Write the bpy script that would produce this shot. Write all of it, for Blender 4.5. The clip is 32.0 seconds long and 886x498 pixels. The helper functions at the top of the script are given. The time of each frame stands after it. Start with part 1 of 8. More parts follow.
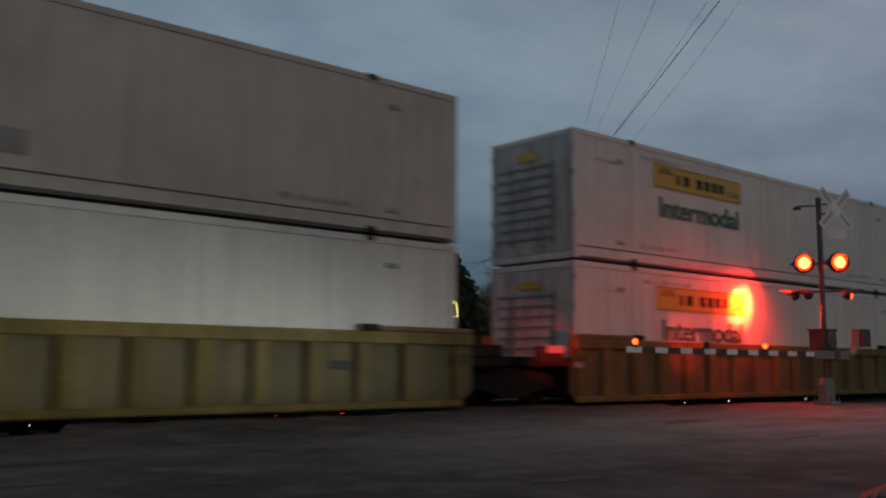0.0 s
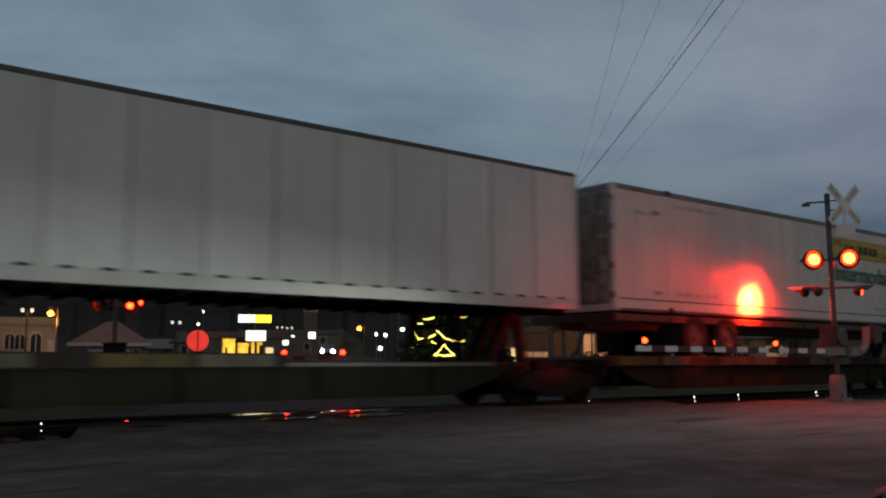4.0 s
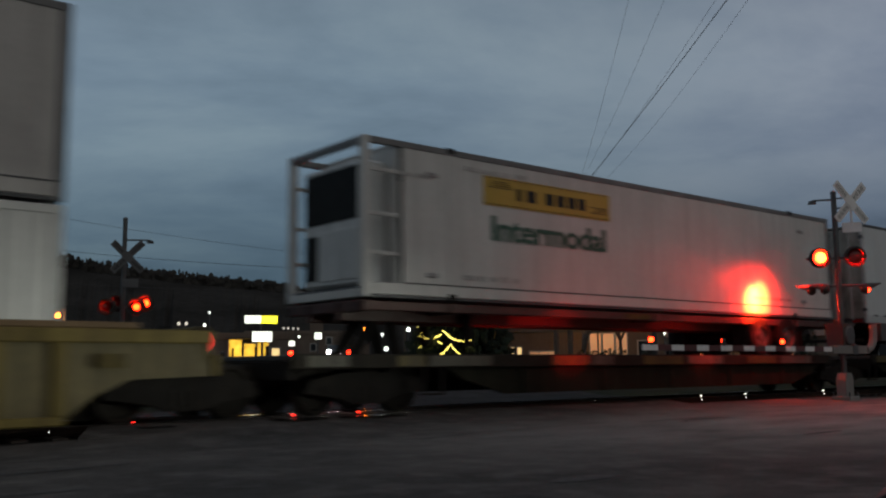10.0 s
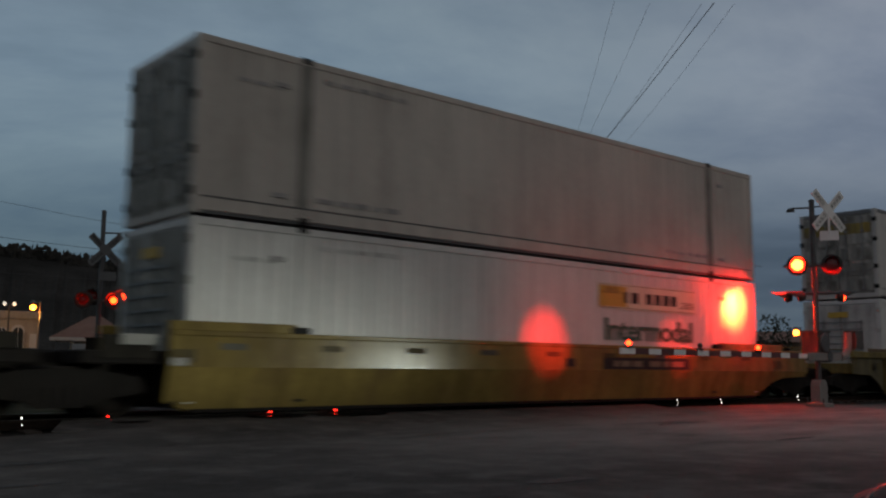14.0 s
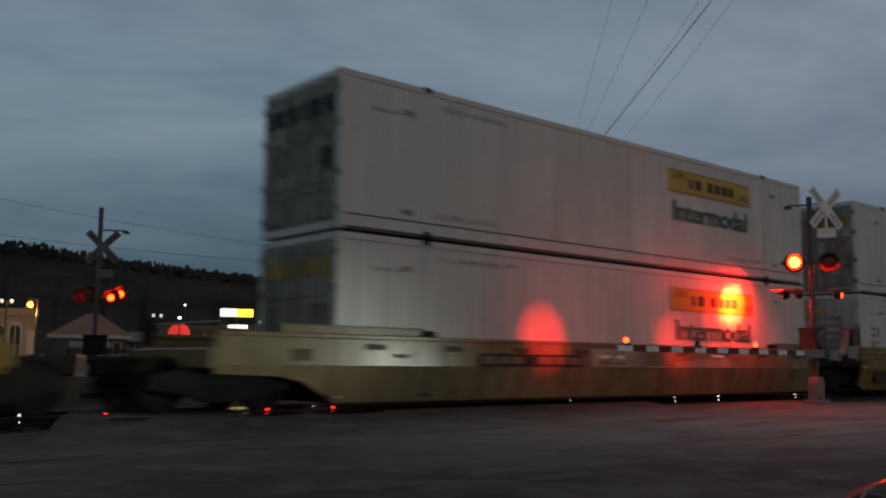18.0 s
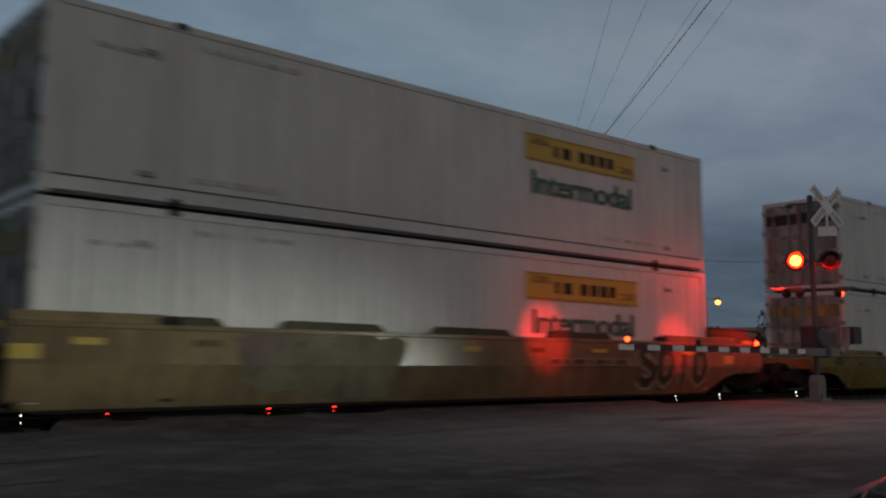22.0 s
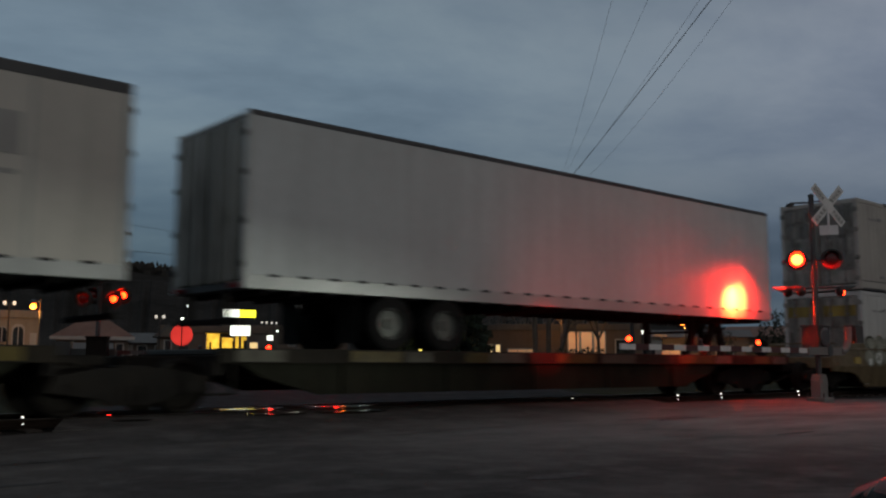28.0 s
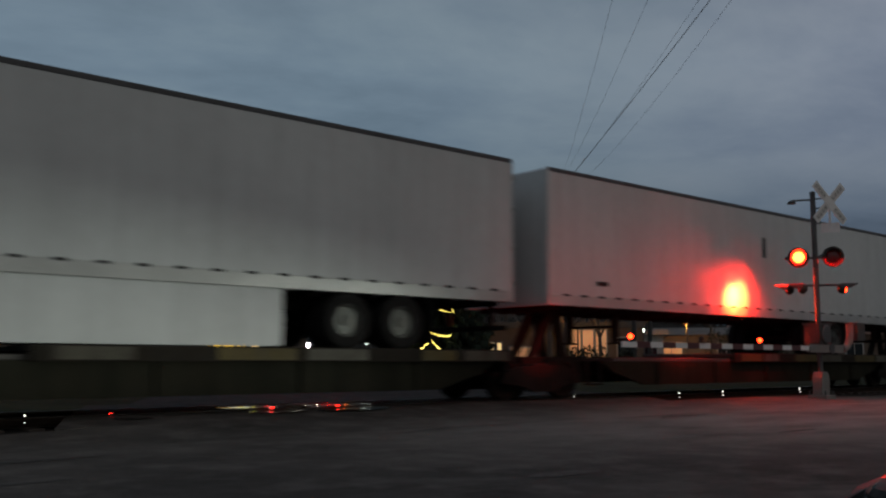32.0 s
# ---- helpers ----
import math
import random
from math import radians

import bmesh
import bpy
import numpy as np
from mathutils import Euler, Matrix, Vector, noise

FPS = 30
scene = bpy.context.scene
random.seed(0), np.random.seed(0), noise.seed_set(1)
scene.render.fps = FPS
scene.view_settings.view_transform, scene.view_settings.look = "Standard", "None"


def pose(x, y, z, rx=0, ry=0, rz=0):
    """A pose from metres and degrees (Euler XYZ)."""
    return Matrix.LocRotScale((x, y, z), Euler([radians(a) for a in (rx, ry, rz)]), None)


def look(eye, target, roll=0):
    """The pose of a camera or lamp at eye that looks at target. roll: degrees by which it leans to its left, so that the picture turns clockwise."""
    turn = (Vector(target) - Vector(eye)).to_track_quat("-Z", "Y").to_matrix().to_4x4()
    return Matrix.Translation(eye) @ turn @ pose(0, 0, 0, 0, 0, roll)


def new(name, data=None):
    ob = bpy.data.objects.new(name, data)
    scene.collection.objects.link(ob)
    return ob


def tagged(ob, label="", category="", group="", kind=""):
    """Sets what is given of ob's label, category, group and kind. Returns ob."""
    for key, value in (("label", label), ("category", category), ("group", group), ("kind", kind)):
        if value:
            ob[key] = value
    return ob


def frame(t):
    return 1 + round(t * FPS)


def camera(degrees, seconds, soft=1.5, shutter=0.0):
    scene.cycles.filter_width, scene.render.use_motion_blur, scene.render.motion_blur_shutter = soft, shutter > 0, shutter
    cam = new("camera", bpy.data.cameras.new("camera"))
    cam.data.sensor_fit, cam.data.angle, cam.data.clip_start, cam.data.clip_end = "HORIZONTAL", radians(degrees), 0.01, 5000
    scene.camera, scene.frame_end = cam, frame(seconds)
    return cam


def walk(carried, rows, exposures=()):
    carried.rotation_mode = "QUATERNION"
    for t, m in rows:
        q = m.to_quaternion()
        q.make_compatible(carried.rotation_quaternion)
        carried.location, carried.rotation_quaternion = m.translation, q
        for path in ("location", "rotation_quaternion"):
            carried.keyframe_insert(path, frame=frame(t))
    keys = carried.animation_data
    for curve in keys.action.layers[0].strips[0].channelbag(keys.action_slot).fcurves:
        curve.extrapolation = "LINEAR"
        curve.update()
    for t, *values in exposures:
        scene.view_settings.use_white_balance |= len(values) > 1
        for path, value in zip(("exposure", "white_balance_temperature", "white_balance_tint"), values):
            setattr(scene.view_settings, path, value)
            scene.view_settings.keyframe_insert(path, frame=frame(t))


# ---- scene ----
CAM_Z = 0.92
cam = camera(51.0, 32.0, soft=2.2, shutter=0.6)
# seconds, yaw, pitch, roll of a camera held in one place
PATH = [
    (0, -40.62, 7.18, -0.36), (0.5, -40.57, 7.16, -0.26), (1, -40.51, 7.16, -0.22), (1.5, -40.39, 7.17, -0.05), 
    (2, -40.29, 7.26, 0.18), (2.5, -40.22, 7.22, 0.17), (4.5, -39.97, 7.24, 0.29), (5, -39.90, 7.22, 0.25), 
    (5.5, -39.87, 7.21, 0.21), (6, -39.81, 7.27, 0.41), (6.5, -39.80, 7.22, 0.33), (7, -39.75, 7.27, 0.35), 
    (7.5, -39.73, 7.25, 0.43), (8, -39.72, 7.25, 0.30), (8.5, -39.69, 7.32, 0.44), (9, -39.68, 7.28, 0.43), 
    (9.5, -39.66, 7.23, 0.55), (10, -39.66, 7.24, 0.53), (10.5, -39.80, 7.22, 0.23), (11, -40.07, 7.24, 0.19), 
    (11.5, -40.45, 7.24, -0.05), (12, -40.67, 7.21, -0.28), (12.5, -40.77, 7.25, -0.42), (13, -40.92, 7.23, -0.57), 
    (13.5, -40.97, 7.23, -0.55), (15.5, -41.05, 7.22, -0.48), (16, -41.06, 7.15, -0.63), (16.5, -41.09, 7.14, -0.61), 
    (17, -41.08, 7.10, -0.63), (17.5, -41.14, 7.11, -0.53), (18, -41.15, 7.06, -0.50), (18.5, -41.14, 7.06, -0.54), 
    (19, -41.13, 7.03, -0.52), (19.5, -41.13, 7.02, -0.52), (20, -41.11, 7.01, -0.53), (20.5, -41.09, 7.01, -0.53), 
    (21, -41.10, 7.01, -0.49), (21.5, -41.12, 7.05, -0.42), (22, -41.08, 7.02, -0.36), (22.5, -41.08, 6.97, -0.33), 
    (23, -41.09, 6.98, -0.45), (23.5, -41.09, 6.98, -0.39), (24, -41.06, 6.96, -0.35), (24.5, -41.06, 6.96, -0.39), 
    (25, -41.03, 6.96, -0.39), (25.5, -41.03, 6.97, -0.38), (26, -41.04, 6.97, -0.37), (26.5, -41.04, 6.98, -0.31), 
    (28.5, -40.97, 7.03, -0.17), (29, -40.95, 7.00, -0.19), (29.5, -40.93, 6.98, -0.18), (30, -40.91, 7.02, -0.05), 
    (30.5, -40.90, 6.98, -0.15), (31, -40.88, 6.97, -0.21), (31.5, -40.88, 6.86, -0.24), (32, -40.89, 6.91, -0.10), 
]
walk(cam, [(t, pose(0, 0, CAM_Z, 90 + p, r, y)) for t, y, p, r in PATH], [(0, 0.08), (10, 0.03), (20, -0.03), (32, -0.10)])

# ---- sky and light ----
world = bpy.data.worlds.new("dusk_sky")
scene.world = world
world.use_nodes = True
wt = world.node_tree
wt.nodes.clear()


def wn(kind, **kw):
    n = wt.nodes.new(kind)
    for k, v in kw.items():
        n.inputs[k].default_value = v
    return n


def wmath(op, a, b=None, clamp=False):
    n = wt.nodes.new("ShaderNodeMath")
    n.operation, n.use_clamp = op, clamp
    for i, v in enumerate((a, b)):
        if v is None:
            continue
        if isinstance(v, (int, float)):
            n.inputs[i].default_value = v
        else:
            wt.links.new(v, n.inputs[i])
    return n.outputs[0]


def wramp(fac, stops):
    n = wt.nodes.new("ShaderNodeValToRGB")
    els = n.color_ramp.elements
    while len(els) < len(stops):
        els.new(0.5)
    for e, (p, c) in zip(els, stops):
        e.position, e.color = p, (*c, 1)
    wt.links.new(fac, n.inputs[0])
    return n.outputs[0]


def wmix(kind, fac, a, b):
    n = wt.nodes.new("ShaderNodeMix")
    n.data_type, n.blend_type = "RGBA", kind
    for s, v in ((0, fac), (6, a), (7, b)):
        if isinstance(v, (int, float)):
            n.inputs[s].default_value = v
        elif isinstance(v, tuple):
            n.inputs[s].default_value = (*v, 1)
        else:
            wt.links.new(v, n.inputs[s])
    return n.outputs[2]


tc = wt.nodes.new("ShaderNodeTexCoord")
sep = wt.nodes.new("ShaderNodeSeparateXYZ")
wt.links.new(tc.outputs["Generated"], sep.inputs[0])
sx, sy, sz = sep.outputs
up = wmath("MAXIMUM", sz, 0.0)
base = wramp(up, [(0.0, (0.050, 0.086, 0.115)), (0.08, (0.070, 0.112, 0.146)), (0.16, (0.104, 0.158, 0.204)), (0.22, (0.148, 0.212, 0.268)), (0.30, (0.176, 0.243, 0.303)), (0.55, (0.18, 0.225, 0.268)), (1.0, (0.17, 0.20, 0.23))])
# cloud layer seen in perspective: the direction is laid on a flat ceiling
den = wmath("ADD", up, 0.16)
flat = wt.nodes.new("ShaderNodeCombineXYZ")
wt.links.new(wmath("DIVIDE", sx, den), flat.inputs[0])
wt.links.new(wmath("DIVIDE", sy, den), flat.inputs[1])
turn = wt.nodes.new("ShaderNodeMapping")
turn.inputs["Rotation"].default_value = (0, 0, radians(34))
wt.links.new(flat.outputs[0], turn.inputs["Vector"])
drawn = wt.nodes.new("ShaderNodeMapping")
drawn.inputs["Scale"].default_value = (0.66, 0.80, 1)
drawn.inputs["Location"].default_value = (0.6, 0.2, 0)
wt.links.new(turn.outputs[0], drawn.inputs["Vector"])
cl = wn("ShaderNodeTexNoise", Scale=1.3, Detail=8.0, Roughness=0.58, Distortion=0.3)
wt.links.new(drawn.outputs[0], cl.inputs["Vector"])
bank = wramp(cl.outputs[0], [(0.32, (0.62, 0.66, 0.70)), (0.46, (0.86, 0.88, 0.91)), (0.58, (1.10, 1.08, 1.05)), (0.74, (1.30, 1.22, 1.15))])
sky = wmix("MULTIPLY", 1.0, base, bank)
# afterglow: brighter and warmer behind the viewer, a faint mauve low ahead on the east side
west = wmath("MULTIPLY_ADD", sy, -0.5)
wt.nodes[-1].inputs[2].default_value = 0.5
glow = wramp(west, [(0.0, (1.0, 1.0, 1.0)), (0.42, (1.0, 1.0, 1.0)), (0.75, (1.40, 1.10, 0.92)), (1.0, (1.84, 1.38, 1.06))])
sky = wmix("MULTIPLY", 1.0, sky, glow)
mauve = wramp(sx, [(0.15, (1.11, 1.10, 1.09)), (0.55, (1.05, 1.04, 1.03)), (0.74, (1.03, 0.97, 0.97)), (0.95, (1.32, 1.08, 1.10))])
sky = wmix("MULTIPLY", 1.0, sky, mauve)
bg = wt.nodes.new("ShaderNodeBackground")
bg.inputs["Strength"].default_value = 1.0
wt.links.new(sky, bg.inputs["Color"])
wo = wt.nodes.new("ShaderNodeOutputWorld")
wt.links.new(bg.outputs[0], wo.inputs[0])

# low sun already under the cloud deck: a very wide, weak light from behind
sun = new("sun", bpy.data.lights.new("sun", "SUN"))
sun.data.energy, sun.data.angle, sun.data.color = 0.05, radians(60), (1.0, 0.96, 0.92)
sun.matrix_world = look((0, 0, 30), (6, 20, 18))


def spot(name, eye, target, watts, degrees, blend, colour, size):
    ob = new(name, bpy.data.lights.new(name, "SPOT"))
    ob.data.energy, ob.data.spot_size, ob.data.spot_blend = watts, radians(degrees), blend
    ob.data.color, ob.data.shadow_soft_size = colour, size
    ob.matrix_world = look(eye, target)
    return ob


# unseen car's headlamps shine over the lot at the crossing, cut by added plates
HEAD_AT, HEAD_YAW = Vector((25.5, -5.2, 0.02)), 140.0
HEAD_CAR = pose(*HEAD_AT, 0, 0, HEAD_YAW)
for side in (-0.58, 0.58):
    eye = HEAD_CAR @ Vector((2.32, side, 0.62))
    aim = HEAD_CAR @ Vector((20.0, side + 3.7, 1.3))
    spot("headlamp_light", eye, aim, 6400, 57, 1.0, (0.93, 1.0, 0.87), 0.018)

# the near signal's away-facing flashers and arm lamps throw red beams on the passing train
NB = Vector((22.03, 11.30, 0.13))
SIGNAL_RED = (1.0, 0.020, 0.011)
BACK = ((NB + Vector((-0.12, 0.46, 3.37)), Vector((21.28, 13.21, 2.54))), (NB + Vector((0.34, -0.20, 3.37)), Vector((21.60, 13.21, 2.54))))
ARM_Y, ARM_Z, ARM_LAMPS = 11.035, 1.38, (14.25, 16.60, 18.84)
for place, aim in BACK:
    for watts, degrees, colour in ((17000, 31, (1.0, 0.034, 0.006)), (1000, 58, SIGNAL_RED)):
        spot("flasher_beam", place + (aim - place).normalized() * 0.17, aim, watts, degrees, 1.0, colour, 0.06)
spot("flasher_beam", NB + Vector((-0.3, 0.75, 3.25)), (21.4, 13.21, 1.9), 430, 130, 1.0, SIGNAL_RED, 0.06)
for x, watts in ((ARM_LAMPS[0], 330), (ARM_LAMPS[2], 240)):
    spot("arm_lamp_beam", (x, ARM_Y + 0.075, ARM_Z), (x + 0.03, 13.21, ARM_Z + 0.06), watts, 46, 0.85, SIGNAL_RED, 0.03)
    spot("arm_lamp_spill", (x, ARM_Y + 0.075, ARM_Z + 0.02), (x + 1.2, 13.21, ARM_Z + 0.5), 30, 150, 0.8, SIGNAL_RED, 0.03)

# ---- materials ----
def mat(name, colour, rough=0.6, metal=0.0, vary=0.25, scale=3.0, streak=0.0, bump=0.0, bump_scale=60.0, dirt=None, dirt_amount=0.0, coat=0.0, tile=0.0, spec=0.5, worn=None):
    """A painted or worn surface: two scales of mottling, vertical streaks, dirt in patches, fine relief."""
    m = bpy.data.materials.new(name)
    m.use_nodes = True
    t = m.node_tree
    b = t.nodes["Principled BSDF"]
    b.inputs["Roughness"].default_value, b.inputs["Metallic"].default_value = rough, metal
    b.inputs["Coat Weight"].default_value, b.inputs["Specular IOR Level"].default_value = coat, spec
    co = t.nodes.new("ShaderNodeTexCoord")
    info = t.nodes.new("ShaderNodeObjectInfo")
    shift = t.nodes.new("ShaderNodeVectorMath")
    shift.operation = "MULTIPLY_ADD"
    t.links.new(info.outputs["Random"], shift.inputs[0])
    shift.inputs[1].default_value = (37, 11, 5)
    t.links.new(co.outputs["Object"], shift.inputs[2])
    v = shift.outputs[0]

    def noise_of(sc, detail, stretch=(1, 1, 1)):
        mp = t.nodes.new("ShaderNodeMapping")
        mp.inputs["Scale"].default_value = stretch
        t.links.new(v, mp.inputs["Vector"])
        n = t.nodes.new("ShaderNodeTexNoise")
        n.inputs["Scale"].default_value, n.inputs["Detail"].default_value, n.inputs["Roughness"].default_value = sc, detail, 0.6
        t.links.new(mp.outputs[0], n.inputs["Vector"])
        return n.outputs[0]

    def ramp(fac, lo, hi, a, c):
        r = t.nodes.new("ShaderNodeMapRange")
        for i, x in enumerate((lo, hi, a, c)):
            r.inputs[i + 1].default_value = x
        t.links.new(fac, r.inputs[0])
        return r.outputs[0]

    def mult(a, c):
        n = t.nodes.new("ShaderNodeMath")
        n.operation = "MULTIPLY"
        t.links.new(a, n.inputs[0]), t.links.new(c, n.inputs[1])
        return n.outputs[0]

    g = mult(ramp(noise_of(scale * 0.25, 4), 0.3, 0.7, 1 - vary, 1 + vary * 0.4), ramp(noise_of(scale * 6, 6), 0.25, 0.75, 1 - vary * 0.5, 1 + vary * 0.3))
    if streak:
        g = mult(g, ramp(noise_of(4.0, 4, (1, 1, 0.07)), 0.35, 0.7, 1 + streak * 0.15, 1 - streak))
    if tile:
        g = mult(g, ramp(info.outputs["Random"], 0, 1, 1 - tile, 1 + tile))
    mix = t.nodes.new("ShaderNodeMix")
    mix.data_type, mix.blend_type = "RGBA", "MULTIPLY"
    mix.inputs[0].default_value = 1
    mix.inputs[6].default_value = (*colour, 1)
    t.links.new(g, mix.inputs[7])
    out = mix.outputs[2]
    if dirt:
        d = t.nodes.new("ShaderNodeMix")
        d.data_type = "RGBA"
        t.links.new(ramp(noise_of(scale * 0.9, 8, (1, 1, 0.6)), 0.48, 0.72, 0, dirt_amount), d.inputs[0])
        t.links.new(out, d.inputs[6])
        d.inputs[7].default_value = (*dirt, 1)
        out = d.outputs[2]
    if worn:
        # a paler, ragged-edged spread, part wear, part painted-in lamp light: centre, radii, colour
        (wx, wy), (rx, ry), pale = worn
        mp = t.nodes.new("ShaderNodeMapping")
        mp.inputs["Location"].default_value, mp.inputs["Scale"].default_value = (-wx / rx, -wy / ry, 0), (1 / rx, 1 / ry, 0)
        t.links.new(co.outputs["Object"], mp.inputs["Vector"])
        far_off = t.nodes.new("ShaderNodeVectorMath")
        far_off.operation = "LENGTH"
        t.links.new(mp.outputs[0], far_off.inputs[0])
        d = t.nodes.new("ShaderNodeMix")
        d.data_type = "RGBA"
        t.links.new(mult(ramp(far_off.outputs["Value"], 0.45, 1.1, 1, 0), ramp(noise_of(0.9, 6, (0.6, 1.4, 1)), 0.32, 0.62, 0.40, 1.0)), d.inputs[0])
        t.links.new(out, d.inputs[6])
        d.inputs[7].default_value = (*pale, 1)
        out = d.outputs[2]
    t.links.new(out, b.inputs["Base Color"])
    t.links.new(ramp(noise_of(scale * 2, 5), 0.3, 0.7, rough * 0.8, min(1, rough * 1.2)), b.inputs["Roughness"])
    if bump:
        bp = t.nodes.new("ShaderNodeBump")
        bp.inputs["Strength"].default_value, bp.inputs["Distance"].default_value = bump, 0.01
        t.links.new(noise_of(bump_scale, 6), bp.inputs["Height"])
        t.links.new(bp.outputs[0], b.inputs["Normal"])
    return m


def glow(name, colour, strength, uneven=0.0, grain=1.5):
    """A surface that gives off light; uneven: how patchy the lit inside behind it is."""
    m = bpy.data.materials.new(name)
    m.use_nodes = True
    t = m.node_tree
    b = t.nodes["Principled BSDF"]
    b.inputs["Base Color"].default_value = (*colour, 1)
    b.inputs["Emission Color"].default_value = (*colour, 1)
    b.inputs["Emission Strength"].default_value = strength
    if uneven:
        co, n, r = t.nodes.new("ShaderNodeTexCoord"), t.nodes.new("ShaderNodeTexNoise"), t.nodes.new("ShaderNodeMapRange")
        n.inputs["Scale"].default_value, n.inputs["Detail"].default_value = grain, 3.0
        for k, x in enumerate((0.32, 0.68, strength * (1 - uneven), strength * (1 + 0.6 * uneven))):
            r.inputs[k + 1].default_value = x
        t.links.new(co.outputs["Object"], n.inputs["Vector"])
        t.links.new(n.outputs[0], r.inputs[0])
        t.links.new(r.outputs[0], b.inputs["Emission Strength"])
    return m


GRIME = (0.07, 0.055, 0.04)
M_WHITE = mat("white_container_paint", (0.535, 0.53, 0.515), 0.42, 0, 0.14, 1.2, 0.16, 0.05, 40, GRIME, 0.10)
M_BEIGE = mat("beige_container_paint", (0.445, 0.41, 0.372), 0.5, 0, 0.16, 1.2, 0.16, 0.05, 40, GRIME, 0.22)
M_GREY = mat("grey_container_paint", (0.37, 0.366, 0.36), 0.5, 0, 0.18, 1.4, 0.22, 0.05, 40, GRIME, 0.25)
M_OLDGREY = mat("chalky_grey_container_paint", (0.455, 0.435, 0.415), 0.5, 0, 0.18, 1.4, 0.2, 0.05, 40, GRIME, 0.2)
M_TRAILER = mat("white_trailer_skin", (0.535, 0.56, 0.57), 0.5, 0, 0.12, 0.8, 0.10, 0.03, 30, GRIME, 0.08)
M_TRAILER_WARM = mat("cream_trailer_skin", (0.52, 0.49, 0.45), 0.4, 0, 0.12, 0.8, 0.12, 0.03, 30, GRIME, 0.12)
M_SEAM = mat("darker_panel_seam", (0.39, 0.385, 0.37), 0.5, 0, 0.2, 3, 0.3)
M_BANNER = mat("black_green_banner_vinyl", (0.010, 0.026, 0.020), 0.5, 0, 0.2, 2, 0.1, spec=0.25)
M_GOLD = mat("worn_gold_vinyl", (0.33, 0.17, 0.025), 0.5, 0, 0.5, 6, 0.3, 0, 40, (0.05, 0.05, 0.03), 0.7)
M_ALU = mat("aluminium_rail", (0.45, 0.455, 0.45), 0.34, 0.35, 0.2, 4, 0.0, 0.05, 80)
M_DARKRAIL = mat("dark_steel_rail", (0.07, 0.07, 0.075), 0.5, 0.3, 0.3, 5, 0.0, 0.1, 80)
M_DOOR = mat("dirty_door_paint", (0.31, 0.30, 0.27), 0.6, 0, 0.35, 2.2, 0.65, 0.08, 50, (0.045, 0.036, 0.024), 0.92)
M_RUSTEND = mat("rust_streaked_end_paint", (0.36, 0.295, 0.25), 0.6, 0, 0.3, 1.6, 0.6, 0.08, 50, (0.15, 0.06, 0.03), 0.85)
M_DOORWHITE = mat("white_door_paint", (0.46, 0.45, 0.43), 0.5, 0, 0.25, 2.5, 0.4, 0.08, 50, GRIME, 0.55)
M_GRIMYBAND = mat("grimy_yellow_band", (0.33, 0.235, 0.04), 0.55, 0, 0.5, 2.5, 0.6, 0, 40, (0.05, 0.04, 0.025), 0.9)
M_TOPRAIL = mat("weathered_grey_rail", (0.15, 0.15, 0.152), 0.5, 0.2, 0.3, 5, 0.0, 0.1, 80)
M_ROD = mat("galvanised_rod", (0.22, 0.22, 0.22), 0.5, 0.5, 0.3, 8)
M_YELLOW = mat("yellow_logo_vinyl", (0.46, 0.295, 0.032), 0.45, 0, 0.12, 2, 0.1)
M_FADED = mat("faded_logo_vinyl", (0.62, 0.58, 0.44), 0.45, 0, 0.2, 2, 0.2)
M_BLACK = mat("black_vinyl", (0.025, 0.025, 0.025), 0.45, 0, 0.2, 4, spec=0.12)
M_GREEN = mat("dark_green_lettering", (0.020, 0.085, 0.055), 0.45, 0, 0.2, 4)
M_GREYINK = mat("grey_lettering", (0.26, 0.25, 0.25), 0.5, 0, 0.25, 4)
# patchy pale colour that paints in headlamp glare on a well car
M_PALEGLARE = mat("pale_glare_paint", (0.46, 0.43, 0.34), 0.45, 0, 0.6, 2.2, 0.3, 0.2, 12, (0.14, 0.11, 0.06), 0.8)
M_BARDIM = mat("dim_stencil_ink", (0.175, 0.15, 0.105), 0.5, 0, 0.3, 5, spec=0.12)
M_FAINT = mat("faint_stencil_ink", (0.40, 0.39, 0.38), 0.5, 0, 0.35, 5)
M_BARGREY = mat("grey_bar_paint", (0.335, 0.325, 0.315), 0.5, 0, 0.2, 4)
M_INK = mat("purple_grey_emblem", (0.20, 0.17, 0.185), 0.5, 0, 0.25, 3)
M_WELL = mat("ochre_wellcar_paint", (0.220, 0.162, 0.051), 0.19, 0, 0.3, 1.5, 0.35, 0.03, 60, (0.10, 0.065, 0.035), 0.55, spec=0.15)
M_WELLDULL = mat("dull_ochre_wellcar_paint", (0.178, 0.134, 0.043), 0.5, 0, 0.4, 1.8, 0.45, 0.1, 60, (0.085, 0.058, 0.032), 0.65, spec=0.12)
M_WELLDUSTY = mat("dusty_tan_wellcar_paint", (0.215, 0.175, 0.100), 0.22, 0, 0.3, 1.5, 0.35, 0.06, 60, (0.10, 0.075, 0.045), 0.5, spec=0.18)
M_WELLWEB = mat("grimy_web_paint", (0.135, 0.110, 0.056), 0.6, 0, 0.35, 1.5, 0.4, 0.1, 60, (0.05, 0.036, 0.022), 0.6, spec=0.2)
# plain dark brown; beside the ribs it stands in for shade
M_DARKBROWN = mat("dark_brown_paint", (0.06, 0.050, 0.027), 0.6, 0, 0.3, 2, 0.3, spec=0.2)
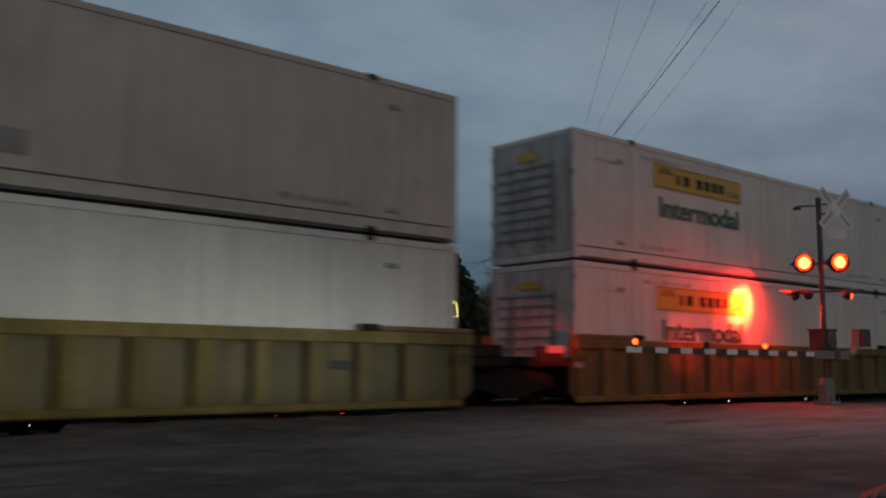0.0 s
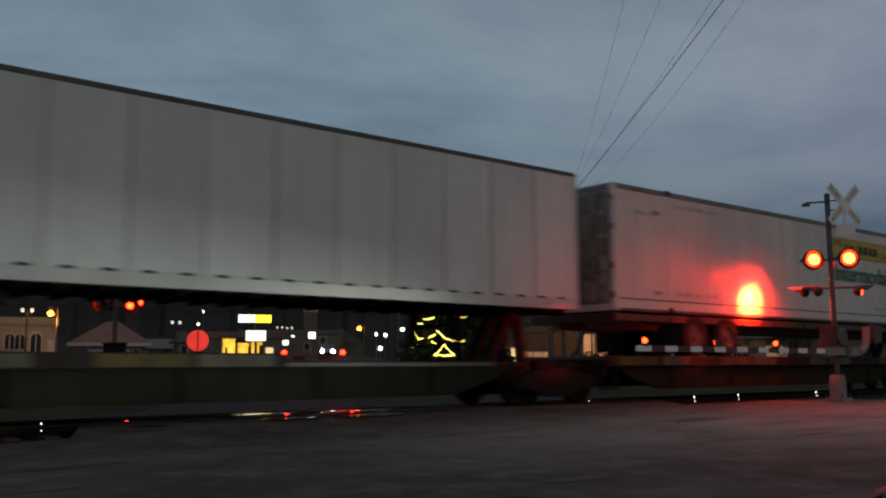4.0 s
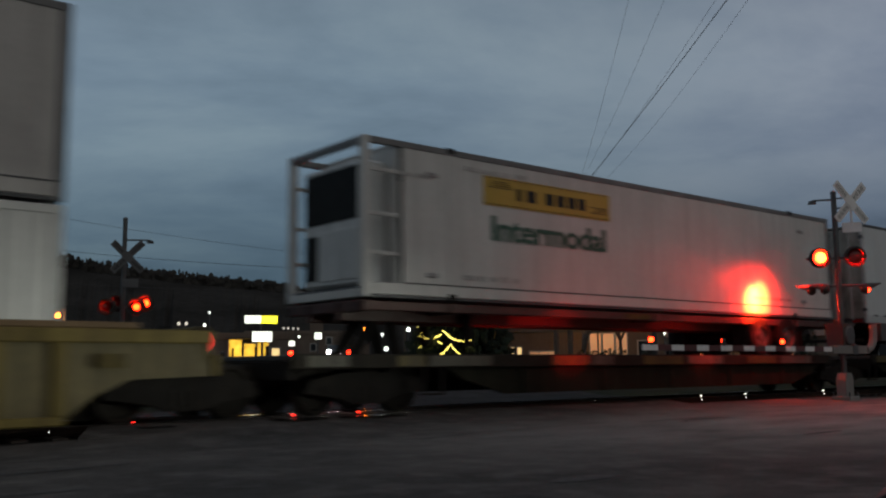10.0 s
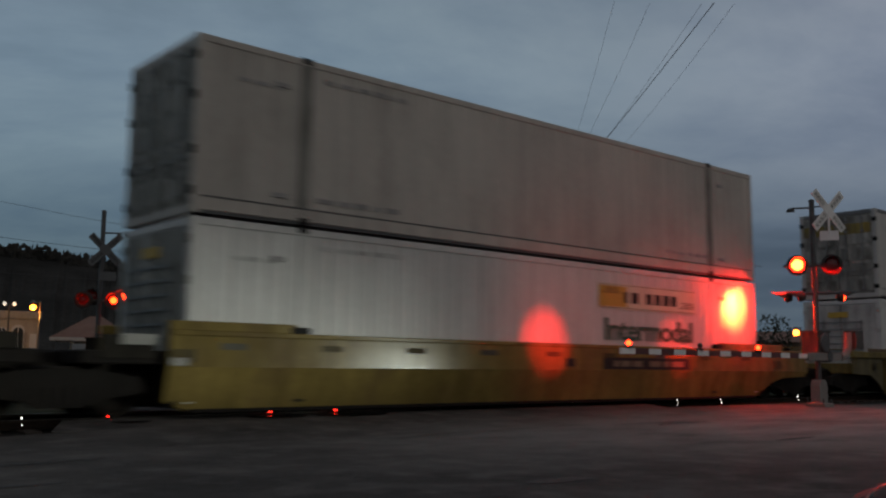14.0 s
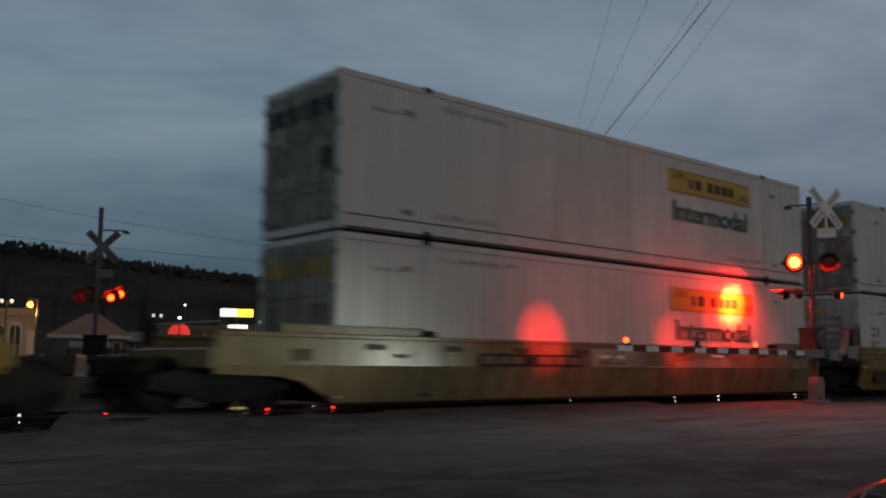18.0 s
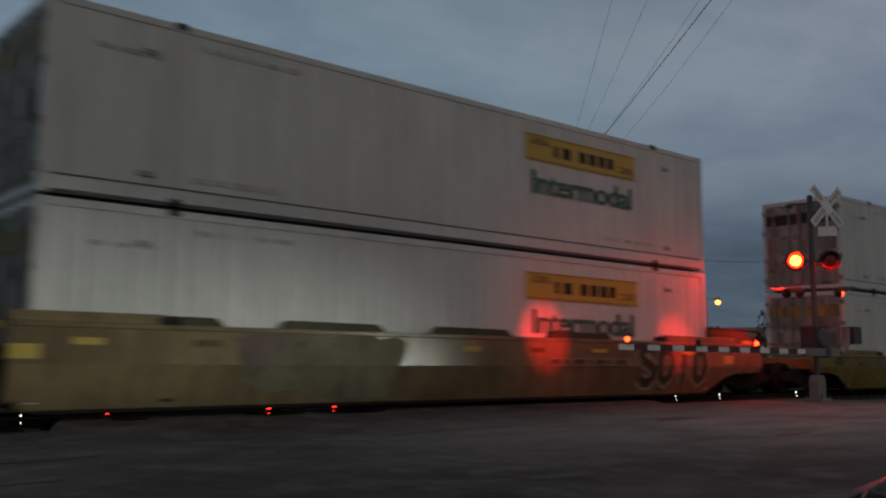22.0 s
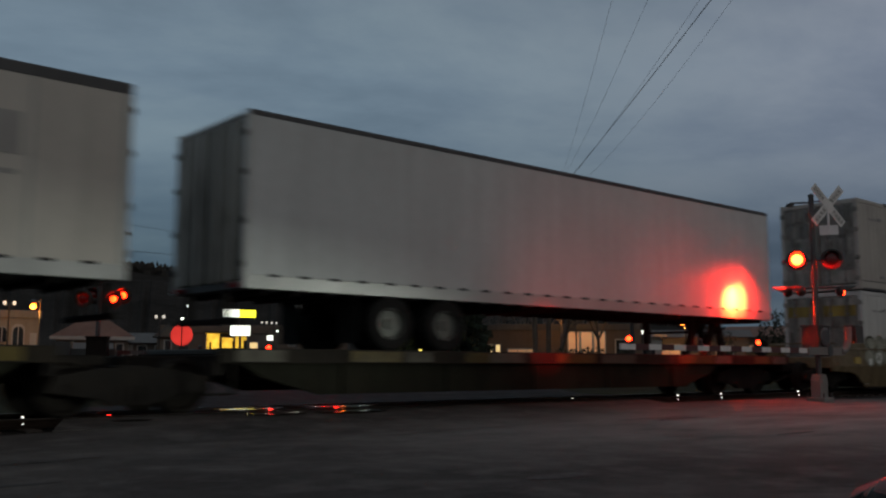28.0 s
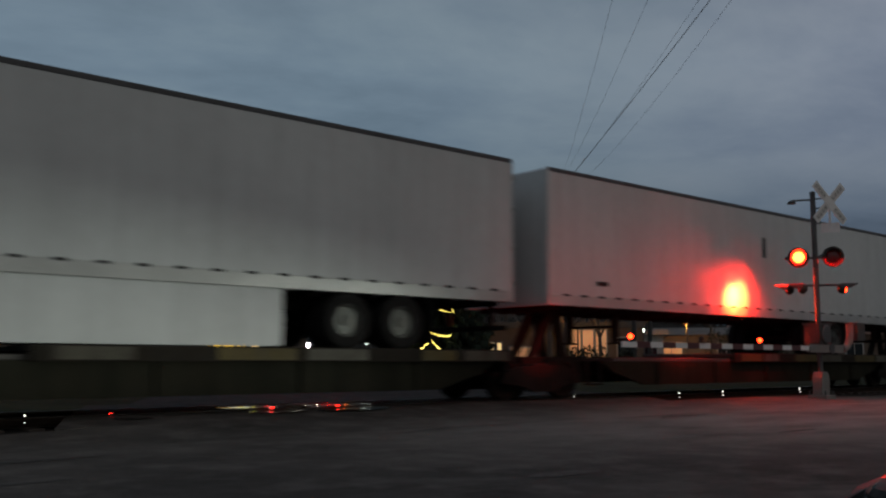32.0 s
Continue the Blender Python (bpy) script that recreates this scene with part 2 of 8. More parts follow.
M_WELLBROWN = mat("brown_wellcar_paint", (0.195, 0.148, 0.085), 0.22, 0, 0.3, 1.5, 0.35, 0.06, 60, (0.08, 0.055, 0.035), 0.5, spec=0.18)
M_WELLYEL = mat("fresh_yellow_paint", (0.215, 0.148, 0.036), 0.33, 0, 0.2, 1.5, 0.2, 0.08, 60, GRIME, 0.2)
M_PATCH = mat("brown_repaint_patch", (0.16, 0.105, 0.06), 0.5, 0, 0.25, 2, 0.2, spec=0.12)
M_MAROON = mat("maroon_mark", (0.055, 0.006, 0.006), 0.7, 0, 0.2, 3, spec=0.1)
M_MAUVE = mat("mauve_patch", (0.20, 0.07, 0.16), 0.5, 0, 0.2, 3)
M_SPRAYTAN = mat("tan_spray_paint", (0.20, 0.175, 0.12), 0.6, 0, 0.4, 2, 0.2, spec=0.12)
M_SPRAYPALE = mat("pale_olive_spray_paint", (0.32, 0.30, 0.21), 0.6, 0, 0.35, 3, 0.2, spec=0.12)
M_SPRAYSILVER = mat("chalky_silver_spray_paint", (0.36, 0.36, 0.30), 0.55, 0, 0.35, 3, 0.2, spec=0.12)
M_CLOUDY = mat("cloudy_olive_spray_paint", (0.185, 0.168, 0.110), 0.6, 0, 0.5, 1.6, 0.4, 0, 40, (0.13, 0.105, 0.062), 0.7, spec=0.12)
M_CLOUDMAUVE = mat("faint_mauve_spray_paint", (0.150, 0.105, 0.095), 0.6, 0, 0.4, 2, 0.3, spec=0.12)
M_RETRO = mat("bright_retroreflective_yellow", (0.40, 0.29, 0.075), 0.4, 0, 0.1, 4, spec=0.12)
M_BACKGREY = mat("weathered_sign_back", (0.11, 0.11, 0.115), 0.6, 0.2, 0.2, 6)
M_SPRAYDARK = mat("dark_spray_paint", (0.045, 0.045, 0.035), 0.6, 0, 0.3, 3, spec=0.12)
M_SPRAYWHITE = mat("white_spray_paint", (0.78, 0.79, 0.76), 0.5, 0, 0.2, 3)
M_FLAT = mat("dark_flatcar_steel", (0.026, 0.023, 0.019), 0.85, 0, 0.4, 2, 0.3, 0.12, 50, (0.03, 0.022, 0.016), 0.5, spec=0.1)
M_FLATGREEN = mat("weathered_green_steel", (0.022, 0.022, 0.016), 0.9, 0, 0.4, 2, 0.3, 0.12, 50, (0.028, 0.024, 0.018), 0.5, spec=0.05)
M_DECK = mat("worn_steel_deck", (0.07, 0.066, 0.062), 0.55, 0.3, 0.35, 3, 0, 0.15, 60)
M_STRIPEY = mat("yellow_reflective_strip", (0.085, 0.064, 0.020), 0.5, 0, 0.4, 4, 0, 0, 40, (0.03, 0.025, 0.02), 0.9, spec=0.12)
M_STRIPEW = mat("white_reflective_strip", (0.09, 0.084, 0.066), 0.5, 0, 0.4, 4, 0, 0, 40, (0.03, 0.025, 0.02), 0.9, spec=0.12)
M_STEEL = mat("black_bogie_steel", (0.017, 0.015, 0.014), 0.85, 0.0, 0.4, 4, 0, 0.15, 50, (0.028, 0.021, 0.016), 0.4, spec=0.08)
M_WHEEL = mat("rolled_wheel_steel", (0.016, 0.013, 0.011), 0.7, 0.1, 0.3, 6, spec=0.1)
M_TYRE = mat("tyre_rubber", (0.015, 0.015, 0.015), 0.85, 0, 0.3, 8, 0, 0.2, 40, spec=0.1)
M_RIM = mat("dull_wheel_rim", (0.058, 0.062, 0.058), 0.45, 0.3, 0.25, 8, 0, 0, 40, GRIME, 0.4)
M_REEFER = mat("reefer_unit_shell", (0.55, 0.56, 0.56), 0.45, 0, 0.2, 3, 0.2)
M_BLACKGRILLE = mat("black_grille", (0.012, 0.012, 0.012), 0.6, 0, 0.3, 20, spec=0.12)
# the worn spread's pale colour also paints in brighter light on the lot
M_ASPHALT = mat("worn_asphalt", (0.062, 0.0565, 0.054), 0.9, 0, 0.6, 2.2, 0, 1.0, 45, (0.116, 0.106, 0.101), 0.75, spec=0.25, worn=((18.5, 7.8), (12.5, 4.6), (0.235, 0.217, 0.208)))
M_ASPHALT2 = mat("patched_asphalt", (0.125, 0.113, 0.107), 0.92, 0, 0.3, 1.2, 0, 0.5, 55)
M_CRACK = mat("tar_filled_crack", (0.038, 0.035, 0.034), 0.8, 0, 0.3, 6)
M_WET = mat("damp_crossing_asphalt", (0.050, 0.042, 0.041), 0.8, 0, 0.3, 1.4, 0, 0.3, 25, (0.036, 0.032, 0.031), 0.5, spec=0.04)
M_FARROAD = mat("damp_road_asphalt", (0.040, 0.034, 0.033), 0.8, 0, 0.3, 1.4, 0, 0.2, 25, (0.04, 0.037, 0.035), 0.4, spec=0.04)
M_PUDDLE = mat("puddle_water", (0.02, 0.02, 0.02), 0.13, 0, 0.1, 1.0, 0, 0.03, 6)
M_BALLAST = mat("dark_ballast", (0.030, 0.028, 0.027), 0.85, 0, 0.5, 14, 0, 0.9, 18, spec=0.05)
M_SLEEPER = mat("creosoted_sleeper", (0.04, 0.03, 0.024), 0.8, 0, 0.4, 5, 0, 0.4, 40, tile=0.3)
M_RAILSIDE = mat("rusty_rail_web", (0.028, 0.019, 0.015), 0.85, 0.0, 0.4, 10, spec=0.06)
M_RAILTOP = mat("polished_railhead", (0.10, 0.090, 0.086), 0.36, 1.0, 0.2, 6)
M_GRASS = mat("winter_grass", (0.028, 0.031, 0.018), 0.9, 0, 0.5, 1.2, 0, 0.6, 30, (0.05, 0.042, 0.027), 0.6, spec=0.02)
M_CONC = mat("weathered_concrete", (0.20, 0.188, 0.18), 0.75, 0, 0.25, 3, 0.1, 0.2, 40, (0.12, 0.11, 0.10), 0.4)
M_MAST = mat("galvanised_mast", (0.095, 0.095, 0.097), 0.45, 0.6, 0.25, 5)
M_CASE = mat("dull_dark_case_paint", (0.055, 0.052, 0.052), 0.6, 0.2, 0.25, 5)
M_SIGNWHITE = mat("retroreflective_white", (0.70, 0.68, 0.68), 0.4, 0, 0.15, 6)
M_SIGNGREY = mat("worn_sign_ink", (0.27, 0.265, 0.25), 0.5, 0, 0.2, 6, spec=0.12)
M_FACEGREY = mat("unlit_sign_face", (0.30, 0.29, 0.29), 0.5, 0, 0.15, 2)
M_SIGNBLACK = mat("black_hood_enamel", (0.018, 0.018, 0.018), 0.5, 0, 0.2, 6)
M_REDLENS = mat("unlit_red_lens", (0.20, 0.006, 0.006), 0.15, 0, 0.15, 10)
M_ARMRED = mat("red_reflective_tape", (0.075, 0.012, 0.012), 0.4, 0, 0.15, 6)
M_POLE = mat("tarred_timber_pole", (0.10, 0.078, 0.06), 0.8, 0, 0.35, 4, 0.3, 0.3, 30)
M_WIRE = mat("cable_sheath", (0.03, 0.03, 0.033), 0.6)
M_BARK = mat("bare_bark", (0.115, 0.098, 0.088), 0.85, 0, 0.3, 5, 0, 0.3, 30)
M_NEEDLE = mat("spruce_needles", (0.018, 0.032, 0.020), 0.8, 0, 0.5, 3)
M_BUSH = mat("dark_evergreen_leaves", (0.022, 0.030, 0.018), 0.8, 0, 0.5, 3)
M_HILL = mat("wooded_hillside", (0.042, 0.040, 0.038), 1.0, 0, 0.5, 0.06, 0, 0, 10, spec=0.0)
M_WOODS = mat("bare_winter_woods", (0.072, 0.068, 0.064), 1.0, 0, 0.5, 0.06, 0, 0, 10, spec=0.0)
M_HOUSEWALL = mat("pale_clapboard", (0.125, 0.112, 0.10), 0.7, 0, 0.15, 1, 0.1)
M_HOUSEWHITE = mat("white_clapboard", (0.40, 0.40, 0.39), 0.65, 0, 0.15, 1, 0.1)
M_CREAM = mat("cream_stucco", (0.30, 0.26, 0.21), 0.8, 0, 0.2, 1, 0.15, 0.2, 20)
M_BRICKWALL = mat("brown_block_wall", (0.13, 0.10, 0.08), 0.8, 0, 0.2, 2, 0.1, 0.2, 20)
M_ROOF = mat("red_brown_shingle", (0.17, 0.085, 0.06), 0.85, 0, 0.25, 2, 0.1, 0.3, 20)
M_ROOFGREY = mat("grey_shingle", (0.10, 0.10, 0.10), 0.85, 0, 0.25, 2, 0.1, 0.3, 20)
M_GLASS = mat("dark_window_glass", (0.02, 0.025, 0.03), 0.06, 0, 0.1, 1)
M_CARBLACK = mat("black_car_lacquer", (0.004, 0.004, 0.004), 0.3, 0, 0.1, 2, spec=0.10)
M_CARGREY = mat("grey_car_lacquer", (0.10, 0.105, 0.11), 0.25, 0, 0.1, 2, coat=1.0)
G_RED = glow("lit_red_signal", (1.0, 0.0020, 0.0005), 150.0)
G_REDFAR = glow("lit_far_red_signal", (1.0, 0.013, 0.0015), 45.0)
G_REDCORE = glow("lit_red_core", (1.0, 0.020, 0.0016), 230.0)
G_GATE = glow("lit_gate_lamp", (1.0, 0.012, 0.002), 38.0)
G_GATEFAR = glow("lit_far_gate_lamp", (1.0, 0.003, 0.0008), 110.0)
G_SODIUM = glow("sodium_lamp", (1.0, 0.17, 0.012), 26.0)
G_GLOBE = glow("white_globe_lamp", (1.0, 0.92, 0.78), 0.7)
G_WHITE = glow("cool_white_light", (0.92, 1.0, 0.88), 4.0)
G_YELLOWSIGN = glow("lit_yellow_sign", (1.0, 0.92, 0.035), 2.4)
G_WHITESIGN = glow("lit_white_sign", (0.95, 1.0, 0.86), 1.6)
G_WARMWIN = glow("warm_window", (1.0, 0.70, 0.30), 1.1, 0.4)
G_PALEWIN = glow("pale_shop_window", (1.0, 0.60, 0.33), 0.17, 0.6, 0.9)
G_YELWIN = glow("yellow_canopy_light", (1.0, 0.58, 0.055), 1.15, 0.7, 1.6)
G_BALL = glow("lit_red_disc", (1.0, 0.052, 0.040), 0.60, 0.35, 0.9)
G_STRING = glow("string_light", (1.0, 0.80, 0.16), 3.4)
# glow for added shapes that imitate lamp reflections on the rail
G_WHITEGLINT = glow("small_white_marker", (1.0, 0.97, 0.85), 3.0)
G_REDGLINT = glow("small_red_marker", (1.0, 0.02, 0.012), 7.0)
G_TAIL = glow("lit_tail_lamp", (1.0, 0.03, 0.02), 18.0)
G_HEAD = glow("lit_head_lamp", (1.0, 0.96, 0.88), 120.0)


# ---- mesh helpers ----
class Mesh:
    """Collects simple solids into one mesh."""

    def __init__(self):
        self.v, self.f = [], []

    def add(self, verts, faces):
        n = len(self.v)
        self.v += [tuple(p) for p in verts]
        self.f += [tuple(i + n for i in f) for f in faces]
        return self

    def box(self, x0, x1, y0, y1, z0, z1):
        return self.add([(x, y, z) for x in (x0, x1) for y in (y0, y1) for z in (z0, z1)],
                        [(0, 1, 3, 2), (4, 6, 7, 5), (0, 4, 5, 1), (2, 3, 7, 6), (0, 2, 6, 4), (1, 5, 7, 3)])

    def cbox(self, x0, x1, y0, y1, z0, z1, c=0.02):
        """A box with chamfered edges."""
        xs, ys, zs = (x0, x1), (y0, y1), (z0, z1)
        mx, my, mz = (x0 + x1) / 2, (y0 + y1) / 2, (z0 + z1) / 2
        pts = []
        for x in xs:
            for y in ys:
                for z in zs:
                    ix, iy, iz = (c if x < mx else -c), (c if y < my else -c), (c if z < mz else -c)
                    pts += [(x, y + iy, z + iz), (x + ix, y, z + iz), (x + ix, y + iy, z)]

        def k(a, b, d, w):
            return ((a * 2 + b) * 2 + d) * 3 + w
        fs = []
        for a in (0, 1):
            fs.append([k(a, 0, 0, 0), k(a, 0, 1, 0), k(a, 1, 1, 0), k(a, 1, 0, 0)])
            fs.append([k(0, a, 0, 1), k(0, a, 1, 1), k(1, a, 1, 1), k(1, a, 0, 1)])
            fs.append([k(0, 0, a, 2), k(0, 1, a, 2), k(1, 1, a, 2), k(1, 0, a, 2)])
            for b in (0, 1):
                fs.append([k(a, b, 0, 0), k(a, b, 1, 0), k(a, b, 1, 1), k(a, b, 0, 1)])
                fs.append([k(a, 0, b, 0), k(a, 1, b, 0), k(a, 1, b, 2), k(a, 0, b, 2)])
                fs.append([k(0, a, b, 1), k(1, a, b, 1), k(1, a, b, 2), k(0, a, b, 2)])
                for d in (0, 1):
                    fs.append([k(a, b, d, 0), k(a, b, d, 1), k(a, b, d, 2)])
        return self.add(pts, fs)

    def prism(self, poly, a, b, axis="y"):
        """A polygon drawn out along an axis. For y: points (x, z); x: (y, z); z: (x, y)."""
        n = len(poly)

        def at(p, d):
            return {"y": (p[0], d, p[1]), "x": (d, p[0], p[1]), "z": (p[0], p[1], d)}[axis]
        pts = [at(p, a) for p in poly] + [at(p, b) for p in poly]
        fs = [tuple(range(n)), tuple(range(2 * n - 1, n - 1, -1))]
        fs += [(i, (i + 1) % n, n + (i + 1) % n, n + i) for i in range(n)]
        return self.add(pts, fs)

    def tube(self, p, q, r, r2=None, n=10, cap=True):
        p, q = Vector(p), Vector(q)
        d = (q - p).normalized()
        u = d.orthogonal().normalized()
        w = d.cross(u)
        r2 = r if r2 is None else r2
        pts = [p + (u * math.cos(6.2832 * i / n) + w * math.sin(6.2832 * i / n)) * r for i in range(n)]
        pts += [q + (u * math.cos(6.2832 * i / n) + w * math.sin(6.2832 * i / n)) * r2 for i in range(n)]
        fs = [(i, (i + 1) % n, n + (i + 1) % n, n + i) for i in range(n)]
        if cap:
            fs += [tuple(range(n - 1, -1, -1)), tuple(range(n, 2 * n))]
        return self.add(pts, fs)

    def ball(self, c, r, n=10, m=6, squash=1.0):
        pts, fs = [(c[0], c[1], c[2] + r * squash)], []
        for j in range(1, m):
            a = math.pi * j / m
            pts += [(c[0] + r * math.sin(a) * math.cos(6.2832 * i / n), c[1] + r * math.sin(a) * math.sin(6.2832 * i / n), c[2] + r * squash * math.cos(a)) for i in range(n)]
        pts.append((c[0], c[1], c[2] - r * squash))
        fs += [(0, 1 + i, 1 + (i + 1) % n) for i in range(n)]
        for j in range(m - 2):
            s = 1 + j * n
            fs += [(s + i, s + n + i, s + n + (i + 1) % n, s + (i + 1) % n) for i in range(n)]
        e, s = len(pts) - 1, 1 + (m - 2) * n
        fs += [(e, s + (i + 1) % n, s + i) for i in range(n)]
        return self.add(pts, fs)

    def lathe(self, c, axis, profile, n=18, cap=True):
        """Turns (distance along the axis, radius) pairs about an axis through c."""
        d = Vector(axis).normalized()
        u = d.orthogonal().normalized()
        w = d.cross(u)
        c = Vector(c)
        pts = []
        for h, r in profile:
            pts += [c + d * h + (u * math.cos(6.2832 * i / n) + w * math.sin(6.2832 * i / n)) * r for i in range(n)]
        fs = []
        for j in range(len(profile) - 1):
            s = j * n
            fs += [(s + i, s + (i + 1) % n, s + n + (i + 1) % n, s + n + i) for i in range(n)]
        if cap and profile[0][1] > 1e-6:
            fs.append(tuple(range(n - 1, -1, -1)))
        if cap and profile[-1][1] > 1e-6:
            s = (len(profile) - 1) * n
            fs.append(tuple(range(s, s + n)))
        return self.add(pts, fs)

    def data(self, name):
        me = bpy.data.meshes.new(name)
        me.from_pydata(self.v, [], self.f)
        bm = bmesh.new()
        bm.from_mesh(me)
        bmesh.ops.recalc_face_normals(bm, faces=bm.faces)
        bm.to_mesh(me)
        bm.free()
        return me


def bent_tube(line, r, n=10):
    """One closed tube that follows a line of points."""
    line = [Vector(p) for p in line]
    side = (line[1] - line[0]).cross(line[-1] - line[0]).normalized()
    pts = []
    for k, p in enumerate(line):
        d = (line[min(k + 1, len(line) - 1)] - line[max(k - 1, 0)]).normalized()
        v = d.cross(side)
        pts += [p + (side * math.cos(6.2832 * j / n) + v * math.sin(6.2832 * j / n)) * r for j in range(n)]
    fs = [(k * n + j, k * n + (j + 1) % n, (k + 1) * n + (j + 1) % n, (k + 1) * n + j) for k in range(len(line) - 1) for j in range(n)]
    return Mesh().add(pts, fs + [tuple(range(n - 1, -1, -1)), tuple(range((len(line) - 1) * n, len(line) * n))])


def part(name, mesh, material, parent=None, label="", smooth=False):
    """Links a Mesh (or mesh data) as one object, under a thing or a part."""
    me = mesh.data(name) if isinstance(mesh, Mesh) else mesh
    if not me.materials:
        me.materials.append(material)
    if smooth:
        me.polygons.foreach_set("use_smooth", [True] * len(me.polygons))
    ob = new(name, me)
    if parent is not None:
        ob.parent = parent
    return tagged(ob, label)


def thing(name, label, category, group="", at=None):
    ob = new(name)
    ob.empty_display_size = 0.3
    if at is not None:
        ob.matrix_world = at
    return tagged(ob, label, category, group)


def lettering(name, text, width, height, material, parent, place, label=""):
    """Raised letters with the built-in font, fitted to a width and height, on a face that looks towards -y."""
    cu = bpy.data.curves.new(name, "FONT")
    cu.body, cu.extrude, cu.size, cu.offset = text, 0.004, 1.0, 0.016
    tmp = bpy.data.objects.new(name, cu)
    me = bpy.data.meshes.new_from_object(tmp)
    bpy.data.objects.remove(tmp)
    co = np.array([v.co[:] for v in me.vertices])
    lo, hi = co.min(0), co.max(0)
    co = (co - lo) / np.maximum(hi - lo, 1e-6)
    pts = np.column_stack((co[:, 0] * width, -0.008 * co[:, 2], co[:, 1] * height)) + np.array(place)
    faces = [tuple(p.vertices) for p in me.polygons]
    bold = Mesh()
    for dx, dy in ((-0.028, 0.0), (0.0, -0.0015), (0.028, -0.0008)):
        bold.add([(x + dx * height, y + dy, z) for x, y, z in pts.tolist()], faces)
    bpy.data.meshes.remove(me)
    return part(name, bold, material, parent, label)

# ---- the train ----
TRACK_Y = 14.505          # the track's centre line
RAIL_Z = 0.14
MOVING = []               # (thing, place along the train in metres, height)
CL, CW, CH = 16.15, 1.295, 2.88


def along(t):
    """How far the train has gone at t seconds."""
    u = t / 32
    return 337.092 * u - 8.760 * u ** 2 + 15.533 * u ** 3 - 6.555 * u ** 4


def rides(ob, s, z=0.0, turned=False):
    ob.matrix_world = pose(s, TRACK_Y, z, 0, 0, 180 if turned else 0)
    MOVING.append((ob, s, z, turned))
    return ob


def corrugated(x0, x1, y, z0, z1, side, pitch=0.29, depth=0.018):
    """One wall of shallow vertical ribs; side -1 looks towards -y."""
    m = Mesh()
    n = max(1, int((x1 - x0) / pitch))
    p = (x1 - x0) / n
    line = []
    for i in range(n):
        a = x0 + i * p
        line += [(a, 0), (a + 0.62 * p, 0), (a + 0.70 * p, depth), (a + 0.92 * p, depth)]
    line.append((x1, 0))
    pts = [(x, y - side * d, z) for x, d in line for z in (z0, z1)]
    pts += [(x, y - side * 0.05, z) for x in (x0, x1) for z in (z0, z1)]
    k = len(line)
    fs = [(2 * i, 2 * i + 2, 2 * i + 3, 2 * i + 1) for i in range(k - 1)]
    b = 2 * k
    fs += [(b, b + 1, b + 3, b + 2), (0, 1, b + 1, b), (2 * k - 2, b + 2, b + 3, 2 * k - 1)]
    return m.add(pts, fs)


def corrugated_end(x, z0, z1):
    """A closed end wall with shallow vertical ribs, looking towards -x."""
    m = Mesh()
    n = 9
    p = (2 * CW - 0.2) / n
    line = []
    for i in range(n):
        a = -CW + 0.1 + i * p
        line += [(a, 0.0), (a + 0.55 * p, 0.0), (a + 0.65 * p, 0.014), (a + 0.9 * p, 0.014)]
    line.append((CW - 0.1, 0.0))
    k = len(line)
    pts = [(x + d, y, z) for y, d in line for z in (z0, z1)] + [(x + 0.05, y, z) for y in (-CW + 0.1, CW - 0.1) for z in (z0, z1)]
    return m.add(pts, [(2 * i, 2 * i + 1, 2 * i + 3, 2 * i + 2) for i in range(k - 1)] + [(2 * k, 2 * k + 2, 2 * k + 3, 2 * k + 1)])


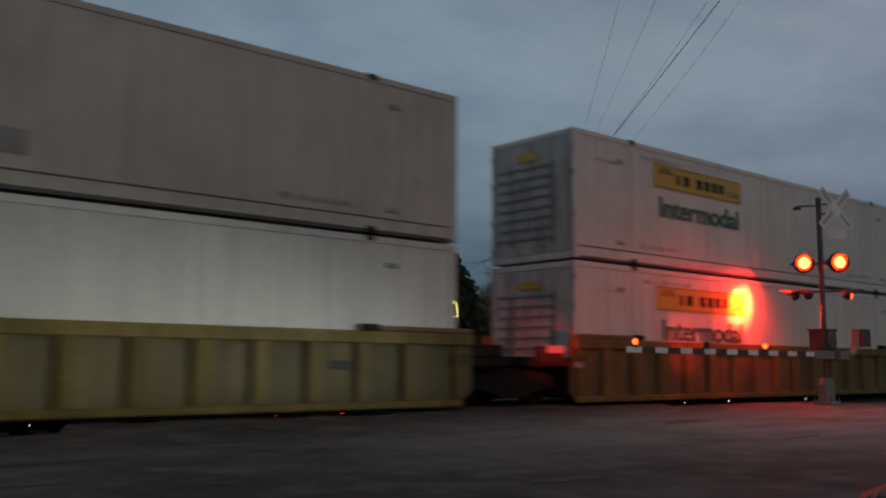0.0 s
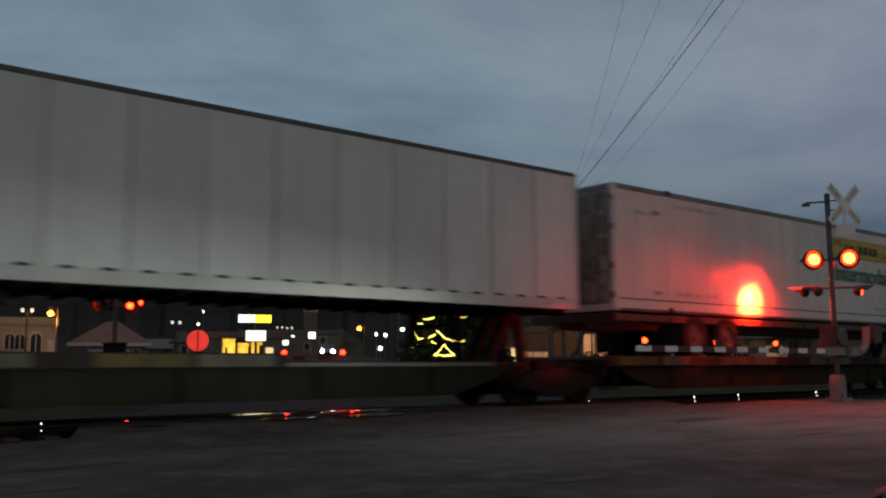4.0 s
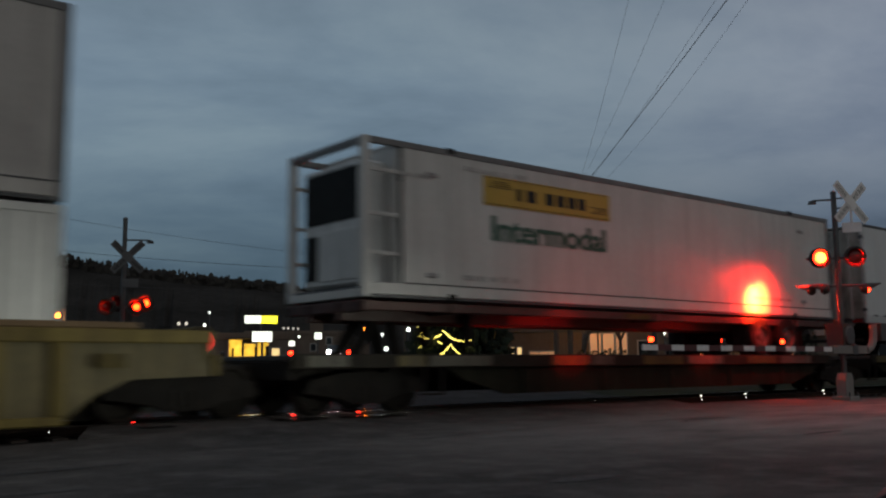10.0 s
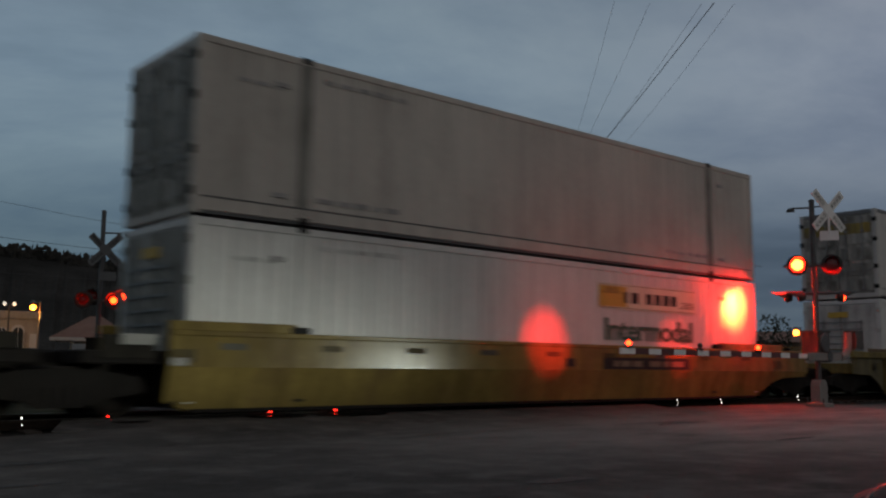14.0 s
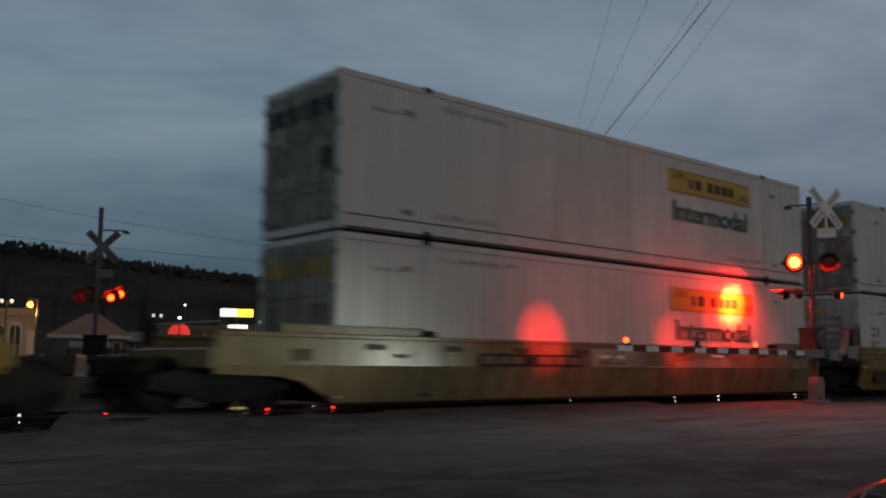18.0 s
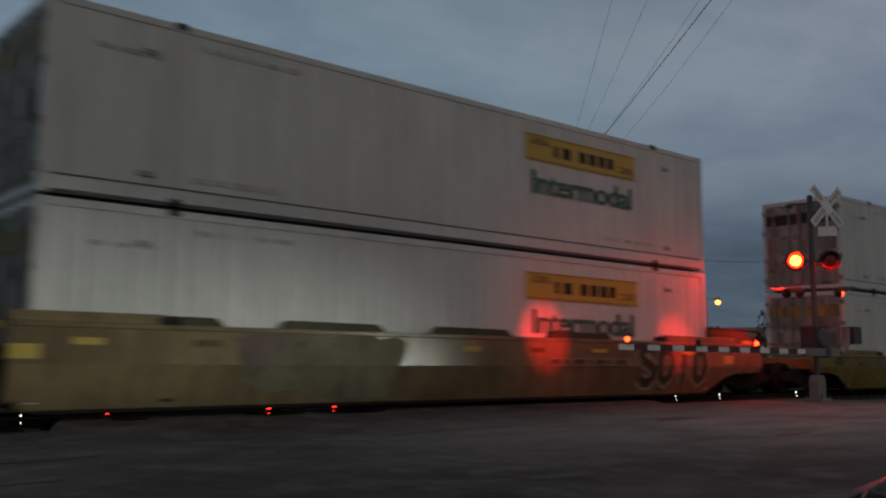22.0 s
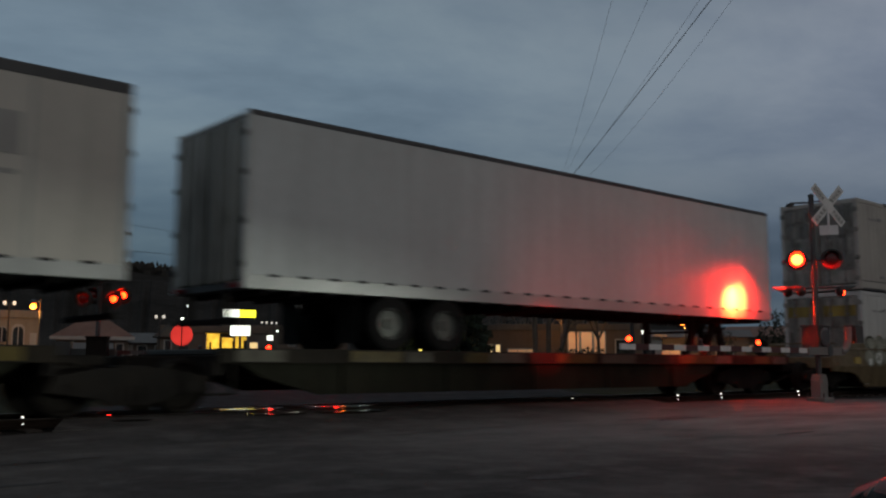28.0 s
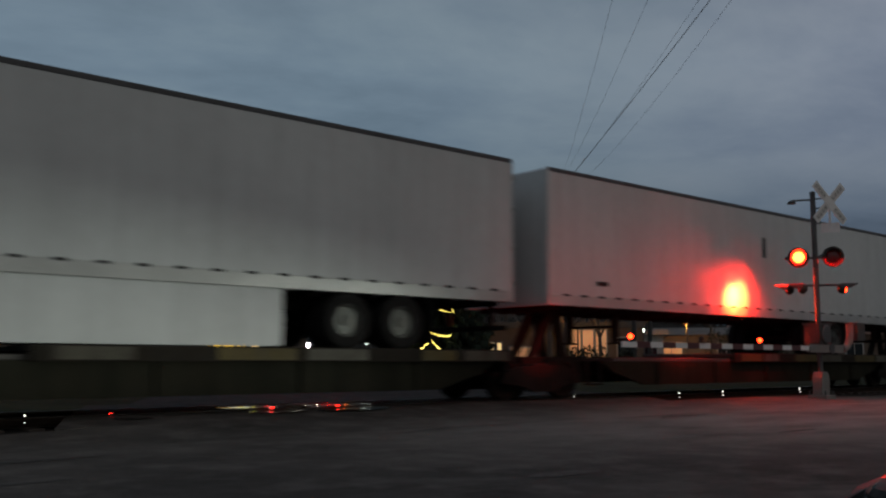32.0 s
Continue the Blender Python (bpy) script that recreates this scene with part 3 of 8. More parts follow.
def doors(parent, x, z0, z1, paint, facing, band=None, rods=True, vent=False, heavy=False):
    """Two hinged door leaves with lock rods, on the end face at x."""
    o = -0.03 if facing < 0 else 0.03
    louvred = band is M_DOORWHITE
    if louvred:
        # an end with a stack of dark slats, an upright on one side and a small yellow plate
        rods, band = False, None
        e = x + o * 1.6
        for j in range(8):
            zz = z0 + 0.35 + j * (z1 - z0 - 0.95) / 7
            part("door_slat", Mesh().box(*sorted((e, e + o * 0.5)), -0.62, 1.02, zz, zz + 0.045), M_ROD, parent, "dark door slat")
        for yy in (-0.70, 0.55):
            part("door_upright", Mesh().box(*sorted((e, e + o * 0.6)), yy, yy + 0.05, z0 + 0.2, z1 - 0.5), M_ROD, parent, "dark door upright")
        part("yellow_plate", Mesh().box(*sorted((e, e + o * 0.4)), -0.25, 0.42, z1 - 0.42, z1 - 0.24), M_YELLOW, parent, "small yellow plate")
    for sgn in (-1, 1):
        lo, hi = (-CW + 0.10, -0.012) if sgn < 0 else (0.012, CW - 0.10)
        leaf = part("door", Mesh().cbox(min(x, x + o), max(x, x + o), lo, hi, z0, z1, 0.008), paint, parent)
        e = x + o * 1.03
        for j in range(0 if louvred else 5):
            zz = z0 + (z1 - z0) * (j + 0.5) / 5
            part("door_panel", Mesh().cbox(min(e, e + o * 0.5), max(e, e + o * 0.5), lo + 0.07, hi - 0.07, zz - 0.2, zz + 0.2, 0.006), paint, leaf)
        if rods:
            for q in (0.3, 0.75):
                yy = lo + (hi - lo) * q
                part("lock_rod", Mesh().tube((e + o * 1.4, yy, z0 - 0.02), (e + o * 1.4, yy, z1 + 0.02), 0.019, n=8), M_ROD, leaf)
                for zz in (z0 + 0.15, z0 + 0.95, z1 - 0.55, z1 - 0.12):
                    part("rod_keeper", Mesh().cbox(min(e, e + o * 2.2), max(e, e + o * 2.2), yy - 0.05, yy + 0.05, zz - 0.035, zz + 0.035, 0.008), M_ROD, leaf)
                part("handle", Mesh().cbox(min(e + o * 1.8, e + o * 2.4), max(e + o * 1.8, e + o * 2.4), yy - 0.3, yy + 0.02, z0 + 0.72, z0 + 0.76, 0.006), M_ROD, leaf)
        for zz in (z0 + 0.2, z0 + 0.85, z1 - 0.85, z1 - 0.2):
            yy = -CW + 0.06 if sgn < 0 else CW - 0.06
            part("hinge", Mesh().cbox(min(x + o * 0.2, x + o * 1.9), max(x + o * 0.2, x + o * 1.9), yy - 0.07, yy + 0.07, zz - 0.07, zz + 0.07, 0.012), M_BLACKGRILLE if heavy else paint, leaf)
        if band:
            part("colour_band", Mesh().box(min(e + o * .55, e + o * 0.7), max(e + o * .55, e + o * 0.7), lo + 0.08, hi - 0.03, z1 - 0.62, z1 - 0.28), M_GRIMYBAND if band is M_YELLOW else band, leaf)
        if vent and sgn < 0:
            part("placard", Mesh().box(min(e + o * .55, e + o * 0.75), max(e + o * .55, e + o * 0.75), lo + 0.12, lo + 0.5, z0 + 0.9, z0 + 1.35), M_BLACK, leaf)


def logo(parent, x0, x1, z0, z1, y, faded=False, word=None):
    """The maker's banner as plain bars on yellow, with the lettered word under it."""
    plate = part("logo_banner", Mesh().box(x0, x1, y - 0.006, y, z0, z1), M_FADED if faded else M_YELLOW, parent, "yellow banner with dark bars")
    w, h = x1 - x0, z1 - z0
    for k in (0.05, 0.94):
        part("rule", Mesh().box(x0 + 0.02, x1 - 0.02, y - 0.010, y - 0.006, z0 + h * k, z0 + h * (k + 0.018)), M_BLACK, plate)
    for i in range(4):
        for a, b in ((0.035 + 0.012 * i, 0.21 - 0.01 * i), (0.82 + 0.03 * (i % 3), 0.975)):
            zz = z0 + h * ((0.62 if a < 0.5 else 0.22) + 0.07 * i)
            part("rule", Mesh().box(x0 + w * a, x0 + w * b, y - 0.010, y - 0.006, zz, zz + h * 0.028), M_BLACK, plate)
    if faded:
        part("rule", Mesh().box(x0 + w * 0.0, x0 + w * 0.27, y - 0.009, y - 0.006, z0 + h * 0.1, z0 + h * 0.9), M_YELLOW, plate)
    # plain blocks in place of the name
    for a, b in ((0.24, 0.275), (0.315, 0.385), (0.46, 0.525), (0.55, 0.615), (0.64, 0.705), (0.725, 0.785)):
        part("bar", Mesh().box(x0 + w * a, x0 + w * b, y - 0.011, y - 0.006, z0 + h * 0.27, z0 + h * 0.70), M_BLACK, plate)
    if word:
        lettering("lettering", word, w * 0.90, 0.50 * h / 0.58, M_GREEN, parent, (x0 + w * 0.055, y - 0.002, z0 - 0.20 - 0.50 * h / 0.58), "dark green lettering")


def container(label, paint, logo_at="", word="Intermodal", reefer="", dark_top=False, band=None, heavy=False, seed=0, marks=(), vent=False, faded=False, plain_end=False, group="double-stacked containers"):
    """A 53-foot container: ribbed sides, rails, corner and intermediate posts, doors at the rear end."""
    c = thing("container", label, "container", group)
    h = CL / 2
    x0, x1 = -h + (0.75 if reefer == "rear" else 0.0), h - (0.75 if reefer == "front" else 0.0)
    flat = reefer != ""
    for sgn in (-1, 1):
        y = sgn * (CW - 0.012)
        posts = [x0 + 0.14, -h + 2.03, h - 2.03, x1 - 0.14]
        for a, b in zip(posts, posts[1:]):
            part("side_wall", corrugated(a, b, y, 0.27, CH - 0.13, sgn, 0.29, 0.004 if flat else 0.011), paint, c)
        part("bottom_rail", Mesh().cbox(-h + 0.1, h - 0.1, *sorted((sgn * CW, sgn * (CW - 0.1))), 0.05, 0.262, 0.012), paint, c)
        part("rail_seam", Mesh().box(x0 + 0.15, x1 - 0.15, *sorted((sgn * (CW + 0.003), sgn * (CW - 0.03))), 0.262, 0.285), M_DARKRAIL, c, "dark seam")
        part("bottom_lip", Mesh().box(-h + 0.12, h - 0.12, *sorted((sgn * (CW - 0.02), sgn * (CW - 0.12))), 0.0, 0.05), M_DARKRAIL, c)
        part("top_rail", Mesh().cbox(-h + 0.1, h - 0.1, *sorted((sgn * CW, sgn * (CW - 0.09))), CH - 0.13, CH - 0.005, 0.012), M_TOPRAIL if dark_top else paint, c)
        for x in (-h, h - 0.15):
            part("corner_post", Mesh().cbox(x, x + 0.15, *sorted((sgn * CW, sgn * (CW - 0.16))), 0.0, CH, 0.012), M_TOPRAIL if (dark_top and x > 0) else paint, c)
        for x in (-h + 2.03, h - 2.03):
            w = 0.13 if heavy else 0.07
            p = part("intermediate_post", Mesh().cbox(x - w, x + w, *sorted((sgn * (CW + (0.0 if heavy else -0.005)), sgn * (CW - 0.1))), 0.05, CH - 0.02, 0.01), M_DOOR if heavy else paint, c)
            for zz in (0.0, CH - 0.1):
                part("corner_casting", Mesh().cbox(x - 0.1, x + 0.1, *sorted((sgn * (CW + 0.006), sgn * (CW - 0.14))), zz, zz + 0.12, 0.012), M_BLACKGRILLE, p, "black casting")
    part("roof", Mesh().box(x0 + 0.05, x1 - 0.05, -CW + 0.06, CW - 0.06, CH - 0.06, CH - 0.02), paint, c)
    part("floor", Mesh().box(-h + 0.05, h - 0.05, -CW + 0.08, CW - 0.08, 0.06, 0.2), M_DARKRAIL, c)
    for x in (-h, h - 0.12):
        part("end_sill", Mesh().cbox(x, x + 0.12, -CW + 0.1, CW - 0.1, 0.0, 0.15, 0.01), paint, c)
        part("end_header", Mesh().cbox(x, x + 0.12, -CW + 0.1, CW - 0.1, CH - 0.14, CH - 0.005, 0.01), M_TOPRAIL if dark_top else paint, c)
    if reefer != "front":
        part("front_wall", Mesh().box(h - 0.06, h - 0.02, -CW + 0.1, CW - 0.1, 0.1, CH - 0.1), paint, c)
    if reefer == "rear":
        part("rear_wall", Mesh().box(x0 + 0.02, x0 + 0.06, -CW + 0.05, CW - 0.05, 0.1, CH - 0.1), paint, c)
    elif plain_end:
        wall = part("end_wall", corrugated_end(-h + 0.035, 0.15, CH - 0.14), M_RUSTEND, c, "plain end wall with rust streaks")
        part("end_mark", Mesh().box(-h + 0.012, -h + 0.030, -0.28, 0.10, CH - 0.86, CH - 0.80).box(-h + 0.012, -h + 0.030, -0.12, -0.06, CH - 1.25, CH - 0.86), M_SPRAYDARK, wall, "dark worn mark")
    else:
        doors(c, -h + 0.03, 0.15, CH - 0.15, M_DOORWHITE if band is M_DOORWHITE and seed % 3 == 0 else M_DOOR, -1, band, True, vent, heavy)
    if reefer:
        sg = 1 if reefer == "front" else -1
        xi = x1 if sg > 0 else x0
        unit = part("cooling_unit", Mesh().cbox(*sorted((xi, xi + sg * 0.58)), -0.95, 0.95, 0.25, CH - 0.35, 0.05), M_REEFER, c, "grey cooling unit in an open end frame")
        part("grille", Mesh().cbox(*sorted((xi + sg * 0.56, xi + sg * 0.60)), -0.88, 0.88, 1.45, CH - 0.45, 0.015), M_BLACKGRILLE, unit, "black fan grille")
        part("unit_panel", Mesh().cbox(*sorted((xi + sg * 0.56, xi + sg * 0.60)), -0.85, 0.35, 0.35, 1.30, 0.02), M_REEFER, unit)
        part("control_box", Mesh().cbox(*sorted((xi + sg * 0.56, xi + sg * 0.62)), 0.45, 0.85, 0.4, 1.25, 0.02), M_BLACKGRILLE, unit)
        for sgn in (-1, 1):
            for zz in (0.75, 1.45, 2.25):
                part("frame_rung", Mesh().cbox(*sorted((xi, sg * (h - 0.1))), *sorted((sgn * (CW - 0.01), sgn * (CW - 0.07))), zz, zz + 0.07, 0.008), paint, c)
    yy = -CW + 0.006
    if logo_at == "front":
        logo(c, h - 6.45, h - 2.75, CH - 0.97, CH - 0.39, yy, faded, word)
    elif logo_at == "rear":
        logo(c, -h + 2.85, -h + 6.6, CH - 0.97, CH - 0.39, yy, faded, word)
    ink = M_FAINT if paint is M_WHITE else M_GREYINK
    rnd = random.Random(seed * 7 + 3)
    for x, x_end, z, tall in ((h - 3.9, h - 2.35, 0.42, 0.09), (-h + 2.3, -h + 3.9, 0.40, 0.11), (-h + 0.75, -h + 1.5, CH - 0.64, 0.08), (-h + 2.4, -h + 4.1, CH - 0.36, 0.09)):
        row = part("number_marking", Mesh().box(x - 0.01, x, yy - 0.002, yy + 0.004, z, z + tall), ink, c, "grey bars of small print")
        while x < x_end:
            w = rnd.uniform(0.10, 0.34)
            part("print_bar", Mesh().box(x, x + w, yy - 0.004, yy + 0.004, z, z + tall * rnd.uniform(0.75, 1.0)), ink, row)
            x += w + rnd.uniform(0.05, 0.14)
    for x, z in ((-h + 1.55, 0.40), (-h + 1.55, CH - 0.60), (h - 1.55, 0.40), (h - 1.55, CH - 0.55)):
        part("vent", Mesh().cbox(x - 0.13, x + 0.13, -CW - 0.012, -CW + 0.02, z, z + 0.09, 0.01), M_GREYINK, c, "small grey vent")
    for (a, b, zc, zd, material, text) in marks:
        part("side_mark", Mesh().box(a, b, yy - 0.005, yy + 0.004, zc, zd), material, c, text)
    return c


def bogie(parent, x, name="bogie"):
    """A two-axle railway bogie under a car."""
    b = part(name, Mesh().cbox(x - 0.25, x + 0.25, -1.05, 1.05, 0.50, 0.88, 0.03), M_STEEL, parent, "black cast steel bogie")
    frame_shape = [(x - 1.25, 0.50), (x - 1.15, 0.72), (x - 0.5, 0.84), (x + 0.5, 0.84), (x + 1.15, 0.72), (x + 1.25, 0.50), (x + 0.95, 0.46), (x + 0.55, 0.40), (x + 0.35, 0.30), (x - 0.35, 0.30), (x - 0.55, 0.40), (x - 0.95, 0.46)]
    for sgn in (-1, 1):
        part("side_frame", Mesh().prism(frame_shape, *sorted((sgn * 0.97, sgn * 1.10))), M_STEEL, b)
    for sgn in (-1, 1):
        for k in (-0.16, 0, 0.16):
            part("spring", Mesh().tube((x + k, sgn * 1.06, 0.36), (x + k, sgn * 1.06, 0.60), 0.065, n=8), M_STEEL, b)
    for dx in (-0.89, 0.89):
        part("axle", Mesh().tube((x + dx, -1.12, RAIL_Z + 0.42), (x + dx, 1.12, RAIL_Z + 0.42), 0.08, n=10), M_STEEL, b)
        for sgn in (-1, 1):
            part("wheel", Mesh().lathe((x + dx, sgn * 0.70, RAIL_Z + 0.42), (0, sgn, 0), [(-0.03, 0.10), (-0.03, 0.455), (0.0, 0.455), (0.015, 0.425), (0.13, 0.418), (0.135, 0.36), (0.09, 0.33), (0.07, 0.16), (0.15, 0.12), (0.15, 0.0)], 20), M_WHEEL, b, smooth=False)
    return b


def well_side(parent, f, r, sgn, top, paint, ribs, fb, rb, patches=()):
    """One side of a well car. f and r: the container's ends; fb and rb: how far the platform runs past them."""
    y0 = sgn * 1.43
    yi = sgn * 1.35

    def ys(a, b):
        return tuple(sorted((a, b)))
    if ribs:
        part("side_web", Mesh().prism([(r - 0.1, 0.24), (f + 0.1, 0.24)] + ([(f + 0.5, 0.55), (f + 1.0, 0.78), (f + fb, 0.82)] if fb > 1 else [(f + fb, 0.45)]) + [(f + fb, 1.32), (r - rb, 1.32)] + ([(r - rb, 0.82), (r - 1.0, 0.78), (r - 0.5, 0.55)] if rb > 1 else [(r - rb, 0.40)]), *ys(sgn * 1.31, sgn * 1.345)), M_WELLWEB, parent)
        part("top_chord", Mesh().cbox(r - rb, f + fb, *ys(sgn * 1.30, y0), 1.30, top, 0.02), paint, parent)
        part("bottom_chord", Mesh().cbox(r - 0.1, f + 0.1, *ys(sgn * 1.30, y0), 0.17, 0.30, 0.02), paint, parent)
        x = r + 0.9
        while x < f - 0.5:
            part("rib", Mesh().prism([(x - 0.13, 1.43), (x + 0.13, 1.43), (x + 0.17, 1.345), (x - 0.17, 1.345)] if sgn > 0 else [(x - 0.17, -1.345), (x + 0.17, -1.345), (x + 0.13, -1.43), (x - 0.13, -1.43)], 0.30, 1.30, "z"), paint, parent)
            # a dark strip paints in the shadow line along the rib
            part("rib_shadow_gap", Mesh().box(x - 0.235, x - 0.172, *ys(sgn * 1.34, sgn * 1.352), 0.30, 1.30), M_DARKBROWN, parent, "dark strip painted as shade beside the rib")
            x += ribs
        for xe in (f, r):
            part("end_post", Mesh().cbox(xe - 0.09, xe + 0.09, *ys(sgn * 1.30, y0), 0.30, 1.30, 0.015), paint, parent)
    else:
        mid = 0.88
        part("side_web", Mesh().prism([(r - rb, mid), (r - rb, top), (f + fb, top), (f + fb, mid)], *ys(yi, y0)), paint, parent)
        lower = Mesh()
        lo = [(r + 0.12, 0.22), (f - 0.12, 0.22)] + ([(f + 0.62, 0.60), (f + 1.1, 0.70), (f + fb, 0.74)] if fb > 1 else [(f + fb, 0.40)]) + [(f + fb, mid), (r - rb, mid)] + ([(r - rb, 0.74), (r - 1.1, 0.70), (r - 0.62, 0.60)] if rb > 1 else [(r - rb, 0.36)])
        outer = [(x, sgn * (1.43 - 0.17 * (mid - z) / (mid - 0.22)), z) for x, z in lo]
        inner = [(x, yv - sgn * 0.07, z) for x, yv, z in outer]
        n = len(lo)
        lower.add(outer + inner, [tuple(range(n)), tuple(range(2 * n - 1, n - 1, -1))] + [(i, (i + 1) % n, n + (i + 1) % n, n + i) for i in range(n)])
        part("lower_web", lower, paint, parent)
        part("top_chord", Mesh().cbox(r - rb + 0.05, f + fb - 0.05, *ys(sgn * 1.31, sgn * 1.45), top - 0.07, top + 0.01, 0.015), paint, parent)
        part("bottom_lip", Mesh().cbox(r + 0.12, f - 0.12, *ys(sgn * 1.18, sgn * 1.29), 0.19, 0.25, 0.01), M_STEEL, parent)
    for xe, d, past in ((f, 1, fb), (r, -1, rb)):
        a, b = sorted((xe - d * 1.95, xe + d * min(1.1, past)))
        part("container_guide", Mesh().cbox(a, b, *ys(sgn * 1.33, sgn * 1.41), top, top + (0.16 if not ribs else 0.10), 0.02), M_PATCH if ribs else paint, parent)
        a, b = sorted((xe - d * 2.2, xe - d * 1.85))
        part("pedestal", Mesh().cbox(a, b, *ys(sgn * 1.32, sgn * 1.44), top, top + 0.12, 0.02), M_BLACKGRILLE, parent)
    for lay, (x0, x1, z0, z1, material, text) in enumerate(patches):
        if sgn < 0:
            lay = 0.002 * lay
            off = 0.0 if z0 >= 0.86 else 0.17 * (0.88 - z0) / 0.66
            if z0 < 0.86 and z1 > 0.9 and not ribs:
                part("painted_patch", Mesh().box(x0, x1, -1.437 - lay, -1.42, 0.88, z1), material, parent, text)
                part("painted_patch", Mesh().add([(x0, -1.436, 0.88), (x1, -1.436, 0.88), (x1, -1.436 + off, z0), (x0, -1.436 + off, z0), (x0, -1.42, 0.88), (x1, -1.42, 0.88), (x1, -1.42 + off, z0), (x0, -1.42 + off, z0)],
                     [(0, 1, 2, 3), (7, 6, 5, 4), (0, 4, 5, 1), (1, 5, 6, 2), (2, 6, 7, 3), (3, 7, 4, 0)]), material, parent, text)
            elif ribs:
                part("painted_patch", Mesh().box(x0, x1, -1.352 - lay, -1.34, z0, z1), material, parent, text)
            else:
                part("painted_patch", Mesh().box(x0, x1, -1.437 - lay, -1.42 + off, z0, z1), material, parent, text)


def well_car(label, s_f, s_r, top, paint, ribs=0.0, front="bogie", rear="bogie", patches=(), reflectors=True, group="well cars"):
    """A well car unit. front and rear say what it runs on there: its own bogie, or a joint shared with the next unit."""
    mid = (s_f + s_r) / 2
    c = thing("well_car", label, "well car", group)
    f, r = s_f - mid, s_r - mid
    fb = 3.35 if front == "bogie" else 1.55
    rb = 3.35 if rear == "bogie" else 1.55
    pl = 2.25
    for sgn in (-1, 1):
        well_side(c, f, r, sgn, top, paint, ribs, pl if front == "bogie" else 0.40, pl if rear == "bogie" else 0.25, patches)
    part("well_floor", Mesh().box(r + 0.1, f - 0.1, -1.2, 1.2, 0.24, 0.30), M_STEEL, c)
    for xe, d, kind, reach in ((f, 1, front, fb), (r, -1, rear, rb)):
        a, b = sorted((xe + d * 0.15, xe + d * (pl if kind == "bogie" else 1.5)))
        part("end_platform", Mesh().cbox(a, b, -1.30, 1.30, 0.92, 1.12, 0.02), paint if kind == "bogie" else M_STEEL, c)
        if kind == "joint":
            a, b = sorted((xe + d * 0.42, xe + d * 1.25))
            part("step_panel", Mesh().cbox(a, b, -1.33, -1.27, 1.0 if d < 0 else 1.12, 1.34, 0.01), M_FLAT, c)
            if d < 0:
                if paint is M_WELLBROWN:
                    part("sill_plate", Mesh().cbox(xe - 1.05, xe - 0.27, -1.36, -1.335, 1.35, 1.45, 0.006), M_WELLYEL, c, "scuffed yellow plate")
                else:
                    part("sill_plate", Mesh().cbox(xe - 0.95, xe - 0.42, -1.36, -1.335, 1.20, 1.36, 0.006), M_SIGNGREY, c, "scuffed grey plate")
                    part("sill_plate", Mesh().cbox(xe - 0.22, xe + 0.05, -1.446, -1.43, 0.90, 1.02, 0.006), M_SIGNGREY, c, "pale scuffed plate")
        a, b = sorted((xe + d * 0.05, xe + d * 0.20))
        part("bulkhead", Mesh().cbox(a, b, -1.30, 1.30, 0.30, 1.12, 0.02), M_STEEL, c)
        a, b = sorted((xe + d * 0.2, xe + d * reach))
        part("centre_sill", Mesh().cbox(a, b, -0.32, 0.32, 0.70, 0.98, 0.03), M_STEEL, c)
        if kind == "bogie":
            bogie(c, xe + d * 1.95)
            e = xe + d * pl
            part("end_sill", Mesh().cbox(*sorted((e, e + d * 0.12)), -1.42, 1.42, 0.82, 1.14, 0.02), paint, c)
            cp = part("coupler", Mesh().cbox(*sorted((e, xe + d * 3.55)), -0.13, 0.13, 0.72, 0.96, 0.04), M_STEEL, c, "black knuckle coupler")
            part("knuckle", Mesh().cbox(*sorted((xe + d * 3.35, xe + d * 3.68)), -0.2, 0.16, 0.68, 1.0, 0.05), M_STEEL, cp)
            part("air_hose", Mesh().tube((e + d * 0.05, -0.4, 0.75), (xe + d * 3.4, -0.25, 0.42), 0.03, n=6), M_BLACKGRILLE, c)
            for sgn in (-1, 1):
                part("grab_iron", Mesh().tube((e - d * 0.1, sgn * 1.42, 1.05), (e - d * 0.1, sgn * 1.42, 1.55), 0.018, n=6), paint, c)
            part("handrail", Mesh().tube((e - d * 0.1, -1.42, 1.55), (e - d * 0.1, 1.42, 1.55), 0.018, n=6), paint, c)
            part("brake_wheel", Mesh().lathe((e + d * 0.14, 0.75, 1.42), (d, 0, 0), [(0, 0.05), (0, 0.26), (0.03, 0.26), (0.03, 0.05)], 14), M_STEEL, c)
        elif d < 0:
            bogie(c, xe + d * 1.68)
            part("articulation_joint", Mesh().lathe((xe - 1.68, 0, 0.86), (0, 0, 1), [(0, 0.42), (0.22, 0.42), (0.26, 0.3)], 16), M_STEEL, c)
    if reflectors and not ribs:
        for k in range(9):
            x = r + 0.8 + k * (f - r - 1.6) / 8
            part("reflector", Mesh().box(x - 0.22, x + 0.22, -1.438, -1.42, 0.93 + 0.22 * (top > 1.3), 1.03 + 0.22 * (top > 1.3)), (M_STRIPEY if k % 3 else M_STRIPEW) if paint is not M_WELLBROWN or k % 4 else M_RETRO, c, "retroreflective strip")
    for xe, d in ((f, 1), (r, -1)):
        x = xe + d * (0.72 if (front if d > 0 else rear) == "bogie" else 0.05)
        part("end_reflector", Mesh().box(x - 0.2, x + 0.2, -1.442, -1.425, 0.95, 1.15), M_RETRO if paint is M_WELLBROWN else M_STRIPEY, c, "retroreflective panel")
    return rides(c, mid)


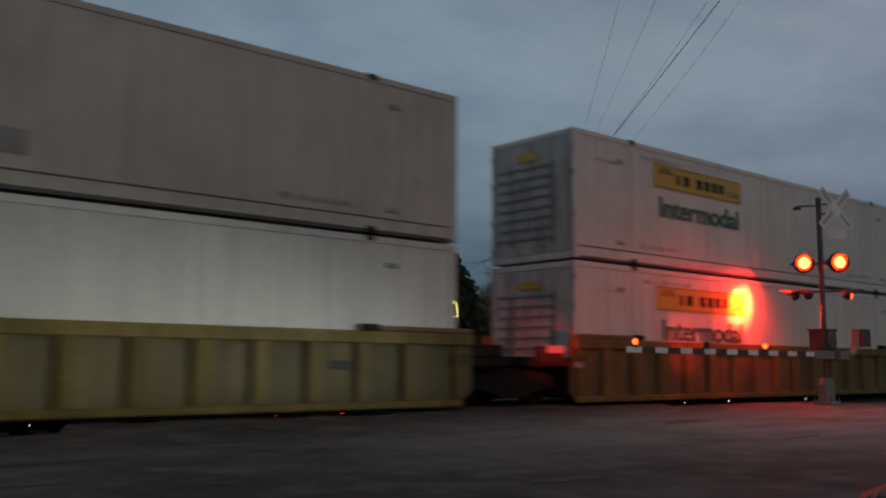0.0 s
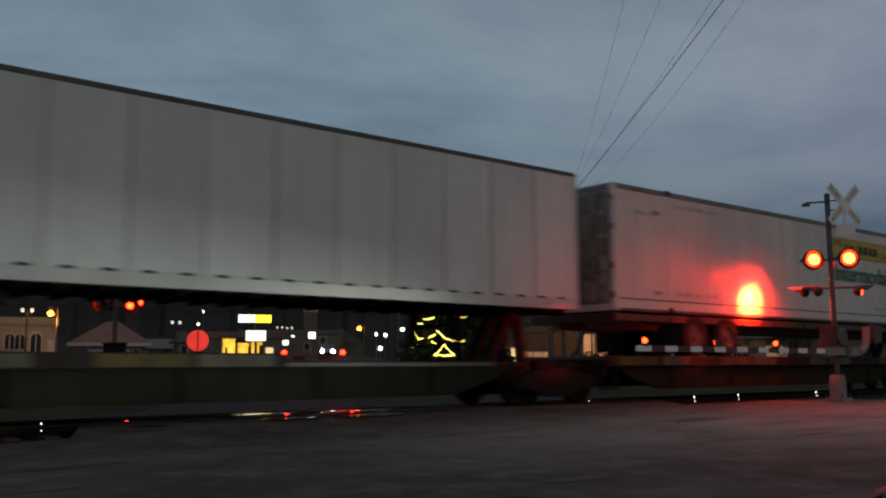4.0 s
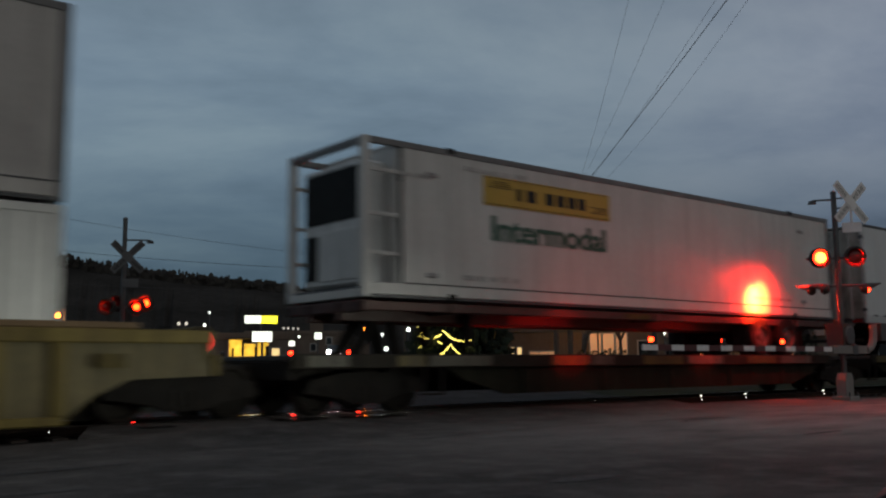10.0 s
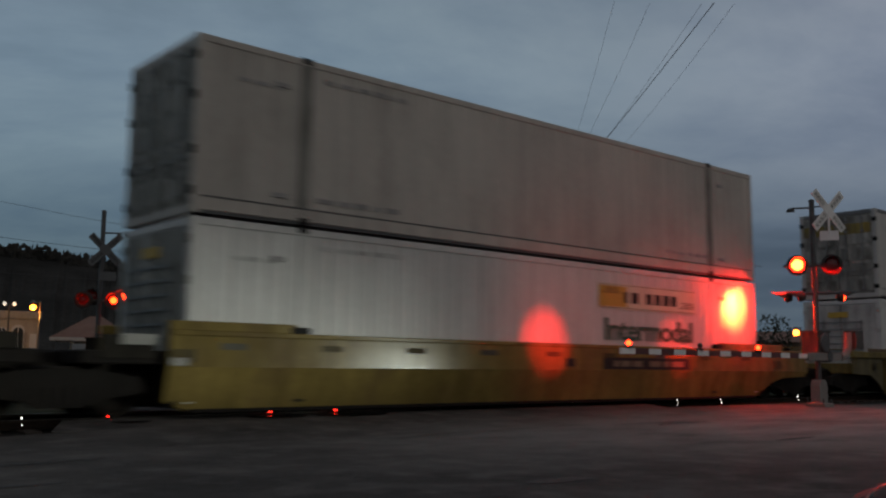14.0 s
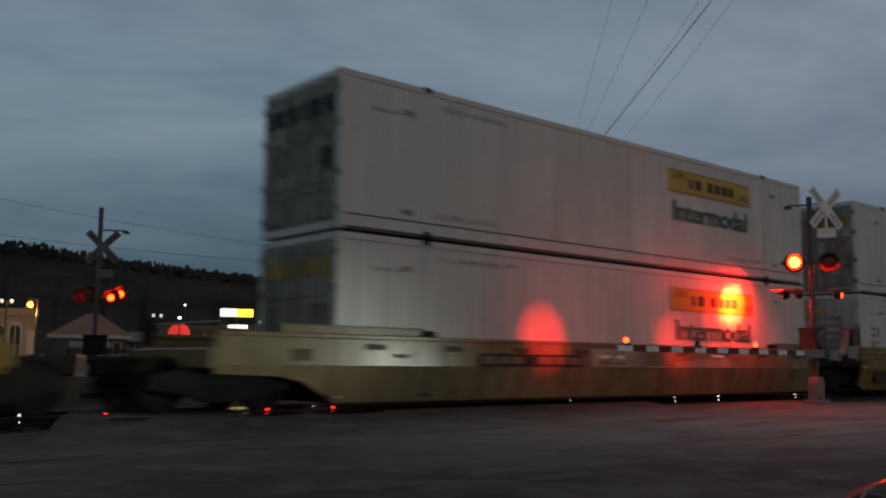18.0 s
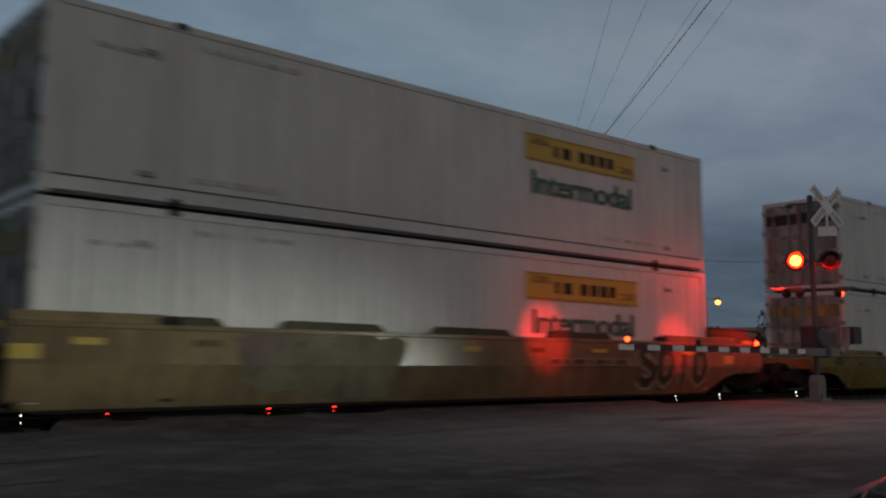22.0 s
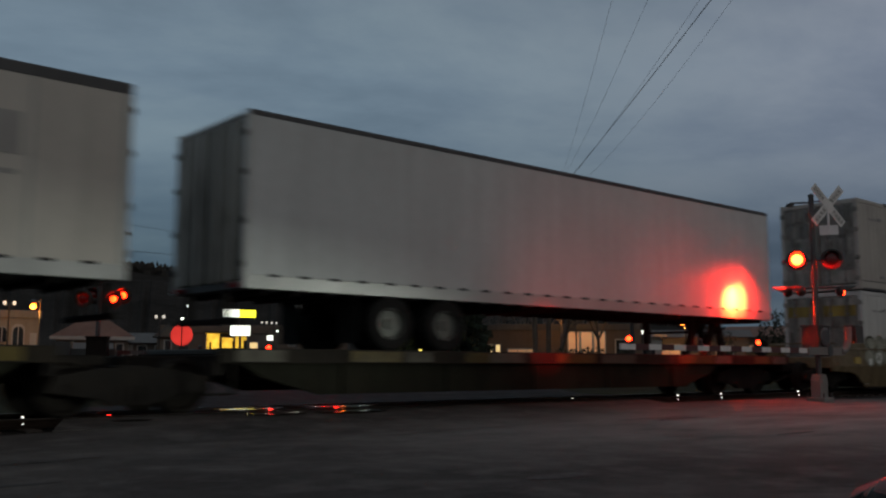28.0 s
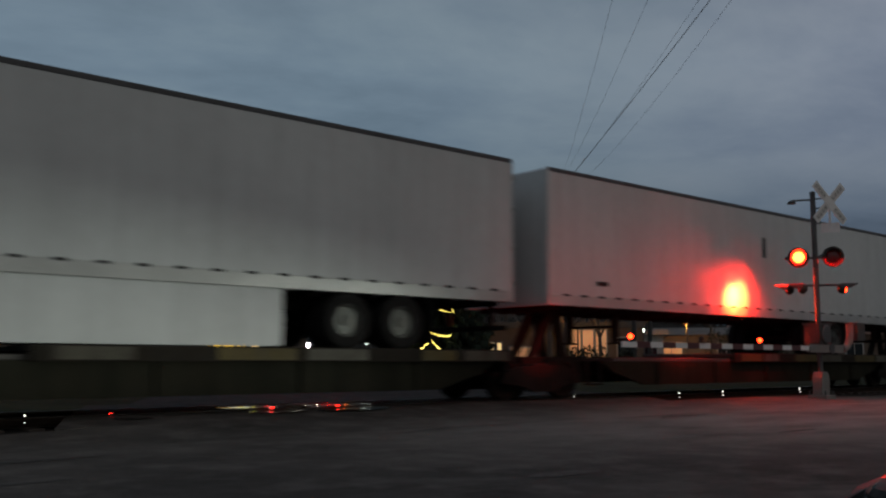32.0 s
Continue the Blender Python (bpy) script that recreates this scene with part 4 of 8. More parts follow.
def stack(s_f, s_r, lower, upper):
    m = (s_f + s_r) / 2
    if lower:
        rides(lower, m, 0.33)
    if upper:
        rides(upper, m, 3.265)


def graffiti(parent_car, letters, x, z, h, fill, edge, line=None, thick=False):
    """Fat rounded throw-up letters sprayed on the side: flat blobs of paint, one mesh a letter."""
    for k, w in enumerate(letters):
        for ring, material, off in () if thick else ((1.0, edge, 0.0), (0.86, fill, 0.004)):
            m = Mesh()
            for cz, rz in ((0.28, 0.30), (0.70, 0.30)):
                n = 18
                pts = []
                for i in range(n):
                    a = 6.2832 * i / n
                    wob = 1 + 0.06 * math.sin(3 * a + k * 2.1)
                    px = x + w / 2 + ring * 0.58 * w * wob * math.cos(a) * (1.0 if cz < 0.5 else 0.88)
                    pz = z + h * (cz + ring * rz * wob * math.sin(a))
                    py = -1.440 if pz > 0.88 else -1.440 + 0.17 * (0.88 - pz) / 0.66
                    pts.append((px, py - off - (0.002 if cz > 0.5 else 0), pz))
                m.add(pts, [tuple(range(n))])
            part("sprayed_letter", m, material, parent_car, "sprayed graffiti letter")
        # dark strokes that shape the letter: an S first, then rings and hooks
        cx, hw = x + w / 2, w * 0.34
        turns = {0: [(0.9, 0.80), (0.4, 0.94), (-0.5, 0.92), (-0.95, 0.76), (-0.6, 0.60), (0.2, 0.52), (0.9, 0.40), (0.95, 0.20), (0.3, 0.05), (-0.5, 0.06), (-0.95, 0.18)],
                 1: [(0.0, 0.92), (0.7, 0.80), (0.95, 0.5), (0.7, 0.2), (0.0, 0.08), (-0.7, 0.2), (-0.95, 0.5), (-0.7, 0.8), (0.0, 0.92)],
                 2: [(0.9, 0.74), (0.4, 0.92), (-0.5, 0.86), (-0.95, 0.5), (-0.5, 0.12), (0.4, 0.08), (0.9, 0.24)],
                 3: [(-0.1, 0.95), (0.05, 0.6), (0.0, 0.3), (0.1, 0.05)]}[0 if k == 0 else (1, 3)[1 - k % 2] if thick else 1 + k % 2]
        path = [(cx + hw * px, z + h * pz) for px, pz in turns]
        for wide, front, ink in ((0.175, 1.443, edge), (0.115, 1.449, fill)) if thick else ((0.026, 1.449, line or M_SPRAYDARK),):
            m = Mesh()
            rows = []
            for q, (px, pz) in enumerate(path):
                (xa, za), (xb, zb) = path[max(0, q - 1)], path[min(len(path) - 1, q + 1)]
                ln = math.hypot(xb - xa, zb - za)
                nx, nz = -(zb - za) / ln * wide, (xb - xa) / ln * wide
                for ux, uz in ((px - nx, pz - nz), (px + nx, pz + nz)):
                    rows.append((ux, (-front if uz > 0.88 else -front + 0.17 * (0.88 - uz) / 0.66), uz))
            m.add(rows, [(2 * q, 2 * q + 2, 2 * q + 3, 2 * q + 1) for q in range(len(path) - 1)])
            part("sprayed_line", m, ink, parent_car, "sprayed stroke")
        x += w * 0.93


DECK = 1.135             # height of the flat car decks


def tyre_set(parent, x, z, sgn):
    """A dual wheel at one end of a trailer axle."""
    w = part("wheel", Mesh().lathe((x, sgn * 0.72, z), (0, sgn, 0), [(0, 0.28), (0.0, 0.44), (0.03, 0.49), (0.24, 0.49), (0.27, 0.44), (0.27, 0.30), (0.30, 0.30), (0.30, 0.44), (0.33, 0.49), (0.54, 0.49), (0.57, 0.44), (0.57, 0.29), (0.50, 0.28), (0, 0.28)], 24), M_TYRE, parent, "black dual tyres")
    part("rim", Mesh().lathe((x, sgn * 1.22, z), (0, sgn, 0), [(0.0, 0.14), (0.0, 0.285), (0.055, 0.295), (0.06, 0.27), (0.0, 0.24), (-0.08, 0.2), (-0.08, 0.12), (0.04, 0.10), (0.05, 0.0)], 20), M_RIM, w, "dull metal rim")
    for i in range(8):
        a = 6.2832 * i / 8
        part("wheel_nut", Mesh().tube((x + 0.165 * math.cos(a), sgn * 1.13, z + 0.165 * math.sin(a)), (x + 0.165 * math.cos(a), sgn * 1.17, z + 0.165 * math.sin(a)), 0.02, n=6), M_ROD, w)


def running_gear(parent, xs, floor, deck, mud=True, back=-1):
    """Slider frame, axles and wheels of a trailer."""
    z = deck + 0.49
    g = part("slider_frame", Mesh().cbox(min(xs) - 0.8, max(xs) + 0.8, -0.52, -0.40, z + 0.18, floor, 0.02).cbox(min(xs) - 0.8, max(xs) + 0.8, 0.40, 0.52, z + 0.18, floor, 0.02), M_STEEL, parent)
    for x in xs:
        part("axle", Mesh().tube((x, -1.1, z), (x, 1.1, z), 0.07, n=10), M_STEEL, g)
        part("air_spring", Mesh().tube((x + 0.25, -0.46, z + 0.05), (x + 0.25, -0.46, z + 0.3), 0.12, n=10).tube((x + 0.25, 0.46, z + 0.05), (x + 0.25, 0.46, z + 0.3), 0.12, n=10), M_TYRE, g)
        for sgn in (-1, 1):
            tyre_set(parent, x, z, sgn)
    if mud:
        xm = (min(xs) - 0.75) if back < 0 else (max(xs) + 0.75)
        for sgn in (-1, 1):
            part("mudflap", Mesh().cbox(xm - 0.01, xm + 0.01, *sorted((sgn * 0.66, sgn * 1.25)), z - 0.35, floor, 0.004), M_TYRE, parent)


def trailer(label, length, paint, seams=0.0, axles=(2.65, 3.90), back=-1, skirt=None, dark_top=True, slots=True, marks=(), group="highway trailers on flat cars", top=5.05, floor=2.10, rail=0.10):
    """A box trailer. axles: distance from the rear end; back -1: its rear trails, 1: its rear leads."""
    t = thing("semi_trailer", label, "trailer", group)
    h = length / 2
    deck = DECK
    W = CW
    for sgn in (-1, 1):
        if seams:
            n = int(round(length / seams))
            for i in range(n):
                a, b = -h + 0.1 + i * (length - 0.2) / n, -h + 0.1 + (i + 1) * (length - 0.2) / n
                part("side_panel", Mesh().cbox(a + 0.004, b - 0.004, *sorted((sgn * (W - 0.03), sgn * W)), floor + 0.23, top - 0.09, 0.005), paint, t)
                part("seam_strip", Mesh().cbox(b - 0.03, b + 0.03, *sorted((sgn * (W - 0.01), sgn * (W + 0.006))), floor + 0.23, top - 0.09, 0.003), M_SEAM, t)
        else:
            part("side_panel", Mesh().cbox(-h + 0.06, h - 0.06, *sorted((sgn * (W - 0.03), sgn * W)), floor + 0.23, top - 0.09, 0.008), paint, t)
        part("top_rail", Mesh().cbox(-h + 0.02, h - 0.02, *sorted((sgn * (W - 0.05), sgn * (W + 0.008))), top - rail, top, 0.015), M_DARKRAIL if dark_top else M_ALU, t)
        part("bottom_rail", Mesh().cbox(-h + 0.02, h - 0.02, *sorted((sgn * (W - 0.05), sgn * (W + 0.010))), floor, floor + 0.24, 0.015), M_ALU, t)
        if slots:
            n = int(length / 0.60)
            for i in range(n):
                x = -h + 0.55 + i * (length - 1.1) / (n - 1)
                part("marker_slot", Mesh().cbox(x - 0.10, x + 0.10, *sorted((sgn * W, sgn * (W + 0.014))), floor + 0.205, floor + 0.255, 0.006), M_BLACKGRILLE, t)
        for x in (-h, h - 0.1):
            part("corner_post", Mesh().cbox(x, x + 0.1, *sorted((sgn * (W - 0.1), sgn * (W + 0.004))), floor, top - 0.01, 0.02), M_ALU if (x < 0) == (back < 0) else paint, t)
        if skirt:
            a, b = skirt
            end = [(b - 0.55, floor), (b - 0.28, floor - 0.14), (b - 0.06, floor - 0.38), (b, floor - 0.55), (b - 0.03, deck + 0.05)] if length < 10 else [(b, floor), (b, deck + 0.06)]
            part("side_skirt", Mesh().prism([(a, floor)] + end + [(b - 0.1, deck + 0.03), (a + 0.4, deck + 0.03), (a, deck + 0.12)], *sorted((sgn * (W - 0.05), sgn * (W - 0.02)))), M_GREY if length < 10 else M_TRAILER, t, "pale side skirt")
    part("roof", Mesh().box(-h + 0.05, h - 0.05, -W + 0.04, W - 0.04, top - 0.05, top - 0.015), paint, t)
    part("floor", Mesh().box(-h + 0.05, h - 0.05, -W + 0.06, W - 0.06, floor + 0.02, floor + 0.15), M_DARKRAIL, t)
    floor_beams(t, h, floor)
    rear, nose = (-h, h) if back < 0 else (h, -h)
    d = -1 if back < 0 else 1
    part("nose_wall", Mesh().cbox(*sorted((nose, nose + d * 0.05)), -W + 0.08, W - 0.08, floor, top - 0.03, 0.01), paint, t)
    for sgn in (-1, 1):
        lo, hi = (-W + 0.09, -0.015) if sgn < 0 else (0.015, W - 0.09)
        leaf = part("rear_door", Mesh().cbox(*sorted((rear, rear - d * 0.05)), lo, hi, floor + 0.15, top - 0.12, 0.01), M_DOOR, t)
        for q in (0.28, 0.72):
            yy = lo + (hi - lo) * q
            part("lock_rod", Mesh().tube((rear + d * 0.03, yy, floor + 0.1), (rear + d * 0.03, yy, top - 0.1), 0.017, n=8), M_ALU, leaf)
        for zz in (floor + 0.4, floor + 1.1, floor + 1.9, top - 0.4):
            yy = -W + 0.06 if sgn < 0 else W - 0.06
            part("hinge", Mesh().cbox(*sorted((rear - d * 0.02, rear + d * 0.035)), yy - 0.07, yy + 0.07, zz - 0.05, zz + 0.05, 0.01), M_DARKRAIL, leaf)
        part("tail_lamp", Mesh().cbox(*sorted((rear, rear + d * 0.03)), *sorted((sgn * 0.85, sgn * 1.15)), floor + 0.02, floor + 0.12, 0.01), M_REDLENS, t)
    part("rear_bumper", Mesh().cbox(*sorted((rear, rear - d * 0.1)), -1.1, 1.1, floor - 0.55, floor - 0.45, 0.015).box(*sorted((rear, rear - d * 0.1)), -0.7, -0.6, floor - 0.5, floor).box(*sorted((rear, rear - d * 0.1)), 0.6, 0.7, floor - 0.5, floor), M_STEEL, t)
    xs = [rear - d * a for a in axles]
    running_gear(t, xs, floor, deck, True, back)
    xl = nose + d * 2.9
    for sgn in (-1, 1):
        leg = part("landing_leg", Mesh().cbox(xl - 0.07, xl + 0.07, *sorted((sgn * 0.62, sgn * 0.78)), deck + 0.22, floor, 0.015), M_STEEL, t)
        part("foot", Mesh().cbox(xl - 0.14, xl + 0.14, *sorted((sgn * 0.56, sgn * 0.84)), deck + 0.19, deck + 0.23, 0.01), M_STEEL, leg)
    part("leg_brace", Mesh().tube((xl, -0.7, deck + 0.6), (xl, 0.7, deck + 0.6), 0.03, n=8), M_STEEL, t)
    for (a, b, z0, z1, material, text) in marks:
        part("side_mark", Mesh().box(a, b, -W - 0.007, -W + 0.004, z0, z1), material, t, text)
    return t


BEAM = []


def floor_beams(t, h, floor):
    if not BEAM:
        me = Mesh().box(-0.03, 0.03, -CW + 0.08, CW - 0.08, -0.08, 0.02).data("cross_member")
        me.materials.append(M_STEEL)
        BEAM.append(me)
    k = int(2 * h / 0.6)
    for i in range(k):
        o = part("cross_member", BEAM[0], M_STEEL, t)
        o.location = (-h + 0.4 + i * (2 * h - 0.8) / (k - 1), 0, floor)


def chassis(length, axles, back, deck=DECK, floor=2.12):
    """A container chassis: two long beams, bolsters, running gear, landing legs."""
    c = thing("container_chassis", "rust-red steel container chassis standing on the flat car deck", "trailer chassis", "container chassis")
    h = length / 2
    for sgn in (-1, 1):
        part("main_beam", Mesh().cbox(-h, h, *sorted((sgn * 0.42, sgn * 0.56)), floor - 0.36, floor - 0.03, 0.015), M_CHASSIS, c)
        part("side_beam", Mesh().cbox(-h, h, *sorted((sgn * 1.10, sgn * 1.24)), floor - 0.20, floor - 0.03, 0.015), M_CHASSIS, c)
    for x in (-h, -h + 2.0, 0, h - 2.0, h - 0.2):
        part("bolster", Mesh().cbox(x, x + 0.2, -1.28, 1.28, floor - 0.22, floor - 0.02, 0.02), M_CHASSIS, c)
    rear, d = (-h, -1) if back < 0 else (h, 1)
    running_gear(c, [rear - d * a for a in axles], floor - 0.3, deck, True, back)
    xl = -rear + d * 2.9
    for sgn in (-1, 1):
        part("landing_leg", Mesh().cbox(xl - 0.07, xl + 0.07, *sorted((sgn * 0.62, sgn * 0.78)), deck + 0.2, floor - 0.1, 0.015), M_STEEL, c)
    part("name_plate", Mesh().box(-1.0, -0.1, -1.246, -1.238, floor - 0.17, floor - 0.06), M_STRIPEY, c, "yellow plate")
    return c


M_CHASSIS = mat("rust_red_chassis_paint", (0.055, 0.018, 0.013), 0.55, 0.1, 0.3, 3, 0, 0.1, 50, (0.07, 0.04, 0.03), 0.4)


def flat_car(s_f, s_r, first=False, last=False, hitch=(), seed=0):
    """One platform of an articulated flat car between two bogies; the bogie at its rear end belongs to it."""
    rnd = random.Random(seed)
    mid = (s_f + s_r) / 2
    c = thing("flat_car", "dark weathered flat car platform with worn yellow and white edges", "flat car", "articulated flat car platforms")
    f, r = s_f - mid, s_r - mid
    at_rear = min(hitch) < mid           # the hitch stands on the low end of the platform
    fe = f + 1.7 if first else f - (1.2 if at_rear else 6.7)
    re = r - 1.7 if last else r + (6.7 if at_rear else 1.2)
    fs, rs = (fe if first else f - 0.12), (re if last else r + 0.12)      # the narrow sill runs on over a shared bogie
    low = (r + 2.0, re) if at_rear else (fe, f - 2.0)
    if low[0] < low[1]:
        part("low_deck", Mesh().cbox(*low, -1.30, 1.30, 0.93, 1.01, 0.01), M_DECK, c)
    part("deck", Mesh().cbox(re, fe, -1.36, 1.36, 1.05, DECK, 0.01), M_DECK, c)
    for sgn in (-1, 1):
        ys = tuple(sorted((sgn * 1.34, sgn * 1.42)))
        part("side_sill", Mesh().cbox(re, fe, *ys, 0.91, DECK + 0.015, 0.015), M_FLAT, c)
        yb = tuple(sorted((sgn * 1.22, sgn * 1.32)))
        part("belly_girder", Mesh().prism([(r + 1.6, 0.93), (r + 2.0, 0.70), (r + 3.1, 0.40), (f - 3.1, 0.40), (f - 2.0, 0.70), (f - 1.6, 0.93)], *yb), M_FLATGREEN, c)
        for k in range(5):
            x = r + 3.6 + k * (f - r - 7.2) / 4
            part("stiffener", Mesh().cbox(x - 0.05, x + 0.05, *sorted((sgn * 1.31, sgn * 1.37)), 0.42, 0.93, 0.01), M_FLATGREEN, c)
        x = re + 0.3
        k = seed
        while x < fe - 0.8:
            w = rnd.uniform(0.55, 1.6)
            if k % 3 != 2:
                part("edge_strip", Mesh().box(x, min(x + w, fe - 0.2), *sorted((sgn * 1.418, sgn * 1.428)), 0.94, DECK - 0.01), M_STRIPEY if k % 3 == 0 else M_STRIPEW, c, "worn reflective edge strip")
            x += w + rnd.uniform(0.0, 0.25)
            k += 1
        part("sill_step", Mesh().cbox(r + 1.0, r + 1.5, *sorted((sgn * 1.30, sgn * 1.41)), 0.42, 0.46, 0.01).box(r + 1.02, r + 1.06, *sorted((sgn * 1.36, sgn * 1.40)), 0.46, 0.95).box(r + 1.44, r + 1.48, *sorted((sgn * 1.36, sgn * 1.40)), 0.46, 0.95), M_STEEL, c)
    part("centre_sill", Mesh().cbox(rs, fs, -0.35, 0.35, 0.62, 1.03, 0.03), M_STEEL, c)
    part("end_bolster", Mesh().cbox(re - 0.02, re + 0.16, -1.30, 1.30, 0.72, 1.04, 0.02), M_STEEL, c)
    part("end_bolster", Mesh().cbox(fe - 0.16, fe + 0.02, -1.30, 1.30, 0.72, 1.04, 0.02), M_STEEL, c)
    part("brake_reservoir", Mesh().lathe((0.8, -0.8, 0.70), (1, 0, 0), [(0, 0.0), (0.05, 0.14), (0.15, 0.17), (0.85, 0.17), (0.95, 0.14), (1.0, 0.0)], 12), M_STEEL, c)
    bogie(c, r)
    if first:
        bogie(c, f)
        part("coupler", Mesh().cbox(fe, fe + 1.2, -0.13, 0.13, 0.72, 0.96, 0.04), M_STEEL, c)
    if last:
        part("coupler", Mesh().cbox(re - 1.2, re, -0.13, 0.13, 0.72, 0.96, 0.04), M_STEEL, c)
    for hx in hitch:
        x = hx - mid
        foot = DECK if re < x - 0.8 and x + 0.5 < fe else 1.025
        legs = [(x - 0.75, foot), (x - 0.55, foot), (x + 0.05, 1.95), (x + 0.25, foot), (x + 0.45, foot), (x + 0.22, 2.06), (x - 0.15, 2.06)]
        st = part("hitch_stand", Mesh().prism(legs, -0.34, -0.22), M_STEEL, c, "black trailer hitch stand")
        part("hitch_stand", Mesh().prism(legs, 0.22, 0.34), M_STEEL, c, "black trailer hitch stand")
        part("hitch_plate", Mesh().cbox(x - 0.35, x + 0.4, -0.5, 0.5, 2.03, 2.09, 0.01), M_STEEL, st)
    return rides(c, mid)


# the consist, from its leading end: places are metres along the train
WHITE_L = "white ribbed intermodal container with a yellow banner and green word"
cF, cR = 31.20, 15.05
well_car("weathered ochre well car with ribbed sides", cF, cR, 1.52, M_WELLDULL, 1.0, "joint", "joint")
stack(cF, cR, container(WHITE_L, M_WHITE, "rear", seed=0, band=M_DOORWHITE), container(WHITE_L, M_WHITE, "rear", seed=3, band=M_DOORWHITE))
well_car("weathered ochre well car with closely ribbed sides", 11.61, -4.45, 1.52, M_WELLDULL, 1.0, "joint", "bogie", [(5.2, 5.8, 0.85, 1.0, M_BLACK, "dark stencil bar")])
stack(11.61, -4.45, container("white smooth-sided container with an open cooling-unit end frame", M_WHITE, "", reefer="rear", seed=1),
      container("beige ribbed container with a plain stained end", M_BEIGE, "", seed=2, plain_end=True, marks=[(-0.25, 0.2, 0.50, 0.85, M_GREYINK, "faint worn emblem patch")]))

H_STR = [-10.9, -27.6, -44.45, -61.7, -78.9, -95.5]
KP = {0: (-10.95,), 1: (-28.2,), 2: (-45.7,), 3: (-62.7,), 4: (-94.6,)}
for i in range(5):
    flat_car(H_STR[i], H_STR[i + 1], i == 0, i == 4, KP[i], seed=i)
rides(container("white smooth container with cooling-unit frame and yellow banner on chassis", M_WHITE, "front", reefer="front", seed=3, dark_top=True, group="containers on chassis"), -17.88, 2.15)
rides(chassis(CL, (3.0, 4.3), -1), -17.88)
rides(trailer("white panel-sided semi-trailer with vertical seams", 15.9, M_TRAILER, seams=1.22, axles=(2.6, 3.9), back=-1), -35.1)
rides(trailer("short grey-white pup trailer with a dark slanted banner", 8.3, M_GREY, axles=(0.95,), back=-1, skirt=(-2.5, 0.95), slots=False, top=5.05,
      marks=[(x, x + 0.10, 2.37, 2.41, M_MAROON, "small dark red marker") for x in (-3.9, -3.55, -2.4, -2.05, -0.9, -0.55, 0.6, 0.95, 2.1, 2.45, 3.5, 3.8)] + [(-0.25, 0.28, 4.68, 4.84, M_BACKGREY, "small grey plate"), (1.18, 1.62, 4.68, 4.84, M_BACKGREY, "small grey plate"), (2.5, 2.92, 4.68, 4.84, M_BACKGREY, "small grey plate")]), -48.72)
rides(trailer("smooth white semi-trailer with dark slots along its bottom rail", 16.0, M_TRAILER, axles=(3.25, 4.5), back=-1, top=5.09,
      marks=[(-4.9, -4.7, 4.55, 4.65, M_GREYINK, "small vent"), (-4.4, -4.2, 4.55, 4.65, M_GREYINK, "small vent")]), -69.55)
rides(container("white smooth container with open cooling-unit end, on a chassis", M_WHITE, "rear", reefer="rear", seed=4, dark_top=True, group="containers on chassis"), -87.65, 2.15)
rides(chassis(CL, (2.4, 3.7), 1), -87.65)

well_car("ochre well car with widely spaced ribs", -100.80, -116.92, 1.50, M_WELLDULL, 2.05, "bogie", "bogie",
         [(-2.0, -0.9, 0.68, 0.92, M_BARDIM, "pale stencil patch"), (2.2, 3.3, 0.62, 0.9, M_PATCH, "brown stencil patch"), (-6.2, -5.9, 0.5, 0.95, M_GREYINK, "small white stencil")])
stack(-100.80, -116.92, container(WHITE_L, M_WHITE, "rear", seed=6, band=M_DOORWHITE), container("grey-white container with dark posts and a yellow banner", M_OLDGREY, "front", word=None, dark_top=True, heavy=True, seed=5, band=M_YELLOW))

SM = "ochre smooth-sided well car"
BIGTXT = [(-0.3, 2.9, 0.90, 1.16, M_BLACK, "black name board"), (0.05, 0.22, 0.96, 1.09, M_BARDIM, "pale bar of worn lettering"), (0.30, 0.62, 0.96, 1.09, M_BARDIM, "pale bar of worn lettering"), (0.72, 1.05, 0.96, 1.09, M_BARDIM, "pale bar of worn lettering"), (1.35, 1.75, 0.96, 1.09, M_BARDIM, "pale bar of worn lettering"), (1.85, 2.1, 0.96, 1.09, M_BARDIM, "pale bar of worn lettering"), (2.2, 2.65, 0.96, 1.09, M_BARDIM, "pale bar of worn lettering"), (-1.5, -1.25, 0.95, 1.12, M_BLACK, "dark stencil")]
well_car(SM + " with a worn black name board", -124.33, -140.60, 1.42, M_WELL, 0, "bogie", "joint", [(a + 1.9, b + 1.9, c, d, e, g) for a, b, c, d, e, g in BIGTXT])
stack(-124.33, -140.60, container("white container with a half-faded yellow banner and green word", M_WHITE, "front", seed=7, band=M_DOORWHITE, faded=True), container("beige ribbed container, plain and stained", M_BEIGE, "", seed=8, heavy=True))
well_car(SM + ", plain and dusty", -144.16, -160.29, 1.40, M_WELL, 0, "joint", "joint", [(-7.5, -6.6, 0.50, 0.75, M_SPRAYDARK, "dark scrawl")])
KCAR = MOVING[-1][0]
size = lettering("lettering", "53", 0.78, 0.34, M_SPRAYDARK, KCAR, (-7.48, -1.436, 0.47), "dark stencilled figures")
for v in size.data.vertices:
    v.co.y += 0.17 * (0.88 - v.co.z) / 0.66          # the lower web leans inwards
